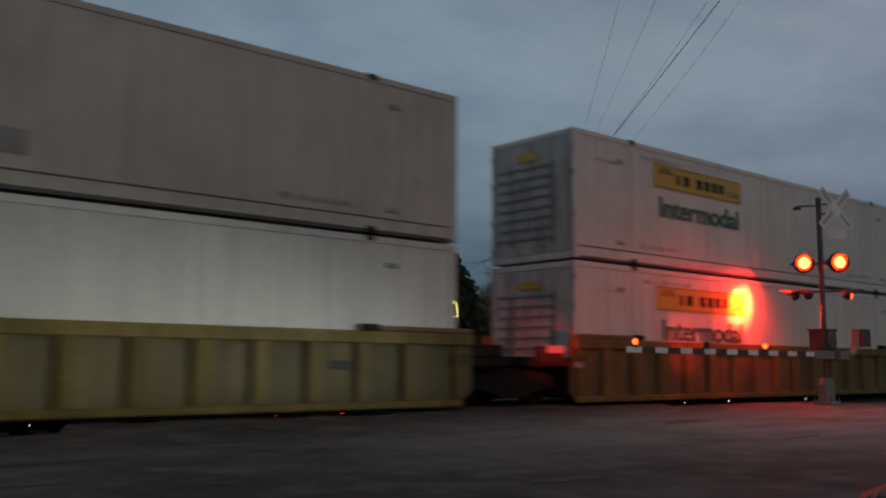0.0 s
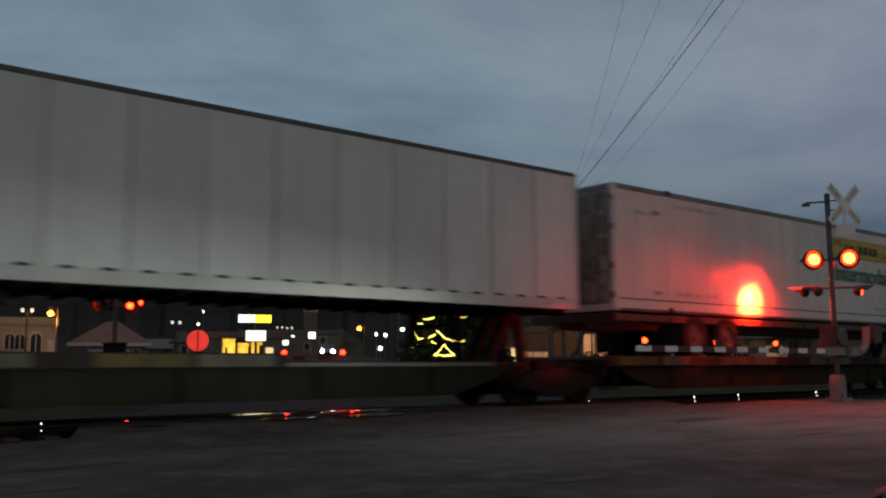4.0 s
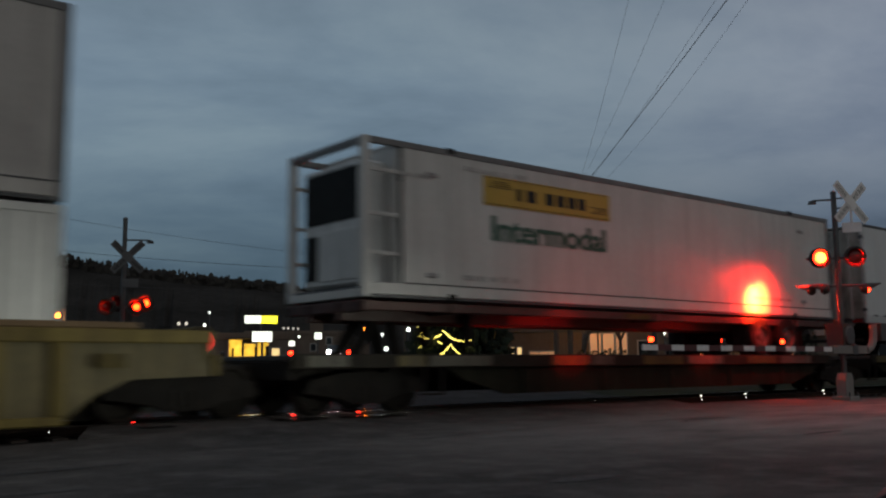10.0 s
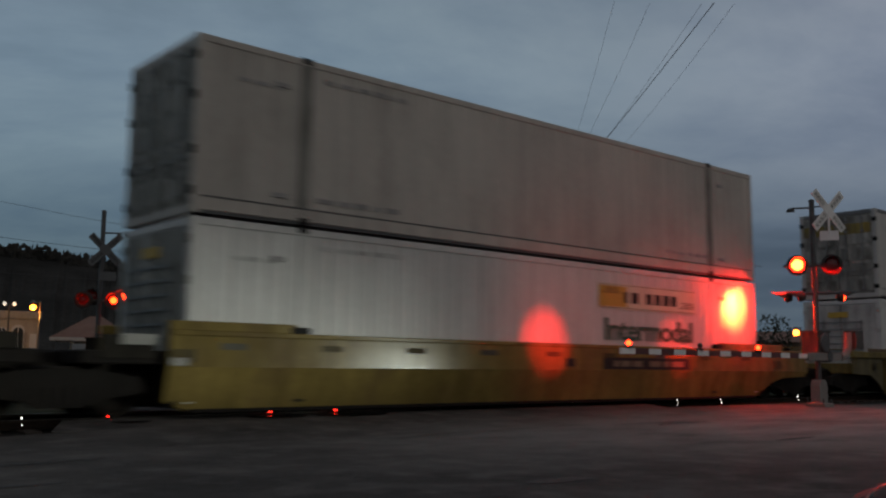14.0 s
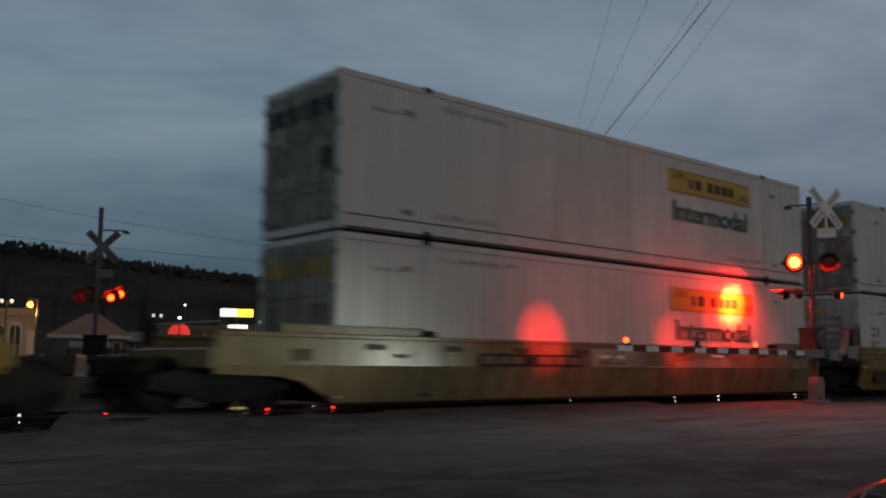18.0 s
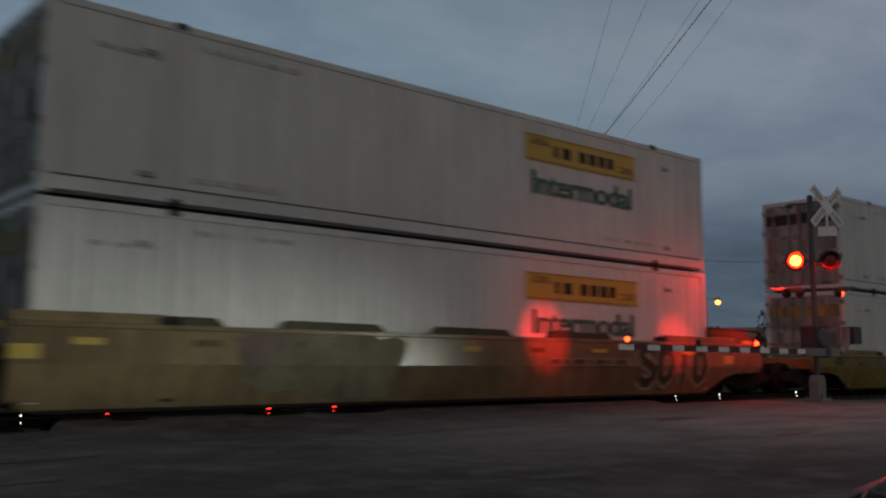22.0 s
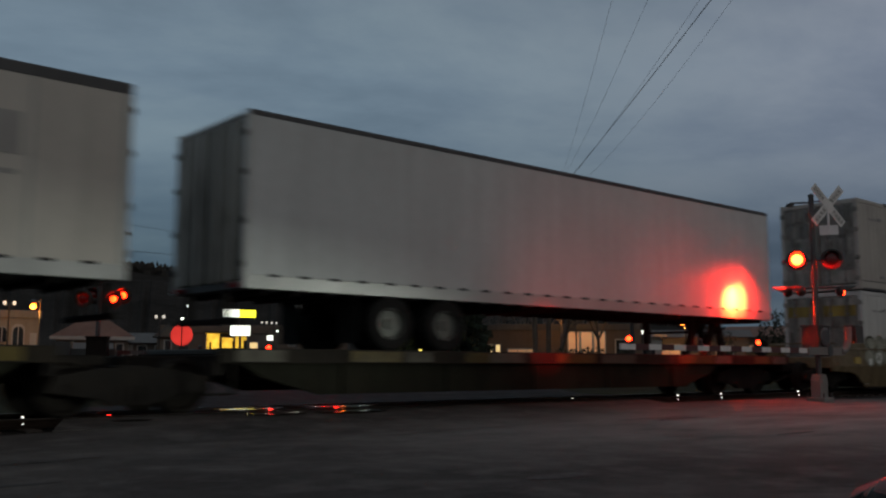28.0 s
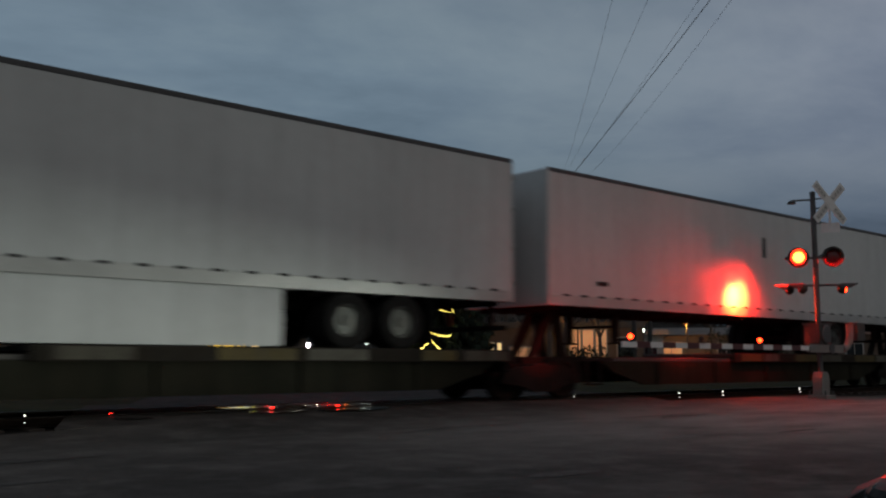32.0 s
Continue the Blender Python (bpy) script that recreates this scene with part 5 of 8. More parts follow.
stack(-144.16, -160.29, container("white ribbed container with a grey stencil block", M_WHITE, "", seed=9, band=M_DOORWHITE, marks=[(a, b, c, d, M_GREYINK, "grey stencil bar") for a, b, c, d in ((-7.3, -6.96, 1.77, 1.86), (-7.3, -6.96, 1.56, 1.66), (-6.86, -6.7, 1.56, 1.86), (-7.3, -7.02, 1.16, 1.43), (-6.94, -6.68, 1.36, 1.44), (-6.94, -6.68, 1.15, 1.23))]),
      container(WHITE_L, M_WHITE, "front", seed=10, band=M_YELLOW))
well_car("dusty tan smooth-sided well car with a black name board", -163.68, -179.89, 1.40, M_WELLDUSTY, 0, "joint", "bogie", [(-4.83, -1.78, 0.88, 1.13, M_BLACK, "black name board")] + [(a, b, 0.93, 1.08, M_BARDIM, "pale worn inset") for a, b in ((-4.74, -4.36), (-4.30, -3.98), (-3.92, -3.60), (-3.18, -2.72), (-2.66, -2.30), (-2.24, -1.88))]
         # the pale panel and smear paint in the headlamps' reflection
         + [(-1.5, 0.45, 0.885, 1.28, M_PALEGLARE, "pale panel painted as headlamp glare"), (-1.24, -0.88, 1.08, 1.14, M_SPRAYWHITE, "white reflective plate"), (-0.66, -0.40, 1.08, 1.14, M_SPRAYWHITE, "white reflective plate"), (-1.3, -0.85, 0.93, 1.02, M_BARDIM, "grey stencil bar"), (-0.72, -0.3, 0.93, 1.02, M_BARDIM, "grey stencil bar"), (0.5, 1.1, 0.885, 0.91, M_FAINT, "pale smear painted as headlamp glare"), (3.1, 3.6, 1.14, 1.20, M_SPRAYWHITE, "white reflective plate"), (-6.85, -6.6, 1.02, 1.09, M_PATCH, "brown patch")])
JCAR = MOVING[-1][0]
# cloudy pale shapes carry the painted headlamp reflection further along
for cx, w, h in ((2.0, 0.5, 0.16), (2.7, 0.55, 0.22), (3.35, 0.6, 0.30), (3.95, 0.42, 0.18)):
    part("sprayed_mark", Mesh().prism([(cx + w * math.cos(0.3142 * i) * (1 + 0.16 * math.sin(3.1 * i + cx)), 0.886 + h * math.sin(0.3142 * i) * (1 + 0.2 * math.sin(2.3 * i + 2 * cx))) for i in range(11)], -1.4385 - 0.001 * w, -1.42), M_SPRAYPALE, JCAR, "pale cloudy mark painted as headlamp glare")
stack(-163.68, -179.89, container(WHITE_L, M_WHITE, "front", seed=11, band=M_YELLOW), container(WHITE_L, M_WHITE, "front", seed=13, band=M_BLACK, vent=True))

TX = 8.1
well_car("ochre smooth-sided well car with fresh yellow paint and maroon bars", -187.42, -203.61, 1.24, M_WELL, 0, "bogie", "bogie",
         [(TX - 12.0, TX - 7.5, 0.26, 1.20, M_WELLYEL, "fresh yellow panel"), (TX - 6.65, TX - 4.25, 0.26, 1.20, M_WELLYEL, "fresh yellow panel"), (TX - 7.5, TX - 6.65, 0.26, 1.20, M_PATCH, "brown patch"), (TX - 7.62, TX - 7.35, 0.3, 1.2, M_MAUVE, "mauve patch")])
LCAR = MOVING[-1][0]
part("bar_mark", Mesh().box(1.75, 3.08, -1.452, -1.30, 1.02, 1.13), M_MAROON, LCAR, "maroon bar of a painted mark")
for a, b, z1 in ((1.98, 2.22, 0.98), (2.62, 2.86, 0.98), (3.18, 3.78, 1.12)):
    part("bar_mark", Mesh().box(a, b, -1.450, -1.28, 0.48, z1), M_MAROON, LCAR, "maroon bar of a painted mark")
stack(-187.42, -203.61, container(WHITE_L, M_WHITE, "front", seed=15, band=M_YELLOW), container("white ribbed container with yellow banner and a sooty mark", M_WHITE, "front", seed=14, band=M_BLACK, marks=[]))

SOOT = MOVING[-1][0]
n = 16
part("sooty_patch", Mesh().prism([(-0.03 + 0.30 * (1 + 0.35 * math.sin(5 * 6.2832 * i / n) * math.cos(3 * i)) * math.cos(6.2832 * i / n), 2.56 + 0.19 * (1 + 0.3 * math.cos(4 * i)) * math.sin(6.2832 * i / n)) for i in range(n)], -CW - 0.012, -CW + 0.002), M_SPRAYDARK, SOOT, "black sooty splash")

well_car("dusty brown smooth-sided well car with outlined graffiti", -210.95, -227.17, 1.45, M_WELLBROWN, 0, "bogie", "joint")
graffiti(MOVING[-1][0], (0.75, 0.75, 0.75, 0.7), 8.1 - 2.98, 0.46, 0.90, M_SPRAYDARK, M_SPRAYPALE, None, True)
MCAR = MOVING[-1][0]
# the high guide plates, rail and yellow plate over its bogie end
for sgn in (-1, 1):
    part("end_guide", Mesh().prism([(8.05, 1.40), (10.2, 1.36), (10.2, 1.62), (9.6, 1.79), (8.05, 1.81)], *sorted((sgn * 1.375, sgn * 1.325))), M_DARKBROWN, MCAR)
    part("side_rail", Mesh().tube((8.1, sgn * 1.36, 1.83), (10.42, sgn * 1.36, 1.80), 0.03, n=6), M_STEEL, MCAR, "dark steel rail")
    part("rail_post", Mesh().tube((10.42, sgn * 1.36, 1.10), (10.42, sgn * 1.36, 1.80), 0.025, n=6), M_STEEL, MCAR)
part("reflector", Mesh().box(9.56, 10.04, -1.395, -1.374, 1.37, 1.55), M_RETRO, MCAR, "yellow reflective plate")
for a, b, z0, z1, ink in ((2.13, 4.89, 0.89, 1.05, M_BARDIM), (3.5, 3.99, 1.17, 1.25, M_RETRO), (6.81, 7.37, 1.18, 1.27, M_RETRO)):
    part("painted_board", Mesh().box(a, b, -1.4535, -1.43, z0, z1), ink, MCAR, "worn painted board" if ink is M_BARDIM else "yellow reflective plate")
for a, b in ((2.2, 2.5), (2.62, 2.75), (2.9, 3.28), (3.4, 3.5), (3.62, 3.95), (4.02, 4.15), (4.3, 4.7)):
    part("letter_bar", Mesh().box(a, b, -1.4565, -1.45, 0.92, 1.02), M_DARKBROWN, MCAR)
# a washed-out tag: overlapping cloudy fields of paint with ragged outlines
for k, (cx, cz, rx, rz, ink) in enumerate(((-3.85, 0.95, 1.05, 0.46, M_CLOUDY), (-2.75, 0.86, 1.00, 0.52, M_CLOUDY), (-1.95, 1.16, 0.36, 0.20, M_SPRAYTAN), (-4.55, 1.22, 0.40, 0.15, M_CLOUDMAUVE))):
    n, pts = 40, []
    for i in range(n):
        a = 6.2832 * i / n
        wob = 1 + 0.30 * noise.noise((1.7 * math.cos(a), 1.7 * math.sin(a), 3.1 * k)) + 0.12 * noise.noise((5 * math.cos(a), 5 * math.sin(a), 7.7 * k))
        pz = max(0.30, min(1.43, cz + rz * wob * math.copysign(abs(math.sin(a)) ** 0.7, math.sin(a))))
        pts.append((cx + rx * wob * math.copysign(abs(math.cos(a)) ** 0.7, math.cos(a)), -1.4365 - 0.002 * k + (0 if pz > 0.88 else 0.17 * (0.88 - pz) / 0.66), pz))
    m = Mesh().add(pts + [(x, -1.4365 - 0.002 * k, 0.88) for x in (cx - 0.5 * rx, cx + 0.5 * rx)], [(i, (i + 1) % n, n + (0 if n // 4 <= i < 3 * n // 4 else 1)) for i in range(n)] + [(n // 4, n, n + 1), (3 * n // 4, n + 1, n)])
    part("sprayed_patch", m, ink, MCAR, "cloudy washed-out spray paint")
for sgn in (-1, 1):
    for a in (-7.3, -4.17, -0.98, 2.14):
        part("container_guide", Mesh().prism([(a, 1.455), (a + 2.14, 1.455), (a + 1.96, 1.59), (a + 0.16, 1.60)], *sorted((sgn * 1.33, sgn * 1.40))), M_DARKBROWN, MCAR, "dark container guide plate")
stack(-210.95, -227.17, container(WHITE_L, M_WHITE, "front", seed=16, band=M_YELLOW), container(WHITE_L, M_WHITE, "front", seed=17, band=M_YELLOW, vent=True))
well_car("brown smooth-sided well car with silver bubble graffiti", -230.31, -246.57, 1.42, M_WELLBROWN, 0, "joint", "joint",
         [(8.1 - 9.05, 8.1 - 6.75, 0.62, 1.08, M_SPRAYDARK, "black name board")])
NCAR = MOVING[-1][0]
graffiti(NCAR, (1.05, 0.72, 0.72, 0.85), 8.1 - 5.55, 0.36, 1.06, M_SPRAYTAN, M_SPRAYPALE)
graffiti(NCAR, (0.62,), 8.1 - 10.2, 0.30, 1.15, M_SPRAYTAN, M_SPRAYPALE)
for a in (-0.85, -0.10, 0.65):
    part("bar_mark", Mesh().box(a, a + 0.5, -1.452, -1.36, 0.72, 1.00), M_BARGREY, NCAR, "pale bar of a painted mark")
stack(-230.31, -246.57, container("white smooth container with cooling-unit frame, yellow banner, green word", M_WHITE, "front", reefer="front", seed=18, dark_top=True, band=M_YELLOW), None)
well_car("brown smooth-sided well car with pale rounded graffiti", -249.95, -266.20, 1.42, M_WELLBROWN, 0, "joint", "bogie")
OCAR = MOVING[-1][0]
graffiti(OCAR, (0.72, 0.72, 0.70, 0.72), -8.1 - 0.25, 0.88, 0.95, M_SPRAYSILVER, M_SPRAYTAN)
# flat white stands in for a reflector shining back lamp light
part("sprayed_mark", Mesh().box(-8.12, -7.92, -1.4555, -1.44, 0.92, 1.10), M_SPRAYWHITE, OCAR, "white square painted as a lit reflector")
part("sprayed_mark", Mesh().lathe((-7.42, -1.450, 1.13), (0, -1, 0), [(0.0, 0.11), (0.0, 0.17), (0.006, 0.17), (0.006, 0.11), (0.0, 0.11)], 18, False), M_SPRAYWHITE, OCAR, "white ring of paint")
graffiti(OCAR, (0.62,), 8.1 - 4.5, 0.30, 1.2, M_SPRAYTAN, M_SPRAYPALE)
stack(-249.95, -266.20, container(WHITE_L, M_WHITE, "front", seed=19, band=M_YELLOW), container("plain beige ribbed intermodal container", M_BEIGE, "", seed=20))

P_STR = [-272.6, -289.2, -306.2, -322.9, -340.0]
KP2 = {0: (-272.7,), 1: (-304.4,), 2: (-321.8,), 3: (-339.0,)}
for i in range(4):
    flat_car(P_STR[i], P_STR[i + 1], i == 0, False, KP2[i], seed=i + 7)
rides(trailer("smooth plain white box semi-trailer", 16.0, M_TRAILER, axles=(3.0, 4.3), back=-1), -279.55)
Q = trailer("cream panel-sided semi-trailer with a grey emblem and grey bars", 16.05, M_TRAILER_WARM, seams=1.35, axles=(2.9, 4.2), back=1, rail=0.18)
rides(Q, -297.48)
hq = 8.03
part("emblem", Mesh().prism([(hq - 7.06, 3.22), (hq - 5.70, 3.26), (hq - 6.05, 3.55), (hq - 6.08, 3.85), (hq - 5.68, 4.42), (hq - 6.3, 4.36), (hq - 6.6, 4.56), (hq - 7.0, 4.52)], -CW - 0.010, -CW + 0.002), M_INK, Q, "dark grey emblem")
for a in (5.40, 4.72, 3.98, 3.62, 2.84, 2.06):
    part("letter_bar", Mesh().box(hq - a, hq - a + (0.16 if a == 3.98 else 0.5), -CW - 0.009, -CW + 0.003, 3.74, 4.34), M_BARGREY, Q, "grey bar in place of lettering")
part("letter_bar", Mesh().box(hq - 5.4, hq - 1.6, -CW - 0.009, -CW + 0.003, 3.46, 3.53), M_BARGREY, Q, "grey bar in place of lettering")
rides(trailer("smooth white semi-trailer with one black upright decal", 16.3, M_TRAILER, axles=(3.9, 5.1), back=1,
      marks=[(0.36, 0.52, 3.72, 4.27, M_BLACK, "black upright decal"), (-6.6, -6.2, 2.58, 2.68, M_BLACK, "small black plate")]), -314.8)
rides(trailer("smooth white semi-trailer with pale side skirts", 16.1, M_TRAILER, axles=(2.85, 4.05), back=1, skirt=(-5.2, 2.7)), -332.03)
# the pup trailer's slanted banner
PUP = [o for o, s, z, q in MOVING if abs(s + 48.72) < 0.01][0]
part("slanted_banner", Mesh().prism([(-0.02, 4.05), (4.10, 4.05), (4.10, 4.60), (0.14, 4.60)], -CW - 0.008, -CW + 0.003), M_BANNER, PUP, "black slanted banner")
part("banner_patch", Mesh().prism([(0.25, 4.12), (1.50, 4.12), (1.42, 4.20), (1.62, 4.24), (1.48, 4.31), (1.75, 4.36), (1.58, 4.43), (1.80, 4.50), (1.60, 4.53), (0.35, 4.53)], -CW - 0.012, -CW - 0.004), M_GOLD, PUP, "worn gold patch")
for x in (-1.4, 0.05):
    part("diamond_placard", Mesh().prism([(x + 1.2, 2.75), (x + 1.45, 2.95), (x + 1.2, 3.15), (x + 0.95, 2.95)], -CW - 0.008, -CW + 0.003), M_FADED, PUP, "white diamond placard")

# ---- ground, road, track ----
def at(az, r, z=0.0):
    """A place by its bearing, in degrees clockwise from +y, and its distance from the camera."""
    a = radians(az)
    return Vector((r * math.sin(a), r * math.cos(a), z))


def structure(name, mesh, material, label, smooth=False):
    return tagged(part(name, mesh, material, None, "", smooth), label, "", "", "structure")


def grid_sheet(x0, x1, y0, y1, nx, ny, height):
    m = Mesh()
    xs = [x0 + (x1 - x0) * i / nx for i in range(nx + 1)]
    ys = [y0 + (y1 - y0) * j / ny for j in range(ny + 1)]
    m.add([(x, y, height(x, y)) for y in ys for x in xs], [(j * (nx + 1) + i, j * (nx + 1) + i + 1, (j + 1) * (nx + 1) + i + 1, (j + 1) * (nx + 1) + i) for j in range(ny) for i in range(nx)])
    return m


structure("ground", Mesh().add([(-2500, -2500, -0.10), (2500, -2500, -0.10), (2500, 2500, -0.10), (-2500, 2500, -0.10)], [(0, 1, 2, 3)]), M_GRASS, "dark winter grass and dirt reaching the hills")


def lot_height(x, y):
    return 0.012 * noise.noise((x * 0.35, y * 0.35, 0)) + 0.02 * noise.noise((x * 0.09, y * 0.09, 4))


def shoulder(x):
    """1 along the crossing, easing to 0 on either side of it."""
    a, b = max(0.0, min(1.0, (x - 1.5) / 4.5)), max(0.0, min(1.0, (27.0 - x) / 5.0))
    return a * a * (3 - 2 * a) * b * b * (3 - 2 * b)


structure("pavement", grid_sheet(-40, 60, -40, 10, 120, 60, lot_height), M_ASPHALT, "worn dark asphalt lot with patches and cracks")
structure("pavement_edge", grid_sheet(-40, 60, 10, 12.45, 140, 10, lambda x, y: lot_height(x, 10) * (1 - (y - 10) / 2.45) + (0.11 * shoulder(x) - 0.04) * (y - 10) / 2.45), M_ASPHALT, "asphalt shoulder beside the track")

# crossing surface: three strips either side of and between the rails
for k, (ya, yb) in enumerate(((12.40, 13.66), (13.86, 15.15), (15.35, 17.0))):
    structure("crossing_panel", Mesh().add([(4.15 + 0.45 * (ya - 12.4), ya, 0.05 if k == 0 else 0.125), (17.5 + 0.5 * (ya - 12.4), ya, 0.05 if k == 0 else 0.125), (17.5 + 0.5 * (yb - 12.4), yb, 0.125), (4.15 + 0.45 * (yb - 12.4), yb, 0.125),
                                     (4.15 + 0.45 * (ya - 12.4), ya, -0.09), (17.5 + 0.5 * (ya - 12.4), ya, -0.09), (17.5 + 0.5 * (yb - 12.4), yb, -0.09), (4.15 + 0.45 * (yb - 12.4), yb, -0.09)],
                                    [(0, 1, 2, 3), (7, 6, 5, 4), (0, 4, 5, 1), (1, 5, 6, 2), (2, 6, 7, 3), (3, 7, 4, 0)]), M_ASPHALT if k == 0 else M_WET, "wet asphalt crossing surface between the rails")
def road_z(y):
    """The far road climbs gently away from the track."""
    return 0.12 + 0.0275 * (y - 17.0)


structure("road", Mesh().add([(7.0, 17.0, 0.12), (19.8, 17.0, 0.12), (99.0, 147, road_z(147)), (92.0, 147, road_z(147))] + [(7.0, 17.0, -0.09), (19.8, 17.0, -0.09), (99.0, 147, -0.09), (92.0, 147, -0.09)],
                             [(0, 1, 2, 3), (7, 6, 5, 4), (0, 4, 5, 1), (1, 5, 6, 2), (2, 6, 7, 3), (3, 7, 4, 0)]), M_FARROAD, "damp road climbing away beyond the crossing")
structure("ballast", grid_sheet(-420, 420, 12.35, 16.9, 420, 14, lambda x, y: -0.03 + 0.02 * noise.noise((x * 3, y * 3, 1)) - (0.09 if abs(y - 14.6) > 2.1 else 0)), M_BALLAST, "dark stone ballast under the track")
for sgn in (-1, 1):
    y = TRACK_Y + sgn * 0.755
    rail = structure("rail", Mesh().prism([(y - 0.07, 0.0), (y + 0.07, 0.0), (y + 0.07, 0.012), (y + 0.012, 0.03), (y + 0.012, 0.10), (y + 0.035, 0.108), (y + 0.035, 0.128), (y - 0.035, 0.128), (y - 0.035, 0.108), (y - 0.012, 0.10), (y - 0.012, 0.03), (y - 0.07, 0.012)], -420, 420, "x"), M_RAILSIDE, "rusty steel rail with a polished head")
    part("rail_head", Mesh().prism([(y - 0.036, 0.126), (y + 0.036, 0.126), (y + 0.033, 0.135), (y + 0.018, 0.1395), (y, 0.1405), (y - 0.018, 0.1395), (y - 0.033, 0.135)], -420, 420, "x"), M_RAILTOP, rail, "polished rail head", True)

# puddles and patches
def puddle(x, y, rx, ry, z, material, name, label, seed=0):
    n = 28
    pts = [(x + rx * (1 + 0.28 * noise.noise((math.cos(6.2832 * i / n) * 1.4, math.sin(6.2832 * i / n) * 1.4, seed))) * math.cos(6.2832 * i / n),
            y + ry * (1 + 0.28 * noise.noise((math.cos(6.2832 * i / n) * 1.4, math.sin(6.2832 * i / n) * 1.4, seed + 9))) * math.sin(6.2832 * i / n), z) for i in range(n)]
    if z < 0.05:
        pts = [(p[0], p[1], lot_height(p[0], p[1]) + 0.004) for p in pts]
        mid = [((p[0] + x) / 2, (p[1] + y) / 2, lot_height((p[0] + x) / 2, (p[1] + y) / 2) + 0.005) for p in pts]
        m = Mesh().add(pts + mid, [(i, (i + 1) % n, n + (i + 1) % n, n + i) for i in range(n)] + [tuple(range(n, 2 * n))])
    else:
        m = Mesh().add(pts, [tuple(range(n))])
    return tagged(part(name, m, material), label, name.split("_")[-1], "", "structure")


for i, (x, y, rx, ry, z) in enumerate(((8.0, 13.25, 0.55, 0.30, 0.116), (9.45, 13.2, 0.75, 0.30, 0.116), (5.5, 13.1, 0.3, 0.12, 0.106), (8.2, 14.5, 0.7, 0.3, 0.132), (9.9, 14.4, 0.7, 0.3, 0.132))):
    puddle(x, y, rx, ry, z, M_PUDDLE, "puddle", "thin film of rain water on the crossing", i)
for i, (x, y, rx, ry) in enumerate(((10.5, 7.2, 0.5, 0.18),)):
    puddle(x, y, rx, ry, 0.035, M_ASPHALT2, "asphalt_patch", "paler worn patch in the asphalt", 20 + i)
for i, (x, y, rx, ry) in enumerate(((5.87, 5.26, 0.40, 0.13), (13.8, 9.55, 0.7, 0.10), (2.6, 9.0, 0.55, 0.10), (2.2, 7.4, 0.35, 0.06), (12.0, 6.5, 0.5, 0.07))):
    puddle(x, y, rx, ry, 0.036, M_CRACK, "asphalt_patch", "dark tar stain in the asphalt", 40 + i)


def crack(x, y, heading, length, seed):
    rnd = random.Random(seed)
    m = Mesh()
    a = heading
    for i in range(int(length / 0.25)):
        nx, ny = x + 0.25 * math.cos(a), y + 0.25 * math.sin(a)
        w = 0.012 + 0.012 * rnd.random()
        px, py = -math.sin(a) * w, math.cos(a) * w
        z = lot_height(x, y) + 0.006
        m.add([(x - px, y - py, z), (nx - px, ny - py, z), (nx + px, ny + py, z), (x + px, y + py, z)], [(0, 1, 2, 3)])
        x, y = nx, ny
        a += rnd.uniform(-0.45, 0.45) + 0.06 * (heading - a)
    return m


for i, (x, y, h, ln) in enumerate(((2.6, 8.9, 0.15, 1.2), (12.6, 9.2, 0.35, 2.2), (7.5, 9.5, 0.1, 3.0))):
    structure("asphalt_crack", crack(x, y, h, ln, i), M_CRACK, "tar-sealed crack in the asphalt")


# ---- crossing signals ----
def lamp_unit(parent, c, face):
    """A round flasher with its dark background disc, hood and lens; face is the way it looks."""
    c, f = Vector(c), Vector(face).normalized()
    unit = part("signal_lamp", Mesh().lathe(c - f * 0.12, f, [(0, 0.05), (0.0, 0.13), (0.10, 0.17), (0.12, 0.255), (0.135, 0.255), (0.135, 0.17), (0.12, 0.16), (0.1, 0.0)], 24), M_SIGNBLACK, parent, "black flasher head")
    hood = Mesh()
    u = f.cross(Vector((0, 0, 1))).normalized()
    n = 14
    pts = []
    for i in range(n + 1):
        a = math.pi * (1.12 * i / n - 0.06)
        rim = u * math.cos(a) + Vector((0, 0, 1)) * math.sin(a)
        pts += [c + rim * 0.175 + f * 0.01, c + rim * 0.180 + f * (0.12 + 0.2 * max(0, math.sin(a))), c + rim * 0.188 + f * (0.12 + 0.2 * max(0, math.sin(a))), c + rim * 0.188 + f * 0.01]
    hood.add(pts, [(4 * i + k, 4 * i + 4 + k, 4 * i + 4 + (k + 1) % 4, 4 * i + (k + 1) % 4) for i in range(n) for k in range(4)] + [(0, 1, 2, 3), (4 * n + 3, 4 * n + 2, 4 * n + 1, 4 * n)])
    part("hood", hood, M_SIGNBLACK, unit)
    part("bezel", Mesh().lathe(c + f * 0.062, f, [(0.0, 0.188), (0.0, 0.158), (0.012, 0.158), (0.012, 0.188), (0.0, 0.188)], 24, False), M_SIGNBLACK, unit)
    return unit


def lens_insert(r, back):
    """The turning lamp insert: a glowing face and a dark one, back to back."""
    m = Mesh().lathe((0, 0, 0), (0, -1, 0), [(0.0, r), (0.022, r * 0.97), (0.055, r * 0.72), (0.072, 0.0)], 22)
    m.lathe((0, 0, 0), (0, 1, 0), [(0.002, r * back), (0.012, r * back * 0.98), (0.03, r * 0.72), (0.038, 0.0)], 22)
    return m


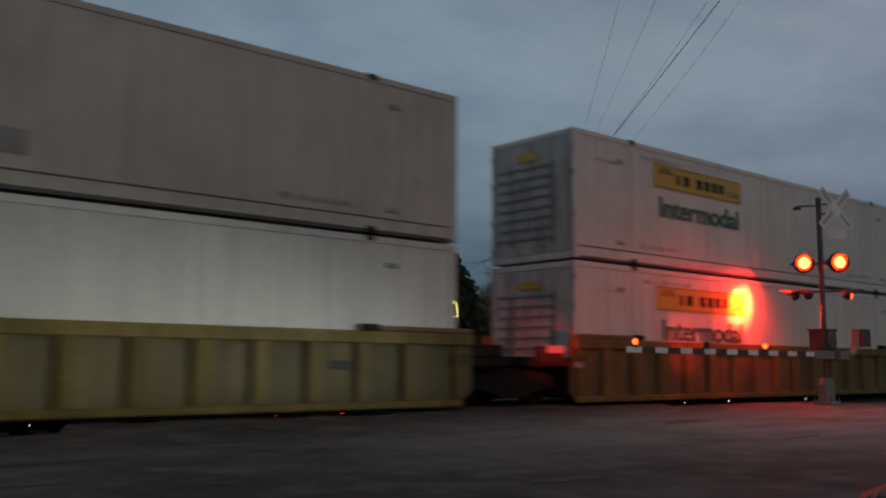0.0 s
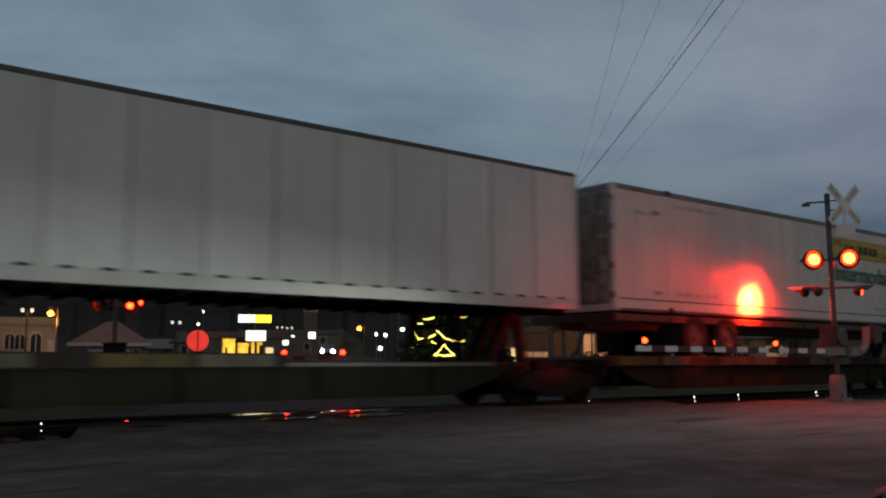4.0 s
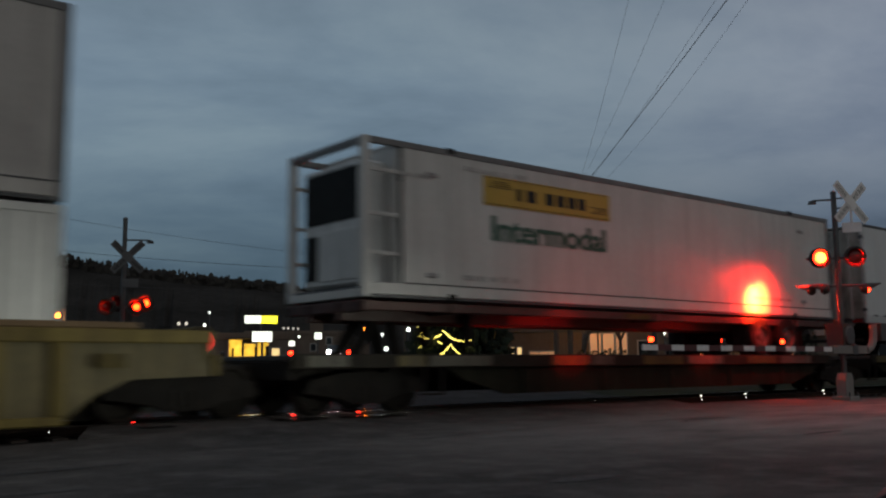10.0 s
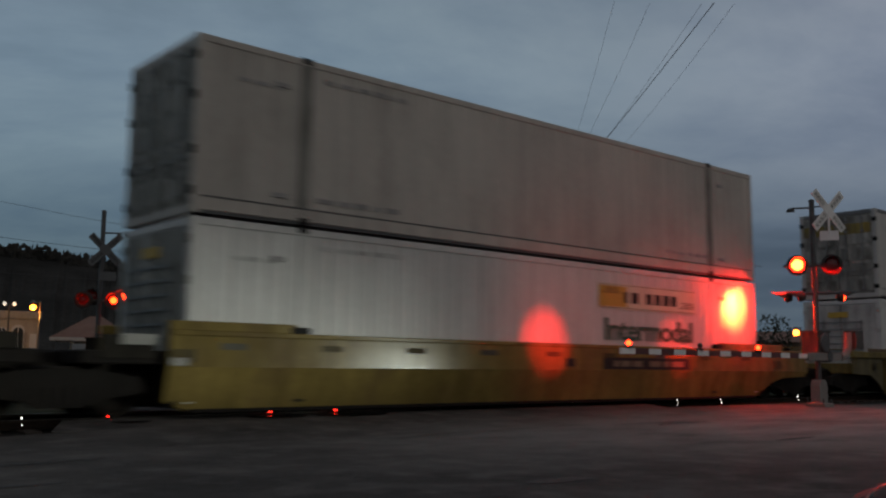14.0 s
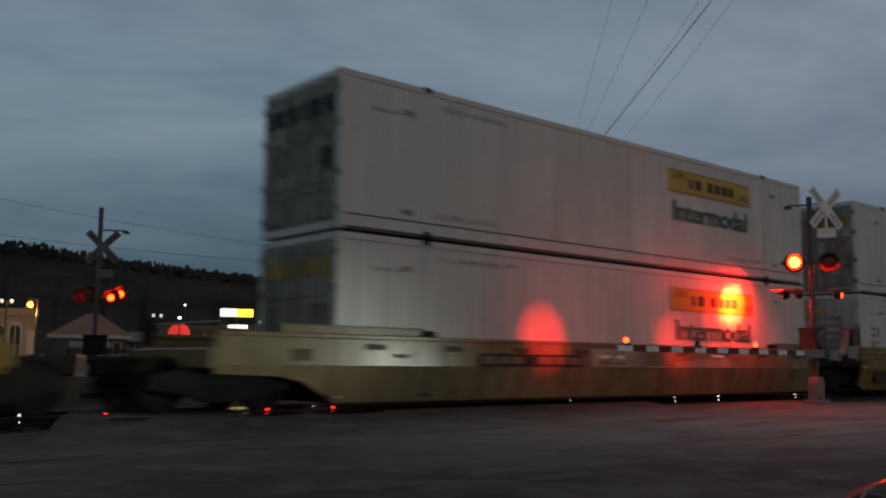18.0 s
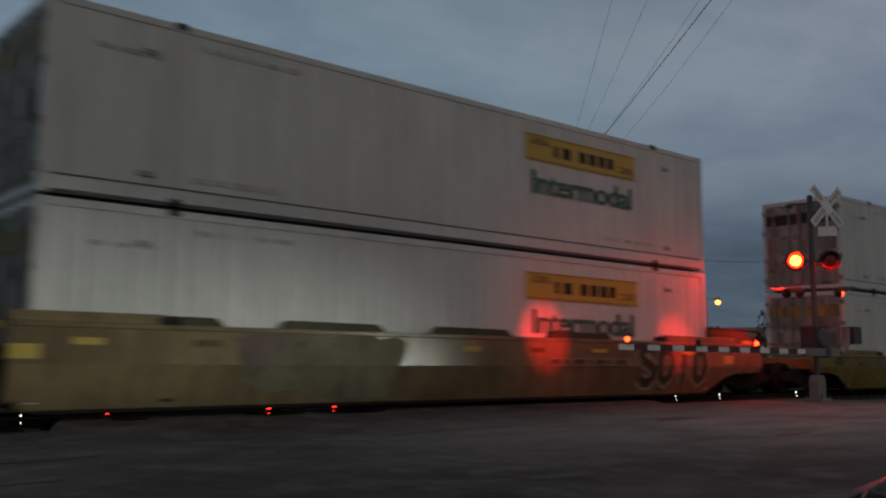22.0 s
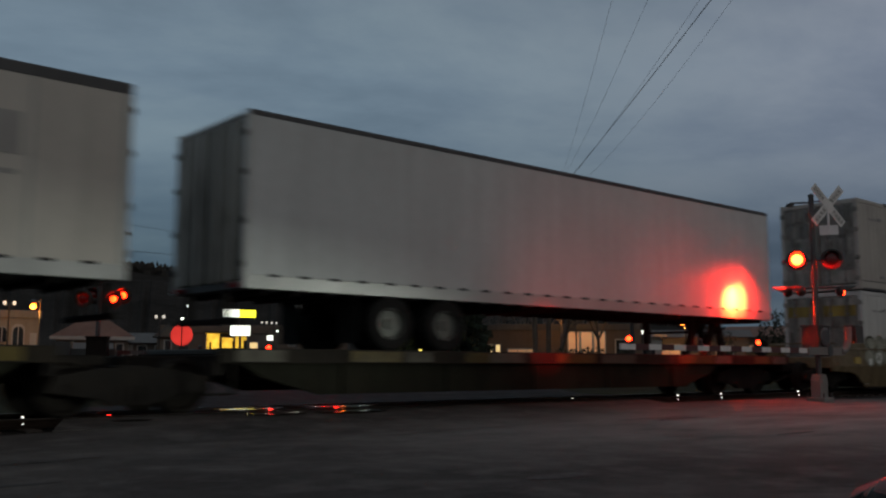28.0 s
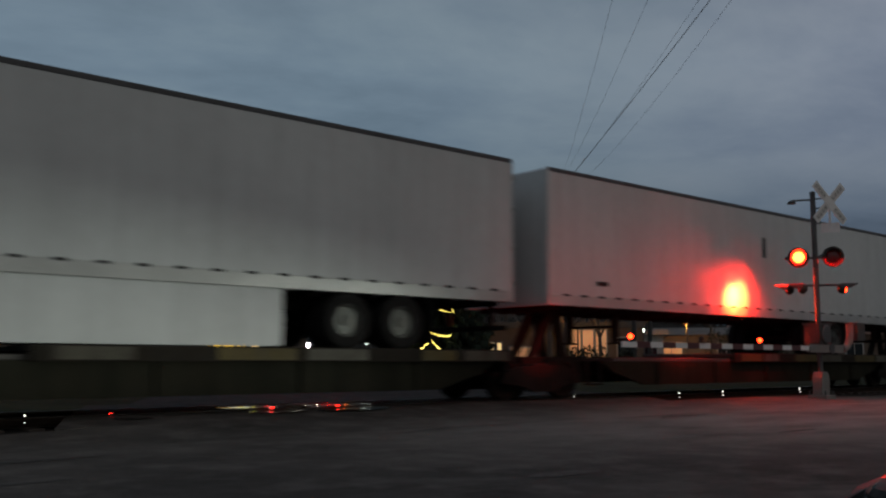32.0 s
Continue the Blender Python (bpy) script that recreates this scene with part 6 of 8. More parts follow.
def crossbuck(parent, c, face, size, material=M_SIGNWHITE, width=0.098, ink=M_SIGNGREY):
    """Two crossed boards; small dark bars stand for their worn letters."""
    c, f = Vector(c), Vector(face).normalized()
    u = Vector((-f.y, f.x, 0))
    up = Vector((0, 0, 1))
    box = [(0, 1, 3, 2), (4, 6, 7, 5), (0, 4, 5, 1), (2, 3, 7, 6), (0, 2, 6, 4), (1, 5, 7, 3)]
    for k, (a, off) in enumerate(((45, 0.0), (-45, 0.014))):
        d = u * math.cos(radians(a)) + up * math.sin(radians(a))
        w = f.cross(d).normalized()
        L, W = size / 2, width
        o = c + f * off
        pts = [o + d * sa * L + w * sb * W + f * sc * 0.006 for sa in (-1, 1) for sb in (-1, 1) for sc in (-1, 1)]
        board = part("crossbuck_board", Mesh().add(pts, box), material, parent, "white crossbuck board")
        letters = (-0.86, -0.70, -0.54, -0.38, 0.38, 0.54, 0.70, 0.86) if k else (-0.82, -0.64, -0.46, -0.28, 0.28, 0.46, 0.64, 0.82)
        for q in letters:
            cc = o + d * q * L
            for sb in (-0.5, 0.5):
                pts = [cc + d * (sb * 0.05 + sa * 0.011) + w * sd * W * 0.55 + f * (0.006 + 0.0025 * (sc + 1)) for sa in (-1, 1) for sd in (-1, 1) for sc in (-1, 1)]
                part("letter_bar", Mesh().add(pts, box), ink, board)
            pts = [cc + d * sa * 0.03 + w * (0.1 * (1 if k else -1) * W + sd * 0.012) + f * (0.006 + 0.0022 * (sc + 1)) for sa in (-1, 1) for sd in (-1, 1) for sc in (-1, 1)]
            part("letter_bar", Mesh().add(pts, box), ink, board)


def side_head(parent, c, face, lit):
    """A small hooded flasher head seen from the side."""
    f = Vector(face)
    up = Vector((0, 0, 1))
    head = part("side_flasher", Mesh().lathe(c - f * 0.13, f, [(0, 0.0), (0.02, 0.08), (0.08, 0.125), (0.14, 0.135), (0.16, 0.135), (0.16, 0.0)], 18), M_SIGNBLACK, parent, "black hooded side flasher")
    u = f.cross(up).normalized()
    n, pts = 10, []
    for i in range(n + 1):
        a = math.pi * i / n
        rim = u * math.cos(a) + up * math.sin(a)
        ln = 0.14 + 0.24 * math.sin(a)
        pts += [c + rim * 0.125 + f * 0.02, c + rim * 0.12 + f * ln, c + rim * 0.135 + f * ln, c + rim * 0.135 + f * 0.02]
    part("hood", Mesh().add(pts, [(4 * i + k, 4 * i + 4 + k, 4 * i + 4 + (k + 1) % 4, 4 * i + (k + 1) % 4) for i in range(n) for k in range(4)]), M_SIGNBLACK, head)
    part("lens", Mesh().lathe(c + f * 0.032, f, [(0, 0.12), (0.05, 0.085), (0.07, 0)], 16), G_GATE if lit else M_REDLENS, head, "red lens")


LENSES = []      # (insert, place, turn, phase, slow to fade)


def signal(name, base, face, label, height, lamp_z, arm_to, near):
    s = thing(name, label, "crossing signal", "crossing signals")
    b = Vector(base)
    s.matrix_world = Matrix.Translation(b)
    f = Vector(face).normalized()
    u = Vector((f.y, -f.x, 0))           # to the left of one who faces the lamps
    part("foundation", Mesh().cbox(-0.24, 0.24, -0.24, 0.24, -0.28, 0.0, 0.02), M_CONC if near else M_STEEL, s)
    foot = part("junction_box_base", Mesh().prism([(-0.19, 0.0), (0.19, 0.0), (0.19, 0.40), (0.15, 0.50), (0.09, 0.56), (-0.09, 0.56), (-0.15, 0.50), (-0.19, 0.40)], -0.12, 0.12), M_CONC if near else M_MAST, s, "grey cast base")
    for i in range(4):
        part("bolt", Mesh().tube((0.2 * (1 if i % 2 else -1), 0.2 * (1 if i < 2 else -1), 0.0), (0.2 * (1 if i % 2 else -1), 0.2 * (1 if i < 2 else -1), 0.1), 0.02, n=6), M_MAST, foot)
    part("mast", Mesh().tube((0, 0, 0.05), (0, 0, height), 0.065, n=14).lathe((0, 0, height), (0, 0, 1), [(0, 0.075), (0.05, 0.07), (0.09, 0.0)], 14), M_MAST, s, "galvanised steel mast")
    zc = lamp_z + 0.0
    side = u
    arm_w = 0.40
    part("lamp_crossarm", Mesh().tube(side * -arm_w + Vector((0, 0, zc)), side * arm_w + Vector((0, 0, zc)), 0.03, n=8), M_MAST, s)
    for k, sg in enumerate((1, -1)):
        c = side * (sg * arm_w) + Vector((0, 0, zc)) + f * 0.14
        lamp_unit(s, c, f)
        m = lens_insert(0.172 if near else 0.092, 1.0 if near else 1.4)
        me = m.data("lens")
        me.materials.append(G_RED if near else G_REDFAR), me.materials.append(M_REDLENS), me.materials.append(G_REDCORE)
        for p in me.polygons:
            rad = math.hypot(p.center.x, p.center.z)
            p.material_index = 1 if p.center.y > 0.0015 else (2 if rad < 0.125 and near else 0)
        ob = part("lens", me, G_RED, s, "red lens")
        yaw = math.degrees(math.atan2(-f.x, f.y)) + 180
        cc = c + f * (0.055 if near else 0.02)
        ob.matrix_local = pose(cc.x, cc.y, cc.z, 0, 0, yaw)
        LENSES.append((ob, (cc.x, cc.y, cc.z), yaw, k if near else 1 - k, near))
        if near:
            # hooded heads for the side street, lower down: one lens is seen glowing from the side
            away = (side * sg - f * 0.18).normalized()
            for q in ((0.34, 0.64) if sg > 0 else (0.60,)):
                c2 = side * (sg * q) + Vector((0, 0, zc - 0.77)) + f * (0.1 - 0.2 * (q > 0.5))
                side_head(s, c2, away, sg < 0)
            # the back of the pair looks over the track
            place, aim = BACK[k]
            rear = lamp_unit(s, place - b, aim - place)
            away = (aim - place).normalized()
            part("rear_lens", Mesh().lathe(place - b + away * 0.02, away, [(0.0, 0.155), (0.02, 0.15), (0.05, 0.11), (0.065, 0.0)], 20), G_GATE, rear, "red lens")
        else:
            # the second head behind, a little higher
            c2 = c - side * 0.20 + Vector((0, 0, 0.13)) - f * 0.35
            lamp_unit(s, c2, f)
            ob = part("lens", me.copy(), G_RED, s, "red lens")
            ob.matrix_local = pose(c2.x, c2.y, c2.z, 0, 0, yaw)
            LENSES.append((ob, (c2.x, c2.y, c2.z), yaw, 1 - k, False))
    if near:
        part("lamp_crossarm", Mesh().tube(side * -0.56 + Vector((0, 0, zc - 0.69)), side * 0.56 + Vector((0, 0, zc - 0.69)), 0.03, n=8), M_MAST, s)
    if near:
        fc = Vector((-0.325, -0.945, 0))          # the sign looks down the road
        at_sign = Vector((0.175, -0.337, height - 0.24))
        crossbuck(s, at_sign, fc, 1.30, width=0.108)
        for dz in (-0.12, 0.12):
            part("sign_bracket", Mesh().tube((0, 0, at_sign.z + dz), (at_sign.x, at_sign.y, at_sign.z + dz), 0.018, n=6), M_MAST, s)
        tp = at_sign + Vector((0, 0, -0.60))
        part("sign_strap", Mesh().tube(at_sign, tp, 0.03, n=6), M_SIGNWHITE, s)
    else:
        crossbuck(s, Vector((0, 0, height - 1.07)) + f * 0.10 - u * 0.11, f, 1.17, M_BACKGREY, ink=M_SIGNBLACK)
        tp = Vector((0, 0, height - 1.80)) + f * 0.10 - u * 0.20
    part("track_plate", Mesh().add([tp + u * a + Vector((0, 0, z)) + f * q for a in (-0.22, 0.22) for z in (-0.14, 0.10) for q in (0, 0.008)], [(0, 1, 3, 2), (4, 6, 7, 5), (0, 4, 5, 1), (2, 3, 7, 6), (0, 2, 6, 4), (1, 5, 7, 3)]), M_SIGNWHITE if near else M_BACKGREY, s, "white sign plate" if near else "grey sign plate")
    bell = Vector((0, 0, height - (0.14 if near else 0.58))) + u * (0.50 if near else -0.70)
    part("bell_arm", Mesh().tube((0, 0, bell.z), tuple(bell), 0.024, n=8), M_MAST, s)
    part("bell", Mesh().lathe(bell, (0, 0, -1), [(0, 0.0), (0.01, 0.07), (0.05, 0.10), (0.08, 0.11)], 14), M_SIGNBLACK, s)
    # gate mechanism and lowered arm
    tip = Vector(arm_to) - b
    d = Vector((tip.x, tip.y, 0)).normalized()
    w = Vector((-d.y, d.x, 0))
    ln = Vector((tip.x, tip.y, 0)).length
    gz = tip.z

    def bx(a0, a1, w0, w1, z0, z1):
        return Mesh().add([d * a + w * q + Vector((0, 0, z)) for a in (a0, a1) for q in (w0, w1) for z in (z0, z1)], [(0, 1, 3, 2), (4, 6, 7, 5), (0, 4, 5, 1), (2, 3, 7, 6), (0, 2, 6, 4), (1, 5, 7, 3)])
    lift = 0.07 if near else -0.12
    mech = part("gate_mechanism", bx(-0.25, 0.29, -0.24, 0.18, gz + lift, gz + lift + 0.52), M_CASE if near else M_STEEL, s, "grey gate mechanism case")
    part("case_lid", bx(-0.28, 0.32, -0.27, 0.21, gz + lift + 0.51, gz + lift + 0.56), M_CASE if near else M_STEEL, mech)
    part("case_cover", Mesh().lathe(d * 0.02 + w * 0.182 + Vector((0, 0, gz + lift + 0.27)), w, [(0.0, 0.0), (0.0, 0.24), (0.03, 0.24), (0.05, 0.20), (0.05, 0.0)], 18), M_MAST if near else M_STEEL, mech)
    # the far arm's grey replaces white, painting in that it stands unlit
    gate = part("gate_arm", bx(0.9 if near else -0.1, ln, 0.245, 0.285, gz - 0.055, gz + 0.055), M_SIGNWHITE if near else M_BACKGREY, s, "red and white striped gate arm")
    x = ln - (0.85 if near else 0.76)
    while x > (0.9 if near else 0.3):
        part("arm_stripe", bx(x, x + (0.41 if near else 0.36), 0.240, 0.290, gz - 0.058, gz + 0.058), M_ARMRED, gate, "red stripe")
        x -= 0.82 if near else 0.74
    if near:
        # the arm's steel heel runs under the case and bends up to the counterweights
        part("arm_heel", bx(-0.70, 1.05, 0.215, 0.315, gz - 0.10, gz + 0.09), M_CONC, s, "pale steel arm heel")
        arc = [(-0.60, gz)] + [(-0.66 - 0.40 * math.sin(q), gz + 0.40 - 0.40 * math.cos(q)) for q in (0.0, 0.26, 0.52, 0.79, 1.05, 1.31, 1.571)] + [(-1.06, gz + 0.62)]
        part("heel_bend", bent_tube([d * a + w * 0.265 + Vector((0, 0, z)) for a, z in arc], 0.09), M_CONC, s, "pale bent steel tube")
        part("pivot", Mesh().tube(w * 0.0 + Vector((0, 0, gz)), w * 0.33 + Vector((0, 0, gz)), 0.13, n=14), M_MAST, s)
        for k in range(3):
            part("counterweight", bx(-1.70 + 0.141 * k, -1.56 + 0.141 * k, 0.06, 0.36, gz + 0.22, gz + 0.66), M_CASE, s, "steel counterweight")
        part("weight_rod", Mesh().tube(d * -1.76 + w * 0.21 + Vector((0, 0, gz + 0.44)), d * -1.0 + w * 0.21 + Vector((0, 0, gz + 0.44)), 0.03, n=8), M_MAST, s)
    else:
        part("arm_bracket", bx(-0.95, 0.45, 0.225, 0.305, gz - 0.10, gz + 0.10), M_MAST, s)
        part("counterweight", bx(-1.15, -0.75, 0.12, 0.40, gz - 0.16, gz + 0.30), M_MAST, s, "steel counterweight")
    lamps = tuple(b.x - x for x in ARM_LAMPS) if near else (ln - 0.05, ln * 0.73, ln * 0.43)
    for k, x in enumerate(lamps):
        p = d * x + w * 0.265 + Vector((0, 0, gz))
        al = part("arm_lamp", Mesh().cbox(p.x - 0.06, p.x + 0.06, p.y - 0.06, p.y + 0.06, gz + 0.05, gz + 0.10, 0.01), M_SIGNBLACK, gate)
        if k:
            # these two take turns: a bulb with a glowing and a dark half
            rb = 0.052 if near else 0.072
            hb = Mesh().lathe((0, 0, 0), (0, -1, 0), [(q * rb, w * rb) for q, w in ((0.0, 1.0), (0.48, 0.89), (0.81, 0.56), (1.0, 0.0))], 14).lathe((0, 0, 0), (0, 1, 0), [(q * rb, w * rb) for q, w in ((0.02, 1.06), (0.48, 0.94), (0.81, 0.65), (1.06, 0.0))], 14)
            me = hb.data("bulb")
            me.materials.append(G_GATE if near else G_GATEFAR), me.materials.append(M_SIGNBLACK)
            for poly in me.polygons:
                poly.material_index = 1 if poly.center.y > 0.0005 else 0
            ob = part("bulb", me, G_GATE, s, "red arm lamp bulb")
            yaw2 = 318.0
            ob.matrix_local = pose(p.x, p.y, gz + 0.15, 0, 0, yaw2)
            LENSES.append((ob, (p.x, p.y, gz + 0.15), yaw2, (1 if k == 1 else 0) if near else k - 1, False))
            continue
        part("bulb", Mesh().ball((p.x, p.y, gz + 0.15), 0.052 if near else 0.072, 12, 8), G_GATE if near else G_GATEFAR, al, "lit red arm lamp")
    return s


signal("crossing_signal", NB, (-0.86, -0.51, 0), "crossing signal mast with crossbuck, red flashers and lowered striped arm", 4.97, 3.37, (13.99, 11.30, 1.25), True)
FB = Vector((9.8, 26.0, 0.05))
signal("crossing_signal", FB, (-0.50, -0.87, 0), "far railway crossing signal mast with crossbuck and lit red flashers", 5.13, 2.63, (15.25, 22.57, 1.20), False)


# glints along the near rail: added glowing shapes, white pairs, red ones on the crossing
def marker(x, y, z, r, material, label):
    t = thing("rail_glint", label, "marker light", "track markers")
    t.matrix_world = Matrix.Translation((x, y, z))
    part("stem", Mesh().tube((0, 0, -0.10), (0, 0, 0), 0.008, n=6), M_RAILSIDE, t)
    part("lamp", Mesh().ball((0, 0, 0), r, 8, 6) if material is G_WHITEGLINT else Mesh().tube((-2.6 * r, 0, 0), (2.6 * r, 0, 0), r * 0.6, r * 0.4, 8), material, t)


for x, r in ((4.13, 0.013), (15.5, 0.009), (19.35, 0.018), (21.25, 0.019), (25.15, 0.021)):
    marker(x, 13.55, 0.17, r, G_WHITEGLINT, "small glowing ball as a white glint on the rail")
    marker(x * 0.998, 13.50, 0.075, r * 0.7, G_WHITEGLINT, "small glowing ball as a white glint on the rail")
for x, r in ((5.33, 0.009), (8.02, 0.014), (9.32, 0.015)):
    marker(x, 13.55, 0.16, r, G_REDGLINT, "small glowing rod as a red glint on the crossing")


# ---- cars ----
def car(name, label, m, paint, lights=False, tails=False, low=1.0, lamp_r=0.09):
    """A saloon car, nose towards +x of its own space."""
    c = thing(name, label, "car", "waiting cars")
    # low: how flat the body is
    secs = [(-2.20, 0.42, 0.72, 0.70), (-2.10, 0.30, 0.92, 0.80), (-1.55, 0.24, 1.00, 0.86), (-0.6, 0.22, 0.96, 0.90), (0.5, 0.22, 0.95, 0.90), (1.2, 0.24, 0.92, 0.88), (1.85, 0.28, 0.84, 0.82), (2.15, 0.36, 0.72, 0.70), (2.25, 0.44, 0.60, 0.58)]
    b = Mesh()
    ring = 12
    pts = []
    for x, z0, z1, w in secs:
        z0, z1 = z0 * low, z1 * low
        zm = z0 + 0.62 * (z1 - z0)
        prof = [(w * 0.80, z0), (w * 0.97, z0 + 0.10), (w, zm - 0.08), (w * 0.985, zm + 0.06), (w * 0.90, z1 - 0.05), (w * 0.70, z1)]
        pts += [(x, y, z) for y, z in prof] + [(x, -y, z) for y, z in reversed(prof)]
    fs = [(i * ring + j, i * ring + (j + 1) % ring, (i + 1) * ring + (j + 1) % ring, (i + 1) * ring + j) for i in range(len(secs) - 1) for j in range(ring)]
    fs += [tuple(range(ring)), tuple(range((len(secs) - 1) * ring + ring - 1, (len(secs) - 1) * ring - 1, -1))]
    part("body", b.add(pts, fs), paint, c, smooth=True)
    g = Mesh()
    cab = [(x, z * low, w) for x, z, w in ((-1.75, 0.97, 0.72), (-1.05, 1.40, 0.58), (0.05, 1.42, 0.58), (0.95, 0.94, 0.74))]
    pts = [(x, s * w, z) for x, z, w in cab for s in (-1, 1)]
    g.add(pts, [(0, 1, 3, 2), (2, 3, 5, 4), (4, 5, 7, 6), (0, 2, 4, 6), (1, 7, 5, 3), (0, 6, 7, 1)])
    part("cabin_glass", g, M_GLASS, c, "dark car glass")
    part("roof_panel", Mesh().cbox(-1.10, 0.08, -0.57, 0.57, 1.385 * low, 1.43 * low, 0.02), paint, c)
    for sgn in (-1, 1):
        part("pillar", Mesh().tube((-1.75, sgn * 0.72, 0.97 * low), (-1.05, sgn * 0.585, 1.41 * low), 0.035, n=6).tube((0.05, sgn * 0.585, 1.42 * low), (0.95, sgn * 0.745, 0.94 * low), 0.03, n=6).tube((-0.45, sgn * 0.66, 0.96 * low), (-0.45, sgn * 0.585, 1.41 * low), 0.03, n=6), paint, c)
        for x in (-1.35, 1.35):
            w = part("wheel", Mesh().lathe((x, sgn * 0.70, 0.31), (0, sgn, 0), [(0, 0.2), (0, 0.29), (0.02, 0.31), (0.17, 0.31), (0.19, 0.29), (0.19, 0.2)], 20), M_TYRE, c)
            part("rim", Mesh().lathe((x, sgn * 0.86, 0.31), (0, sgn, 0), [(0, 0.20), (0.03, 0.21), (0.02, 0.15), (-0.03, 0.07), (0.02, 0.0)], 14), M_RIM, w)
        part("headlamp", Mesh().ball((2.10, sgn * 0.55, 0.60 * low), lamp_r, 12, 8), G_HEAD if lights else M_GLASS, c, "headlamp")
        part("tail_lamp", Mesh().cbox(-2.19, -2.10, *sorted((sgn * 0.45, sgn * 0.74)), 0.66, 0.80, 0.02), G_TAIL if tails else M_REDLENS, c)
        part("door_mirror", Mesh().cbox(0.55, 0.70, *sorted((sgn * 0.80, sgn * 0.98)), 0.93 * low, 1.05 * low, 0.03), paint, c)
    part("grille", Mesh().cbox(2.18, 2.26, -0.40, 0.40, 0.42, 0.56, 0.02), M_BLACKGRILLE, c)
    part("number_plate", Mesh().box(-2.215, -2.19, -0.26, 0.26, 0.55, 0.66), M_SIGNWHITE, c)
    c.matrix_world = m
    return c


# car out of view, put here to carry the headlamp spots
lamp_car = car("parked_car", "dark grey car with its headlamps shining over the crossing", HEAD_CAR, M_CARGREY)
# added plates ahead of each lamp block light to shape the beam's edges
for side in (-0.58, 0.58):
    part("headlamp_hood", Mesh().box(2.20, 2.62, side - 0.3, side + 0.3, 0.6455, 0.66).box(2.60, 3.0, side - 0.240, side - 0.227, 0.614, 0.70).box(2.20, 3.0, side - 0.45, side + 0.45, 0.590, 0.610), M_SIGNBLACK, lamp_car, "dark plates added to cut the headlamp beam")
car("parked_car", "black car with a glossy wing close beside the viewer", pose(4.185, -0.49, 0.0, 0, 0, 139.2), M_CARBLACK, low=0.8)
p = at(26.5, 75)
car("parked_car", "grey car with lit tail lamps on the far lot", pose(p.x, p.y, -0.10, 0, 0, 57), M_CARGREY, tails=True)
p = at(33.0, 105)
# headlamps made oversized so that their shape stands in for glare
car("parked_car", "grey car waiting on the far road with bright headlamps", pose(p.x, p.y, road_z(p.y) - 0.02, 0, 0, 237), M_CARGREY, lights=True, lamp_r=0.20)

# ---- beyond the track ----
def hill_top(az):
    ks = [(-30, 5.5), (-5, 6.2), (12, 6.55), (17, 6.4), (23.4, 5.65), (28.3, 5.2), (32.4, 4.75), (36.5, 4.35), (42, 4.3), (46, 3.9), (50, 3.0), (58, 2.2), (75, 2.0), (100, 2.4)]
    for (a, ea), (b, eb) in zip(ks, ks[1:]):
        if a <= az <= b:
            w = (az - a) / (b - a)
            return ea + (eb - ea) * w
    return 2.0


hm = Mesh()
R0 = 620.0
cols = 520
pts = []
for i in range(cols + 1):
    az = -30 + 130 * i / cols
    e = hill_top(az) - 0.12
    h = 0.92 + R0 * math.tan(radians(e))
    w = 1 + 0.010 * noise.noise((az * 1.2, 0, 0)) + 0.016 * noise.noise((az * 9.0, 3, 0)) + 0.012 * noise.noise((az * 30.0, 7, 0))
    for rr, hh in ((0.55, -1.0), (0.72, h * 0.42), (0.88, h * 0.80), (1.0, h * w)):
        p = at(az, R0 * rr, hh + (0 if rr < 0.6 else 3.0 * noise.noise((az * 4, rr * 9, 2))))
        pts.append(tuple(p))
hm.add(pts, [(4 * i + k, 4 * i + 4 + k, 4 * i + 5 + k, 4 * i + 1 + k) for i in range(cols) for k in range(3)])
structure("backdrop", hm, M_HILL, "dark wooded ridge under the dusk sky")

# woods on the ridge line
wd = Mesh()
rnd = random.Random(5)
for i in range(13000):
    az = rnd.uniform(5, 62)
    p = at(az, R0 * rnd.uniform(0.90, 0.995))
    z0 = 0.92 + R0 * math.tan(radians(hill_top(az) - 0.12)) * (0.86 + 0.12 * rnd.random()) - 3
    h, w = rnd.uniform(1.6, 3.1), rnd.uniform(0.8, 2.0)
    a = rnd.uniform(0, 3.14)
    ca, sa = math.cos(a) * w, math.sin(a) * w
    wd.add([(p.x - ca, p.y - sa, z0), (p.x + ca, p.y + sa, z0), (p.x + ca * 0.95, p.y + sa * 0.95, z0 + h * 0.55), (p.x + ca * 0.6, p.y + sa * 0.6, z0 + h * 0.86), (p.x + ca * 0.1, p.y + sa * 0.1, z0 + h), (p.x - ca * 0.5, p.y - sa * 0.5, z0 + h * 0.92), (p.x - ca * 0.9, p.y - sa * 0.9, z0 + h * 0.6)], [(0, 1, 2, 3, 4, 5, 6)])
tagged(part("far_woods", wd, M_WOODS), "bare winter woods along the ridge", "woods", "", "stuff")


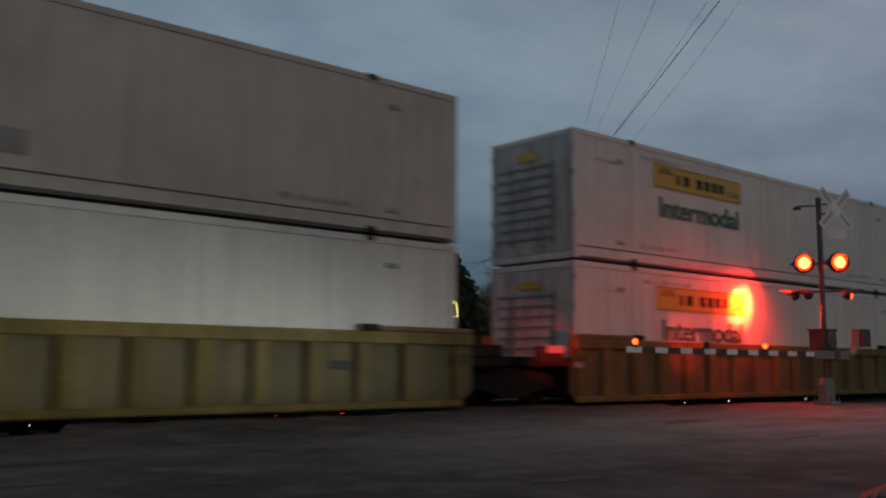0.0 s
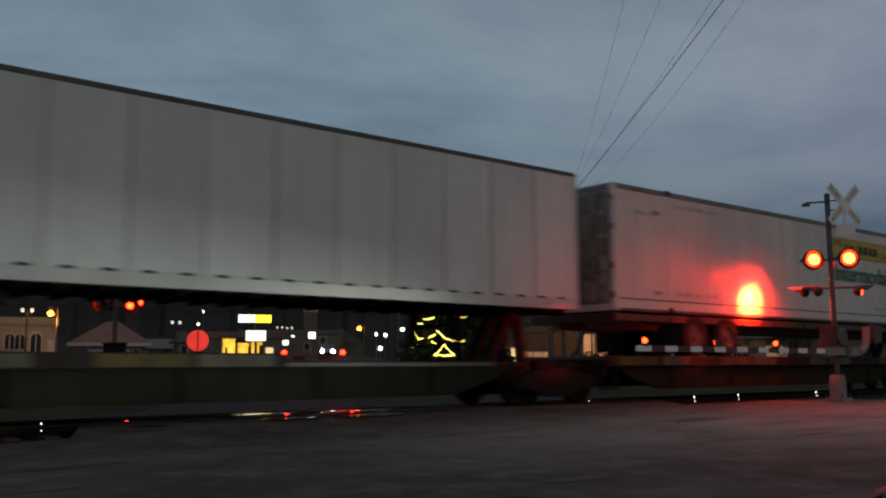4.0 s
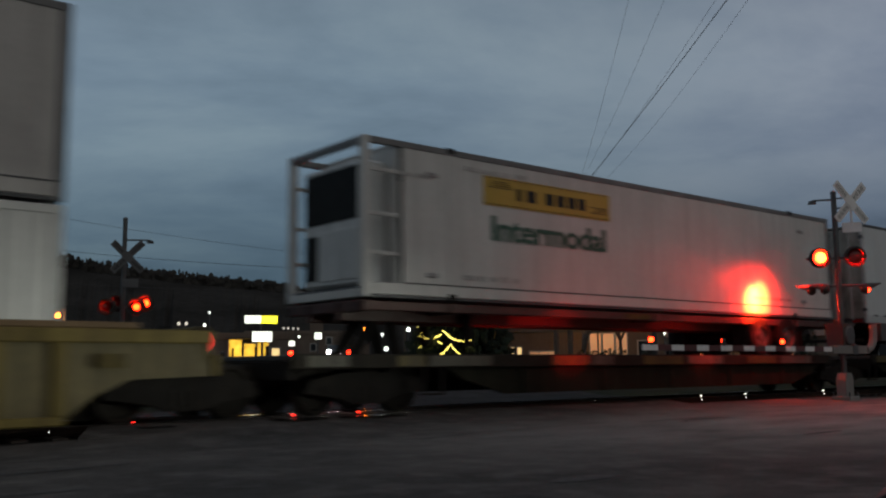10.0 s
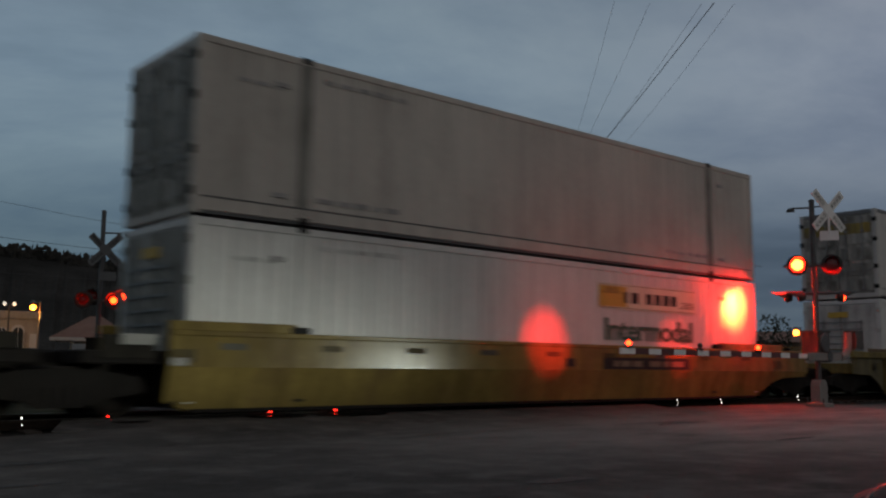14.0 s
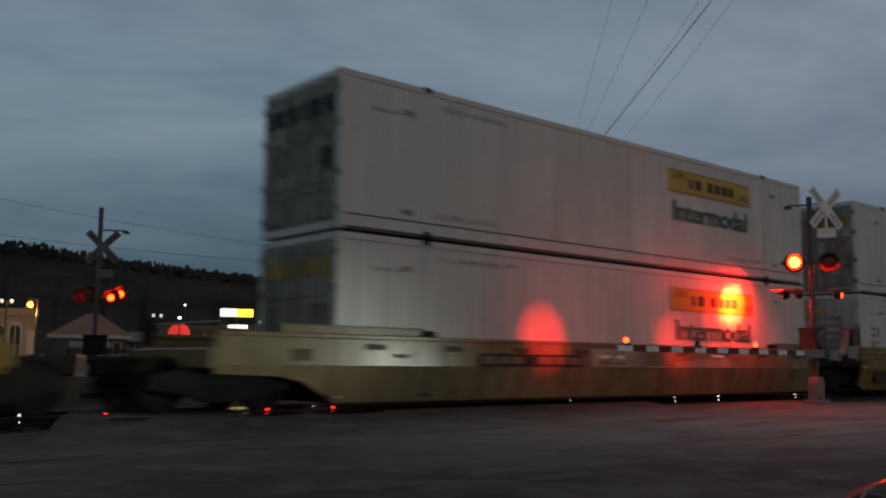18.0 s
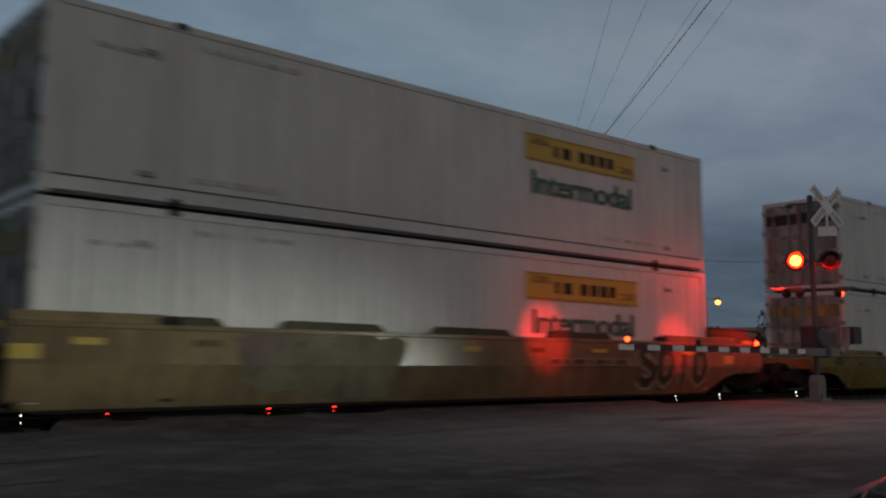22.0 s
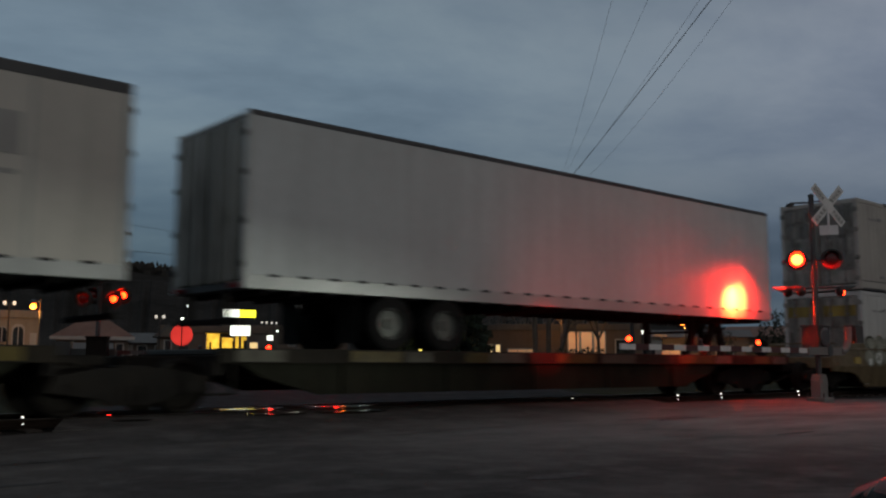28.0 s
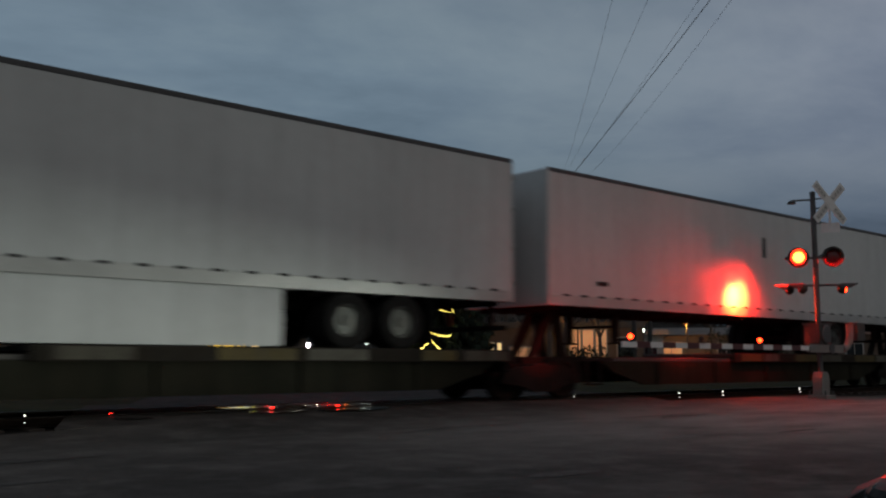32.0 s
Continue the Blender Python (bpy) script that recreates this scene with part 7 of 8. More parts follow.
def conifer(base, height, radius, seed):
    t = thing("spruce_tree", "tall dark spruce hung with yellow string lights", "tree")
    t.matrix_world = Matrix.Translation(base)
    part("trunk", Mesh().tube((0, 0, -0.1), (0, 0, height * 0.96), 0.26, 0.03, 10), M_BARK, t)
    rnd = random.Random(seed)
    m = Mesh()
    z = 0.7
    while z < height - 0.1:
        q = 1 - (z - 0.7) / (height - 0.7)
        n = int(9 + 14 * q)
        for i in range(n):
            a = 6.2832 * (i + rnd.random()) / n
            ln = radius * (q ** 0.56) * rnd.uniform(0.74, 1.10) + 0.08
            dr = Vector((math.cos(a), math.sin(a), 0))
            sd = Vector((-dr.y, dr.x, 0))
            for k in range(5):
                f0, f1 = k / 5, (k + 1.25) / 5
                zz = z - 0.20 * ln * f0 + 0.08 * math.sin(k)
                c0, c1 = dr * ln * f0, dr * ln * min(f1, 1.02)
                w = (0.40 * (1 - f0) + 0.12) * (0.6 + 0.5 * q)
                for s2 in (-0.5, 0.5):
                    e0, e1 = c0 + sd * w * s2, c1 + sd * w * s2 * 0.6
                    hg = rnd.uniform(0.22, 0.42) * (0.5 + 0.6 * q)
                    m.add([e0 + Vector((0, 0, zz)), e1 + Vector((0, 0, zz - 0.2)), e1.lerp(e0, 0.2) + Vector((0, 0, zz - 0.2 - hg)), e0.lerp(e1, 0.3) + Vector((0, 0, zz - hg))], [(0, 1, 2, 3)])
                    a2, b2 = c1 - sd * w * 0.7, c1 + sd * w * 0.7
                    m.add([a2 + Vector((0, 0, zz - 0.2)), b2 + Vector((0, 0, zz - 0.2)), b2.lerp(a2, 0.35) + Vector((0, 0, zz - 0.2 - hg)), a2.lerp(b2, 0.2) + Vector((0, 0, zz - 0.25 - hg))], [(0, 1, 2, 3)])
                for dz in (0.0, -0.16):
                    j = rnd.uniform(-0.12, 0.12)
                    m.add([c0 + sd * w * 0.5 + Vector((0, 0, zz + dz)), c0 - sd * w * 0.5 + Vector((0, 0, zz + dz + j)), c1 - sd * w * 0.15 + Vector((0, 0, zz - 0.24 + dz)), c1 + sd * w * 0.2 + Vector((0, 0, zz - 0.20 + dz + j))], [(0, 1, 2, 3)])
        z += 0.20 + 0.10 * q
    part("crown", m, M_NEEDLE, t)
    return t


TREE_R = 70.0
tb = at(40.75, TREE_R)
conifer((tb.x, tb.y, -0.1), 10.2, 4.7, 3)
# garlands on the near side of the spruce: swags between two bearings and heights
sw = thing("string_lights", "glowing yellow strings of lights draped over the spruce", "string lights")
SWAGS = ((38.16, 3.81, 39.17, 3.60, 0.17), (38.85, 4.11, 39.96, 3.87, 0.03), (40.03, 4.00, 40.88, 3.72, 0.08), (40.58, 3.24, 41.40, 3.03, 0.08), (41.06, 3.79, 41.41, 3.90, -0.03), (41.41, 3.90, 41.51, 3.06, -0.04), (39.68, 3.43, 40.23, 3.40, 0.07), (38.85, 2.98, 39.47, 3.04, 0.11), (38.16, 2.50, 38.80, 2.63, -0.06), (38.16, 2.50, 38.53, 1.65, 0.00), (38.22, 1.88, 39.55, 1.97, 0.19), (39.67, 2.22, 41.36, 1.63, 0.30), (38.77, 1.54, 39.60, 1.46, -0.08), (38.15, 1.13, 38.66, 1.47, 0.03), (39.54, 0.77, 40.15, 1.36, 0.06), (40.15, 1.36, 40.69, 0.76, 0.06), (39.54, 0.74, 40.72, 0.73, 0.04))
rnd = random.Random(9)
for a0, e0, a1, e1, sag in SWAGS:
    spots, sizes = [], []
    n = 16 if a1 - a0 > 1 else 8
    for i in range(n + 1):
        q = i / n
        az, el = a0 + (a1 - a0) * q, e0 + (e1 - e0) * q - sag * 4 * q * (1 - q)
        r = TREE_R - 5.0 + 1.6 * abs(az - 40.4) + rnd.uniform(-0.1, 0.1)
        p = at(az, r, 0.92 + r * math.tan(radians(el + rnd.uniform(-0.035, 0.035))))
        spots.append(p)
        sizes.append(rnd.uniform(0.035, 0.06))
    wire = Mesh()
    for p, q in zip(spots, spots[1:]):
        wire.tube(p, q, 0.014, n=4)
    string = part("light_string", wire, G_STRING, sw, "glowing strand of yellow lights")
    for p, w in zip(spots, sizes):
        part("bulb", Mesh().ball(p, w, 6, 4), G_STRING, string)


def bare_tree(name, base, height, seed, spread=0.72, label="leafless winter tree with fine twigs"):
    t = thing(name, label, "tree", "bare trees")
    t.matrix_world = Matrix.Translation(base)
    rnd = random.Random(seed)
    tr, lim, tw = Mesh(), Mesh(), Mesh()

    def grow(p, d, ln, r, depth):
        q = p + d * ln
        (tr if depth == 0 else lim if depth < 3 else tw).tube(p, q, max(r, 0.010), max(r * 0.74, 0.008), 7 if depth < 2 else 4 if depth < 4 else 3, cap=False)
        if depth >= 7:
            return
        for k in range(4 if depth == 0 else 3 if depth < 6 else 2):
            ax = Vector((rnd.uniform(-1, 1), rnd.uniform(-1, 1), rnd.uniform(-0.45, 0.55)))
            nd = (d + ax * spread).normalized()
            grow(q if k else p + d * ln * rnd.uniform(0.6, 1.0), nd, ln * rnd.uniform(0.60, 0.84), r * 0.60, depth + 1)
    grow(Vector((0, 0, -0.1)), Vector((rnd.uniform(-0.05, 0.05), 0, 1)), height * 0.20, height * 0.011, 0)
    part("trunk", tr, M_BARK, t)
    tagged(part("limb_mass", lim, M_BARK, t), kind="stuff")
    tagged(part("twig_mass", tw, M_BARK, t), kind="stuff")
    return t


for i, (az, r, h) in enumerate(((48.25, 69, 8.0), (49.7, 84, 9.5), (50.5, 70, 7.6), (46.0, 95, 9.5), (44.6, 105, 9.0), (52.6, 92, 8.2), (47.2, 88, 9.8), (43.6, 120, 9.5))):
    p = at(az, r)
    bare_tree("bare_tree", (p.x, p.y, -0.1), h * 1.9, 30 + i)


# ---- poles and wires ----
def pole(az, r, top_el, label, arms=((0.25, 2.2),), lean=0.0):
    p = at(az, r)
    h = 0.92 + r * math.tan(radians(top_el))
    t = thing("utility_pole", label, "utility pole", "utility poles")
    t.matrix_world = Matrix.Translation((p.x, p.y, -0.1)) @ pose(0, 0, 0, 0, lean, 0)
    part("shaft", Mesh().tube((0, 0, 0), (0, 0, h + 0.1), 0.17, 0.11, 12), M_POLE, t)
    v = Vector((p.y, -p.x, 0)).normalized()
    for dz, w in arms:
        c = part("crossarm", Mesh().tube(v * (-w / 2) + Vector((0, 0, h - dz)), v * (w / 2) + Vector((0, 0, h - dz)), 0.055, n=6), M_POLE, t)
        for k in (-0.94, -0.4, 0.4, 0.94):
            q = v * (k * w / 2) + Vector((0, 0, h - dz))
            part("insulator", Mesh().lathe(q, (0, 0, 1), [(0.03, 0.03), (0.12, 0.05), (0.16, 0.045), (0.22, 0.02)], 8), M_CONC, c)
    return h


HA = pole(47.42, 61, 10.35, "timber utility pole with a crossarm and insulators", ((0.12, 2.9), (1.9, 1.8)), 0.6)
HB = pole(46.62, 60, 9.8, "plain timber utility pole", (), -0.3)
pole(46.0, 105, 7.5, "distant timber utility pole", ((0.2, 2.2),))
pole(37.33, 110, 6.55, "slim distant utility pole", ((2.4, 1.2),))
pole(42.9, 120, 3.4, "grey distant utility pole shaft", ())


def wire(name, a, b, sag, r, label):
    cu = Mesh()
    a, b = Vector(a), Vector(b)
    n, k = 26, 5
    d = (b - a).normalized()
    u = d.orthogonal().normalized()
    w = d.cross(u)
    pts = []
    for i in range(n + 1):
        q = i / n
        p = a.lerp(b, q) - Vector((0, 0, sag * 4 * q * (1 - q)))
        pts += [p + (u * math.cos(6.2832 * j / k) + w * math.sin(6.2832 * j / k)) * r for j in range(k)]
    cu.add(pts, [(i * k + j, i * k + (j + 1) % k, (i + 1) * k + (j + 1) % k, (i + 1) * k + j) for i in range(n) for j in range(k)])
    return tagged(part(name, cu, M_WIRE), label, "cable", "overhead wires")




def over(az, el, r):
    return at(az, r, 0.92 + r * math.tan(radians(el)))


wire("overhead_wire", at(47.9, 61, HA - 0.1), over(57.75, 21.35, 27), 0.12, 0.0145, "thick black overhead cable")
wire("overhead_wire", at(48.0, 61, HA - 0.02), over(57.0, 21.35, 27), 0.3, 0.0055, "thin dark overhead power wire")
wire("overhead_wire", at(48.35, 61, HA + 1.2), over(51.7, 21.9, 30), 0.25, 0.0055, "thin dark overhead power wire")
wire("overhead_wire", at(48.35, 61, HA + 0.9), over(53.9, 21.7, 30), 0.3, 0.0055, "thin dark overhead power wire")
wire("overhead_wire", at(49.6, 61, HA + 0.8), over(58.95, 21.2, 27), 0.4, 0.0055, "thin dark overhead power wire")
wire("overhead_wire", at(46.62, 60, HB - 1.0), over(41.5, 5.6, 90), 0.4, 0.02, "slack dark overhead service cable")
wire("overhead_wire", at(47.42, 61, HA - 3.4), over(40.0, 6.2, 95), 0.3, 0.018, "slack dark overhead service cable")
wire("overhead_wire", at(47.42, 61, HA - 3.0), over(60.0, 6.0, 75), 0.4, 0.02, "slack dark overhead service cable")
wire("overhead_wire", over(8.0, 7.6, 130), at(37.33, 110, 12.2), 1.0, 0.028, "distant cable along the street")
wire("overhead_wire", over(8.0, 10.0, 120), at(37.33, 110, 13.2), 1.0, 0.02, "distant cable along the street")
wire("overhead_wire", at(37.33, 110, 11.4), at(46.62, 60, HB - 2.2), 0.8, 0.02, "distant cable along the street")
wire("overhead_wire", over(8.0, 5.4, 100), over(30.0, 4.7, 120), 0.5, 0.02, "distant cable along the street")


# ---- street lamps ----
def street_lamp(az, r, el, label, glowmat, size=0.20, arm=1.2, pole_h=0.3, side=1, watts=0):
    p = at(az, r)
    h = 0.92 + r * math.tan(radians(el))
    t = thing("street_lamp", label, "street lamp", "street lamps")
    t.matrix_world = Matrix.Translation((p.x, p.y, -0.1))
    v = Vector((p.y, -p.x, 0)).normalized() * side
    part("post", Mesh().tube(v * arm, v * arm + Vector((0, 0, h + pole_h + 0.1)), 0.07, 0.05, 10), M_MAST, t)
    part("arm", Mesh().tube(v * arm + Vector((0, 0, h + pole_h)), Vector((0, 0, h + 0.30)), 0.03, n=8), M_MAST, t)
    part("lamp_head", Mesh().lathe((0, 0, h + 0.42), (0, 0, -1), [(0, 0.05), (0.05, size * 0.9), (0.16, size * 1.1), (0.18, size)], 14), M_MAST, t)
    part("bulb", Mesh().ball((0, 0, h + 0.0), size, 14, 8, 0.95), glowmat, t, "glowing sodium bulb")
    if watts:
        lamp = new("street_lamp_light", bpy.data.lights.new("street_lamp_light", "POINT"))
        lamp.data.energy, lamp.data.color, lamp.data.shadow_soft_size = watts, (1.0, 0.42, 0.09), 0.2
        lamp.location = (p.x, p.y, h - 0.55)


street_lamp(17.16, 60, 3.21, "orange sodium street lamp", G_SODIUM, 0.17, 0.4, watts=210)
street_lamp(34.91, 95, 2.42, "orange sodium street lamp", G_SODIUM, 0.22, 0.5)
street_lamp(55.40, 78, 2.52, "orange sodium street lamp", G_SODIUM, 0.22, 0.2, watts=420)
street_lamp(57.55, 82, 3.75, "orange sodium street lamp", G_SODIUM, 0.19, -0.9)
street_lamp(61.74, 70, 2.20, "orange sodium street lamp", G_SODIUM, 0.21, 0.3)
street_lamp(49.03, 70, 3.55, "orange sodium lot lamp", G_SODIUM, 0.13, 0.1, watts=250)
street_lamp(52.94, 75, 1.99, "cool white lot lamp", G_WHITE, 0.22, 0.1)


def globe_lamp(az, r, el):
    p = at(az, r)
    h = 0.92 + r * math.tan(radians(el))
    t = thing("street_lamp", "black post with two white globes", "street lamp", "twin globe lamps")
    t.matrix_world = Matrix.Translation((p.x, p.y, -0.1))
    v = Vector((p.y, -p.x, 0)).normalized()
    part("post", Mesh().tube((0, 0, 0), (0, 0, h + 0.1), 0.07, 0.05, 10), M_SIGNBLACK, t)
    part("arm", Mesh().tube(v * -0.27 + Vector((0, 0, h - 0.1)), v * 0.27 + Vector((0, 0, h - 0.1)), 0.03, n=8), M_SIGNBLACK, t)
    for k in (-0.27, 0.27):
        part("globe", Mesh().ball(v * k + Vector((0, 0, h + 0.08)), 0.11, 12, 8, 1.15), G_GLOBE, t, "white glass globe")


globe_lamp(15.95, 62, 3.30)
globe_lamp(24.05, 72, 2.70)
globe_lamp(30.11, 110, 2.43)
globe_lamp(30.69, 112, 2.40)


# ---- buildings ----
def frame_at(az, r):
    p = at(az, r)
    return Matrix.Translation((p.x, p.y, -0.1)) @ Matrix.Rotation(-radians(az), 4, "Z")


def house(label, az, r, w, d, hw, hr, wall, roof, windows=(), gable="x", name="house", chimney=False, turn=0):
    """A building whose front looks towards the crossing; x runs along its front. windows: (x, z, w, h, material)."""
    t = thing(name, label, "building", "buildings across the track")
    t.matrix_world = frame_at(az, r) @ Matrix.Rotation(radians(turn), 4, "Z")
    part("wall", Mesh().box(-w / 2, w / 2, 0, d, 0, hw), wall, t)
    if gable == "hip":
        e = 0.45
        base_ring = [(-w / 2 - e, -e, hw - 0.05), (w / 2 + e, -e, hw - 0.05), (w / 2 + e, d + e, hw - 0.05), (-w / 2 - e, d + e, hw - 0.05)]
        part("roof", Mesh().add(base_ring + [(-w * 0.06, d * 0.5, hw + hr), (w * 0.12, d * 0.5, hw + hr)], [(3, 2, 1, 0), (0, 1, 5, 4), (1, 2, 5), (2, 3, 4, 5), (3, 0, 4)]), roof, t)
        part("fascia", Mesh().box(-w / 2 - e, w / 2 + e, -e - 0.03, -e, hw - 0.28, hw - 0.03), M_HOUSEWHITE, t)
    elif hr > 0:
        if gable == "x":
            part("roof", Mesh().prism([(-0.4, hw - 0.05), (d + 0.4, hw - 0.05), (d * 0.5, hw + hr)], -w / 2 - 0.4, w / 2 + 0.4, "x"), roof, t)
        else:
            part("roof", Mesh().prism([(-w / 2 - 0.35, hw - 0.05), (w / 2 + 0.35, hw - 0.05), (0, hw + hr)], -0.4, d + 0.4, "y"), roof, t)
            part("gable_wall", Mesh().prism([(-w / 2 + 0.1, hw - 0.02), (w / 2 - 0.1, hw - 0.02), (0, hw + hr - 0.25)], -0.42, -0.405, "y"), wall, t)
    else:
        part("parapet", Mesh().cbox(-w / 2 - 0.1, w / 2 + 0.1, -0.1, d + 0.1, hw - 0.35, hw + 0.15, 0.03), roof, t)
    for x, z, ww, hh, material in windows:
        win = part("window", Mesh().cbox(x - ww / 2 - 0.07, x + ww / 2 + 0.07, -0.06, 0.02, z - 0.07, z + hh + 0.07, 0.01), M_HOUSEWHITE, t)
        k = max(1, int(ww / 0.7))
        for i in range(k):
            a = x - ww / 2 + ww * i / k
            part("pane", Mesh().box(a + 0.03, a + ww / k - 0.03, -0.075, -0.062, z + 0.02, z + hh - 0.02), material, win)
    if chimney:
        part("chimney", Mesh().cbox(w * 0.2, w * 0.2 + 0.6, d * 0.4, d * 0.4 + 0.6, hw, hw + hr + 0.7, 0.02), M_BRICKWALL, t)
    return t


cream = house("low cream stucco building with dark arched openings", 15.3, 66, 5.2, 8, 4.2, 0, M_CREAM, M_CREAM)
for x, z, ww, hh in ((-1.95, 1.4, 0.8, 2.1), (-0.20, 2.3, 0.55, 0.95), (0.40, 2.3, 0.55, 0.95), (1.35, 0.4, 0.62, 2.9)):
    arch = [(x - ww / 2, z), (x + ww / 2, z)] + [(x + ww / 2 * math.cos(q), z + hh - ww / 2 + ww / 2 * math.sin(q)) for q in (0.0, 0.52, 1.05, 1.57, 2.09, 2.62, 3.14)]
    win = part("arched_window", Mesh().prism([(x + (px - x) * 1.25, z + (pz - z) * 1.06) for px, pz in arch], -0.05, 0.02), M_HOUSEWHITE, cream)
    part("pane", Mesh().prism(arch, -0.07, -0.052), M_GLASS, win)
    part("glazing_bar", Mesh().box(x - 0.03, x + 0.03, -0.09, -0.071, z, z + hh), M_HOUSEWHITE, win)
part("side_door", Mesh().cbox(2.05, 2.45, -0.05, 0.02, 0, 2.9, 0.01), M_HOUSEWHITE, cream)
part("porch_bench", Mesh().box(1.9, 3.1, -0.8, -0.3, 1.32, 1.42).box(1.95, 2.05, -0.8, -0.7, 0, 1.32).box(2.95, 3.05, -0.8, -0.7, 0, 1.32), M_HOUSEWHITE, cream, "white table under the eave")
house("house with a broad red-brown hipped shingle roof", 20.4, 74, 5.0, 8, 2.95, 1.75, M_HOUSEWALL, M_ROOF, [(-1.8, 1.4, 0.9, 1.1, M_GLASS), (0.2, 1.4, 0.9, 1.1, M_GLASS), (1.9, 1.5, 0.5, 0.9, M_GLASS)], "hip")
house("white porch front house with a low roof", 20.0, 66, 2.8, 4, 1.9, 0.45, M_HOUSEWHITE, M_ROOFGREY, [(-0.7, 0.8, 0.8, 0.7, M_GLASS), (0.6, 0.8, 0.6, 0.7, M_GLASS)], "x")
house("white gabled clapboard house with chimney", 23.4, 82, 4.4, 8, 2.7, 0.9, M_HOUSEWALL, M_ROOFGREY, [(-1.5, 1.5, 0.6, 0.9, M_HOUSEWHITE), (-0.4, 1.5, 0.7, 0.9, M_GLASS), (1.0, 1.5, 0.7, 0.9, M_GLASS)], "x", chimney=True)
house("small pale gabled house front", 24.55, 78, 1.7, 3, 3.1, 1.0, M_HOUSEWALL, M_ROOFGREY, [(0, 2.0, 0.5, 0.8, M_GLASS)], "y")
shop = house("lit petrol station shop with a yellow front", 28.0, 70, 5.6, 6, 3.5, 0, M_HOUSEWALL, M_BRICKWALL, [(-1.05, 1.9, 0.98, 1.25, G_YELWIN), (-0.02, 1.9, 0.88, 0.95, G_YELWIN), (0.92, 1.9, 0.84, 1.15, G_YELWIN), (1.85, 1.9, 0.6, 0.6, G_WARMWIN)], name="shop_building")
for x, ww, hh in ((-1.22, 0.14, 0.55), (-0.55, 0.10, 1.1), (0.42, 0.20, 0.62), (0.86, 0.16, 0.4), (1.22, 0.24, 0.7)):
    part("pump", Mesh().cbox(x - ww / 2, x + ww / 2, -1.1, -0.8, 0.0, 1.95 + hh, 0.04), M_SIGNBLACK, shop, "dark petrol pump")
part("canopy_fascia", Mesh().cbox(-1.7, 1.5, -1.6, -0.2, 3.16, 3.26, 0.02), M_SIGNBLACK, shop)
house("dark brick hall beside the church", 30.8, 120, 13, 10, 5.6, 0, M_BRICKWALL, M_BRICKWALL, [(-4.2, 2.2, 0.5, 0.9, G_PALEWIN), (-3, 2.2, 0.7, 0.9, G_PALEWIN), (2, 3.2, 0.7, 0.9, M_GLASS), (4, 4.0, 0.7, 0.9, M_GLASS)], name="hall_building")
house("long low store with warm lit windows under a dark eave", 47.6, 74, 14, 10, 4.0, 0, M_BRICKWALL, M_ROOFGREY, [(-4.9, 1.0, 0.5, 1.5, G_WARMWIN), (-4.2, 1.0, 0.35, 1.5, G_WARMWIN), (-2.3, 1.2, 2.2, 0.95, G_PALEWIN), (1.75, 1.2, 0.85, 2.3, G_PALEWIN), (2.75, 1.2, 0.85, 2.3, G_PALEWIN), (3.75, 1.2, 0.85, 2.3, G_PALEWIN), (5.6, 0.9, 1.2, 2.0, M_GLASS)], name="store_building")
house("pale low shop with a shallow roof beyond the lot", 52.6, 76, 4.2, 8, 3.2, 0.5, M_HOUSEWHITE, M_ROOFGREY, [(-1.2, 1.0, 0.7, 1.6, M_GLASS), (1.1, 1.2, 1.0, 1.1, M_GLASS)], name="shop_building")
house("pale low warehouse beyond the lot", 56.4, 84, 8, 12, 3.4, 0.8, M_HOUSEWALL, M_ROOFGREY, [(-2.6, 1.5, 1.8, 1.2, G_PALEWIN), (2.0, 1.5, 1.4, 1.1, M_GLASS)], name="warehouse_building")
house("brown low warehouse at the end of the street", 62.8, 92, 16, 12, 3.6, 1.2, M_BRICKWALL, M_ROOF, [(-5, 1.6, 1.8, 1.2, G_PALEWIN), (3, 1.6, 1.4, 1.1, M_GLASS)], name="warehouse_building")
house("small store annex with pale windows", 43.6, 88, 7, 8, 3.4, 0, M_BRICKWALL, M_ROOFGREY, [(-2.0, 1.0, 1.6, 1.4, G_PALEWIN), (1.2, 1.0, 1.4, 1.4, G_PALEWIN)], name="store_building")

ch = thing("church", "small church with a white pointed steeple", "building", "buildings across the track")
ch.matrix_world = frame_at(31.95, 125)
part("tower", Mesh().box(-0.9, 0.9, 0, 1.8, 0, 8.4), M_BRICKWALL, ch)
part("belfry", Mesh().box(-0.95, 0.95, -0.05, 1.85, 8.4, 9.0), M_HOUSEWHITE, ch)
part("steeple", Mesh().prism([(-1.0, 9.0), (1.0, 9.0), (0.75, 11.4), (-0.75, 11.4)], -0.1, 0.0).prism([(-1.0, 9.0), (1.0, 9.0), (0.3, 12.0), (-0.3, 12.0)], 0.0, 1.9), M_HOUSEWHITE, ch, "white steeple")
part("louvre", Mesh().prism([(-0.5, 9.3), (0.5, 9.3), (0, 10.9)], -0.14, -0.1), M_BLACK, ch, "dark triangular louvre")
part("nave", Mesh().box(1.0, 7, 0.5, 9, 0, 4.2), M_BRICKWALL, ch)
part("roof", Mesh().prism([(0.9, 4.2), (7.1, 4.2), (4, 6.2)], 0.4, 9.1), M_ROOFGREY, ch)


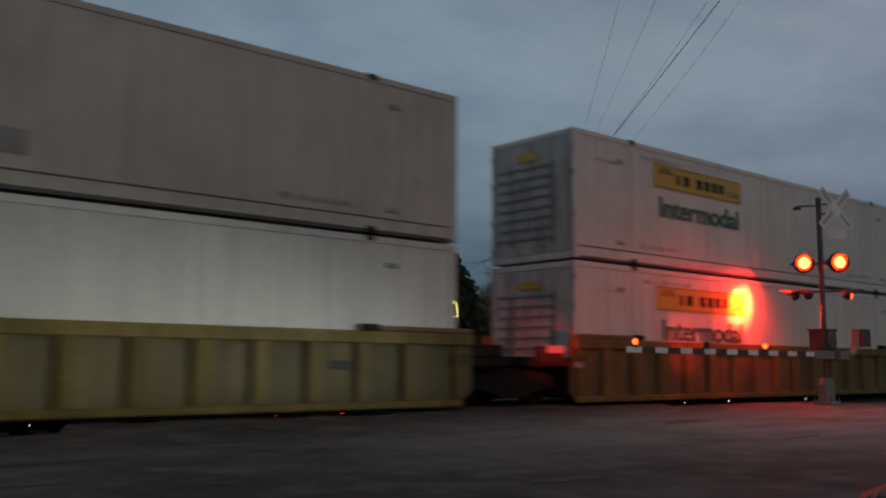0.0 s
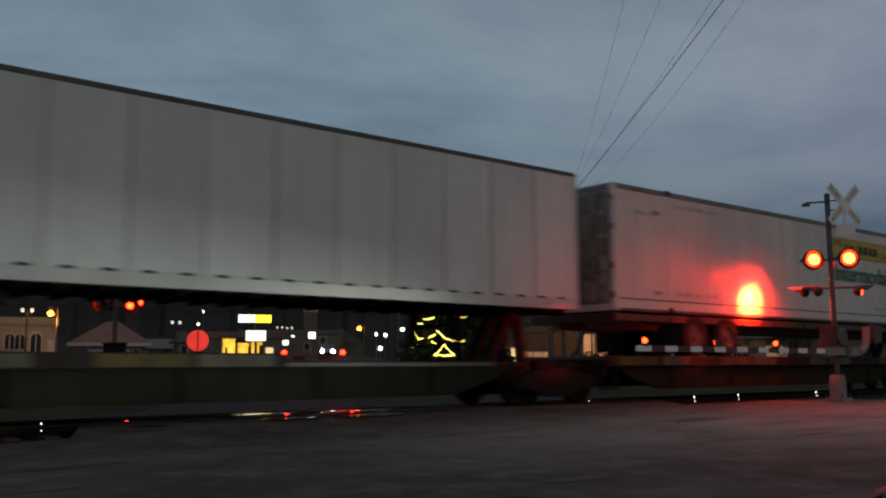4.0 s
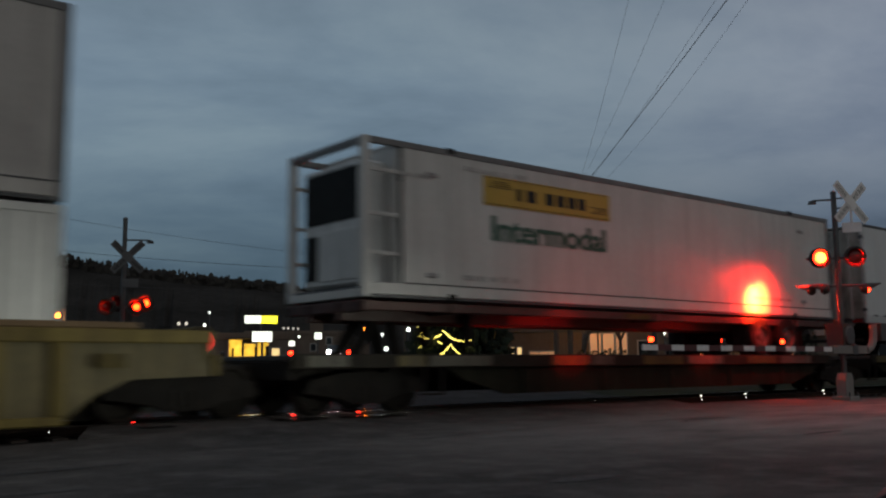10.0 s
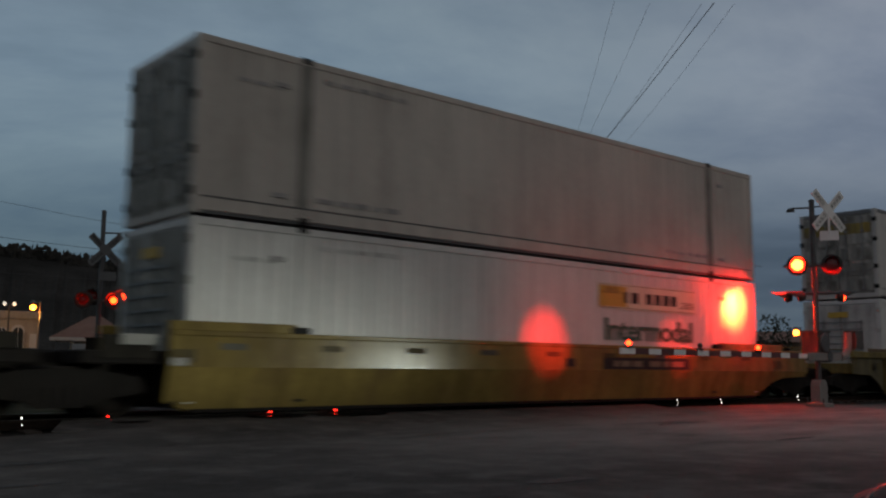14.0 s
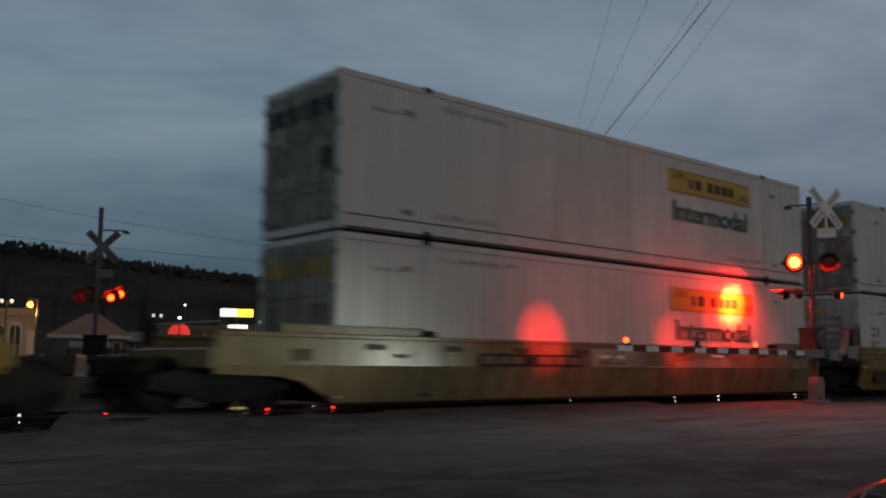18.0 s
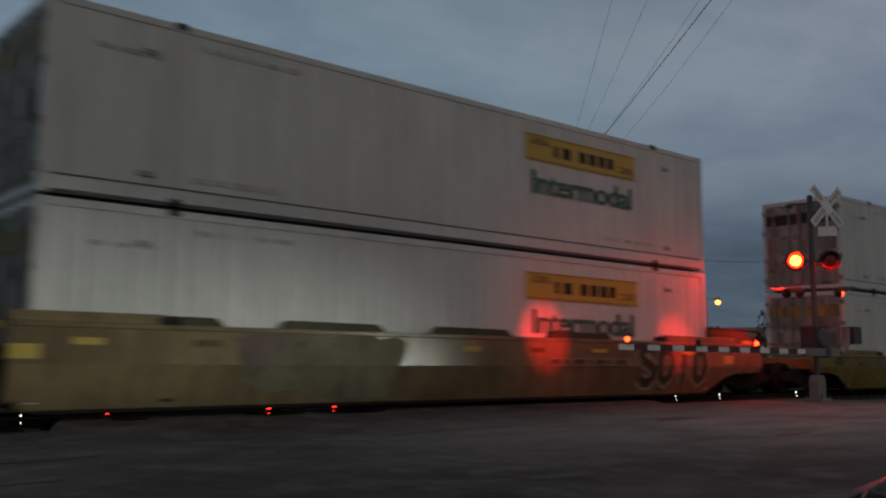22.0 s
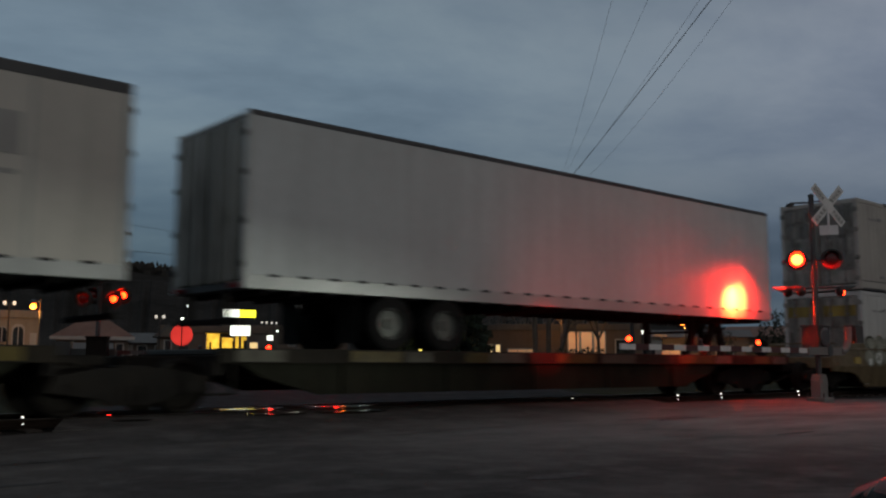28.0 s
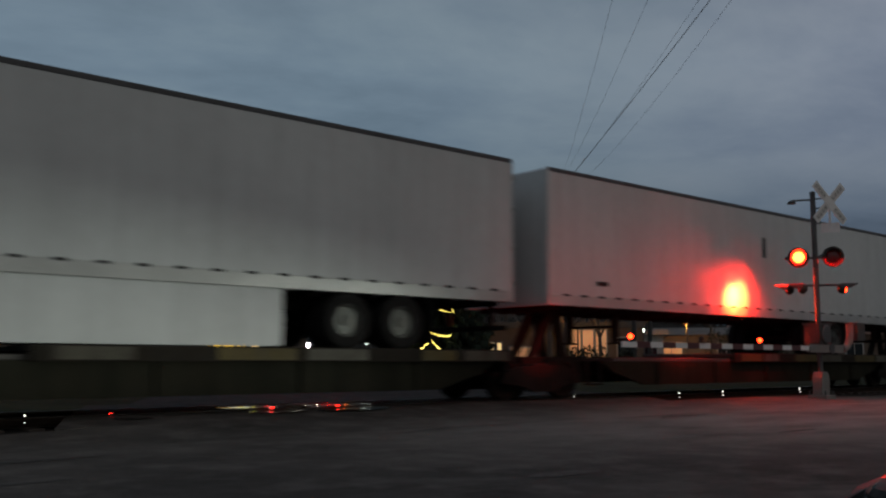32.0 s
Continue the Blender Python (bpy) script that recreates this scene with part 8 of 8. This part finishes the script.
def lit_sign(label, az, r, el0, el1, w, material, name="street_sign", split=None, posts=1, back=M_SIGNBLACK):
    t = thing(name, label, "sign", "signs across the track")
    t.matrix_world = frame_at(az, r)
    z0, z1 = 1.02 + r * math.tan(radians(el0)), 1.02 + r * math.tan(radians(el1))
    part("case", Mesh().cbox(-w / 2 - 0.05, w / 2 + 0.05, 0, 0.25, z0 - 0.05, z1 + 0.05, 0.02), back, t)
    if split:
        part("face", Mesh().box(-w / 2, w * split - w / 2, -0.015, 0.0, z0, z1), material[0], t)
        part("face", Mesh().box(w * split - w / 2, w / 2, -0.015, 0.0, z0, z1 - 0.06 * (z1 - z0)), material[1], t)
    else:
        part("face", Mesh().box(-w / 2, w / 2, -0.015, 0.0, z0, z1), material, t)
    for k in range(posts):
        x = 0 if posts == 1 else (-w * 0.35 if k == 0 else w * 0.35)
        part("post", Mesh().tube((x, 0.12, 0), (x, 0.12, z0), 0.09, n=10), M_MAST, t)
    return t, z0, z1


lit_sign("lit white and yellow petrol station sign", 28.62, 92, 2.72, 3.18, 3.1, (G_WHITESIGN, G_YELLOWSIGN), split=0.5)
lit_sign("lit white menu board by the petrol station", 28.7, 66, 1.62, 2.22, 1.35, G_WHITESIGN)
lit_sign("small lit white sign", 32.05, 100, 1.75, 2.15, 0.75, G_WHITESIGN)
lit_sign("small lit white sign", 30.45, 105, 1.35, 1.65, 0.7, G_WHITESIGN)
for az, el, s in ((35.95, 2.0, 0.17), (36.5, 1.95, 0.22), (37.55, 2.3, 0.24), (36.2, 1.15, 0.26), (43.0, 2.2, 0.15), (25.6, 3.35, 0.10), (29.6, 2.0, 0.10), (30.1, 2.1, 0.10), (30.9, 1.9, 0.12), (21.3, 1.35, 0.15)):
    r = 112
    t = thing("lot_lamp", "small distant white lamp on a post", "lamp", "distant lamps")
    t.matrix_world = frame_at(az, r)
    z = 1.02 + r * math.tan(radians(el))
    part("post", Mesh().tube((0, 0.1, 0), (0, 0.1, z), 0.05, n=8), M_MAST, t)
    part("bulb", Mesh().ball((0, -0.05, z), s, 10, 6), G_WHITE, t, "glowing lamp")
# lit red disc on a post, and a smaller one further on
for az, r, el, rad in ((25.32, 64, 1.62, 0.70), (33.88, 178, 1.6, 0.56)):
    t = thing("round_sign", "glowing red round sign on a post", "sign", "red round signs")
    t.matrix_world = frame_at(az, r)
    z = 1.02 + r * math.tan(radians(el))
    part("disc", Mesh().lathe((0, 0.06, z), (0, -1, 0), [(0, rad * 0.9), (0.02, rad), (0.10, rad), (0.14, rad * 0.93), (0.15, 0)], 28), G_BALL, t, "glowing red face")
    part("post", Mesh().tube((0, -0.14, 0), (0, -0.14, z + rad + 0.35), 0.035, n=8), M_SIGNBLACK, t)
    part("lamp", Mesh().ball((0, -0.14, z + rad + 0.38), 0.09, 8, 6), G_WHITE, t)
# big pylon sign, turned far round, with plain bars in place of its name
PR = 60.0
t = thing("pylon_sign", "tall pale pylon sign with a dark deep case on two posts", "sign", "signs across the track")
t.matrix_world = frame_at(52.42, PR) @ Matrix.Rotation(radians(69), 4, "Z")
z0, z1 = 1.02 + PR * math.tan(radians(4.02)), 1.02 + PR * math.tan(radians(6.14))
part("case", Mesh().cbox(0, 4.5, 0, 0.46, z0, z1, 0.03), M_SIGNBLACK, t)
part("face", Mesh().box(0.07, 4.43, -0.015, 0.0, z0 + 0.07, z1 - 0.07), M_FACEGREY, t, "pale unlit sign face")
for x, ww, hh in ((0.75, 0.36, 0.74), (1.20, 0.40, 0.62), (1.70, 0.46, 0.62), (2.26, 0.36, 0.62), (2.72, 0.42, 0.62), (3.24, 0.46, 0.62)):
    part("letter_bar", Mesh().box(x, x + ww, -0.03, -0.014, (z0 + z1) / 2 - 0.25, (z0 + z1) / 2 - 0.25 + hh), M_GREYINK, t)
for x in (0.75, 3.65):
    part("post", Mesh().tube((x, 0.23, 0), (x, 0.23, z0), 0.16, n=10), M_SIGNBLACK, t)
part("lower_board", Mesh().cbox(0.95, 3.5, 0.10, 0.36, z0 - 0.62, z0 - 0.12, 0.02), M_GREYINK, t)
part("lower_board", Mesh().cbox(0.95, 3.5, 0.10, 0.36, z0 - 1.35, z0 - 0.72, 0.02), M_FACEGREY, t)


def shrub(az, r, h, w, seed):
    p = at(az, r)
    t = thing("evergreen_shrub", "dark pointed evergreen shrub", "shrub", "evergreen shrubs")
    t.matrix_world = Matrix.Translation((p.x, p.y, -0.1))
    rnd = random.Random(seed)
    m = Mesh()
    for i in range(900):
        q = rnd.random() ** 0.7
        a = rnd.uniform(0, 6.2832)
        rr = w / 2 * math.sin(math.pi * min(1, 0.12 + 0.88 * q)) ** 0.6 * rnd.uniform(0.7, 1.05)
        c = Vector((rr * math.cos(a), rr * math.sin(a), h * (1 - q * 0.98)))
        u = Vector((rnd.uniform(-1, 1), rnd.uniform(-1, 1), rnd.uniform(0, 1.2))) * 0.16
        v = Vector((rnd.uniform(-1, 1), rnd.uniform(-1, 1), rnd.uniform(-0.4, 0.4))) * 0.1
        m.add([c - v, c + v, c + u], [(0, 1, 2)])
    part("leaves", m, M_BUSH, t)
    part("stem", Mesh().tube((0, 0, 0), (0, 0, h * 0.7), 0.07, 0.02, 6), M_BARK, t)


for i, (az, r, h, w) in enumerate(((60.32, 60, 4.35, 1.4), (60.98, 61, 4.25, 1.25), (57.5, 72, 3.6, 2.4), (48.0, 70, 1.5, 1.5), (48.6, 66, 2.05, 2.2), (49.35, 66, 2.0, 2.4), (50.05, 66, 2.1, 2.2), (52.0, 60, 1.9, 0.9), (49.6, 90, 1.2, 2.2), (53.3, 80, 1.2, 1.6))):
    shrub(az, r, h, w, i)

# sleepers, nearest stretch as pieces, the rest joined
sl = Mesh().cbox(-0.11, 0.11, -1.28, 1.28, -0.10, 0.005, 0.012).data("sleeper")
sl.materials.append(M_SLEEPER)
bed = bpy.data.objects["ballast"]
for i in range(110):
    x = -14 + i * 0.52
    if 5.0 < x < 18.6:
        continue
    o = new("sleeper", sl)
    o.parent = bed
    o.location = (x, TRACK_Y, 0)
rest = Mesh()
for i in range(1540):
    x = -400 + i * 0.52
    if not -14.3 < x < 43.3:
        rest.box(x - 0.11, x + 0.11, TRACK_Y - 1.28, TRACK_Y + 1.28, -0.10, 0.005)
tagged(part("sleeper_row", rest, M_SLEEPER, bed), kind="stuff")


# ---- what moves ----
def motions():
    steps = [0, 4, 8, 12, 16, 20, 24, 28, 32]
    for ob, s, z, turned in MOVING:
        walk(ob, [(t, pose(s + along(t), TRACK_Y, z, 0, 0, 180 if turned else 0)) for t in steps])
    # the flashers swap sides twice a second: each lamp turns its glowing or its dark face outwards, and the old one fades a moment after the new one lights
    for ob, c, yaw, k, slow in LENSES:
        rows = []
        for n in range(-1, 66):
            change = 0.5 * n + max(-0.06, 0.03 - 0.0032 * n)
            lights_up = (n % 2 == 0) == (k == 0)
            start = change if slow and not lights_up else change - 0.10
            for q in (0.0, 1 / 3, 2 / 3, 1.0):
                rows.append((start + 0.045 * q, yaw + 180 * (q + 1 if lights_up else q)))
        rows = [row for row in rows if 0.0 <= row[0] <= 32.0]
        rows = [(-0.1, rows[0][1])] + rows + [(32.1, rows[-1][1])]
        walk(ob, [(t, pose(*c, 0, 0, a)) for t, a in rows])


motions()
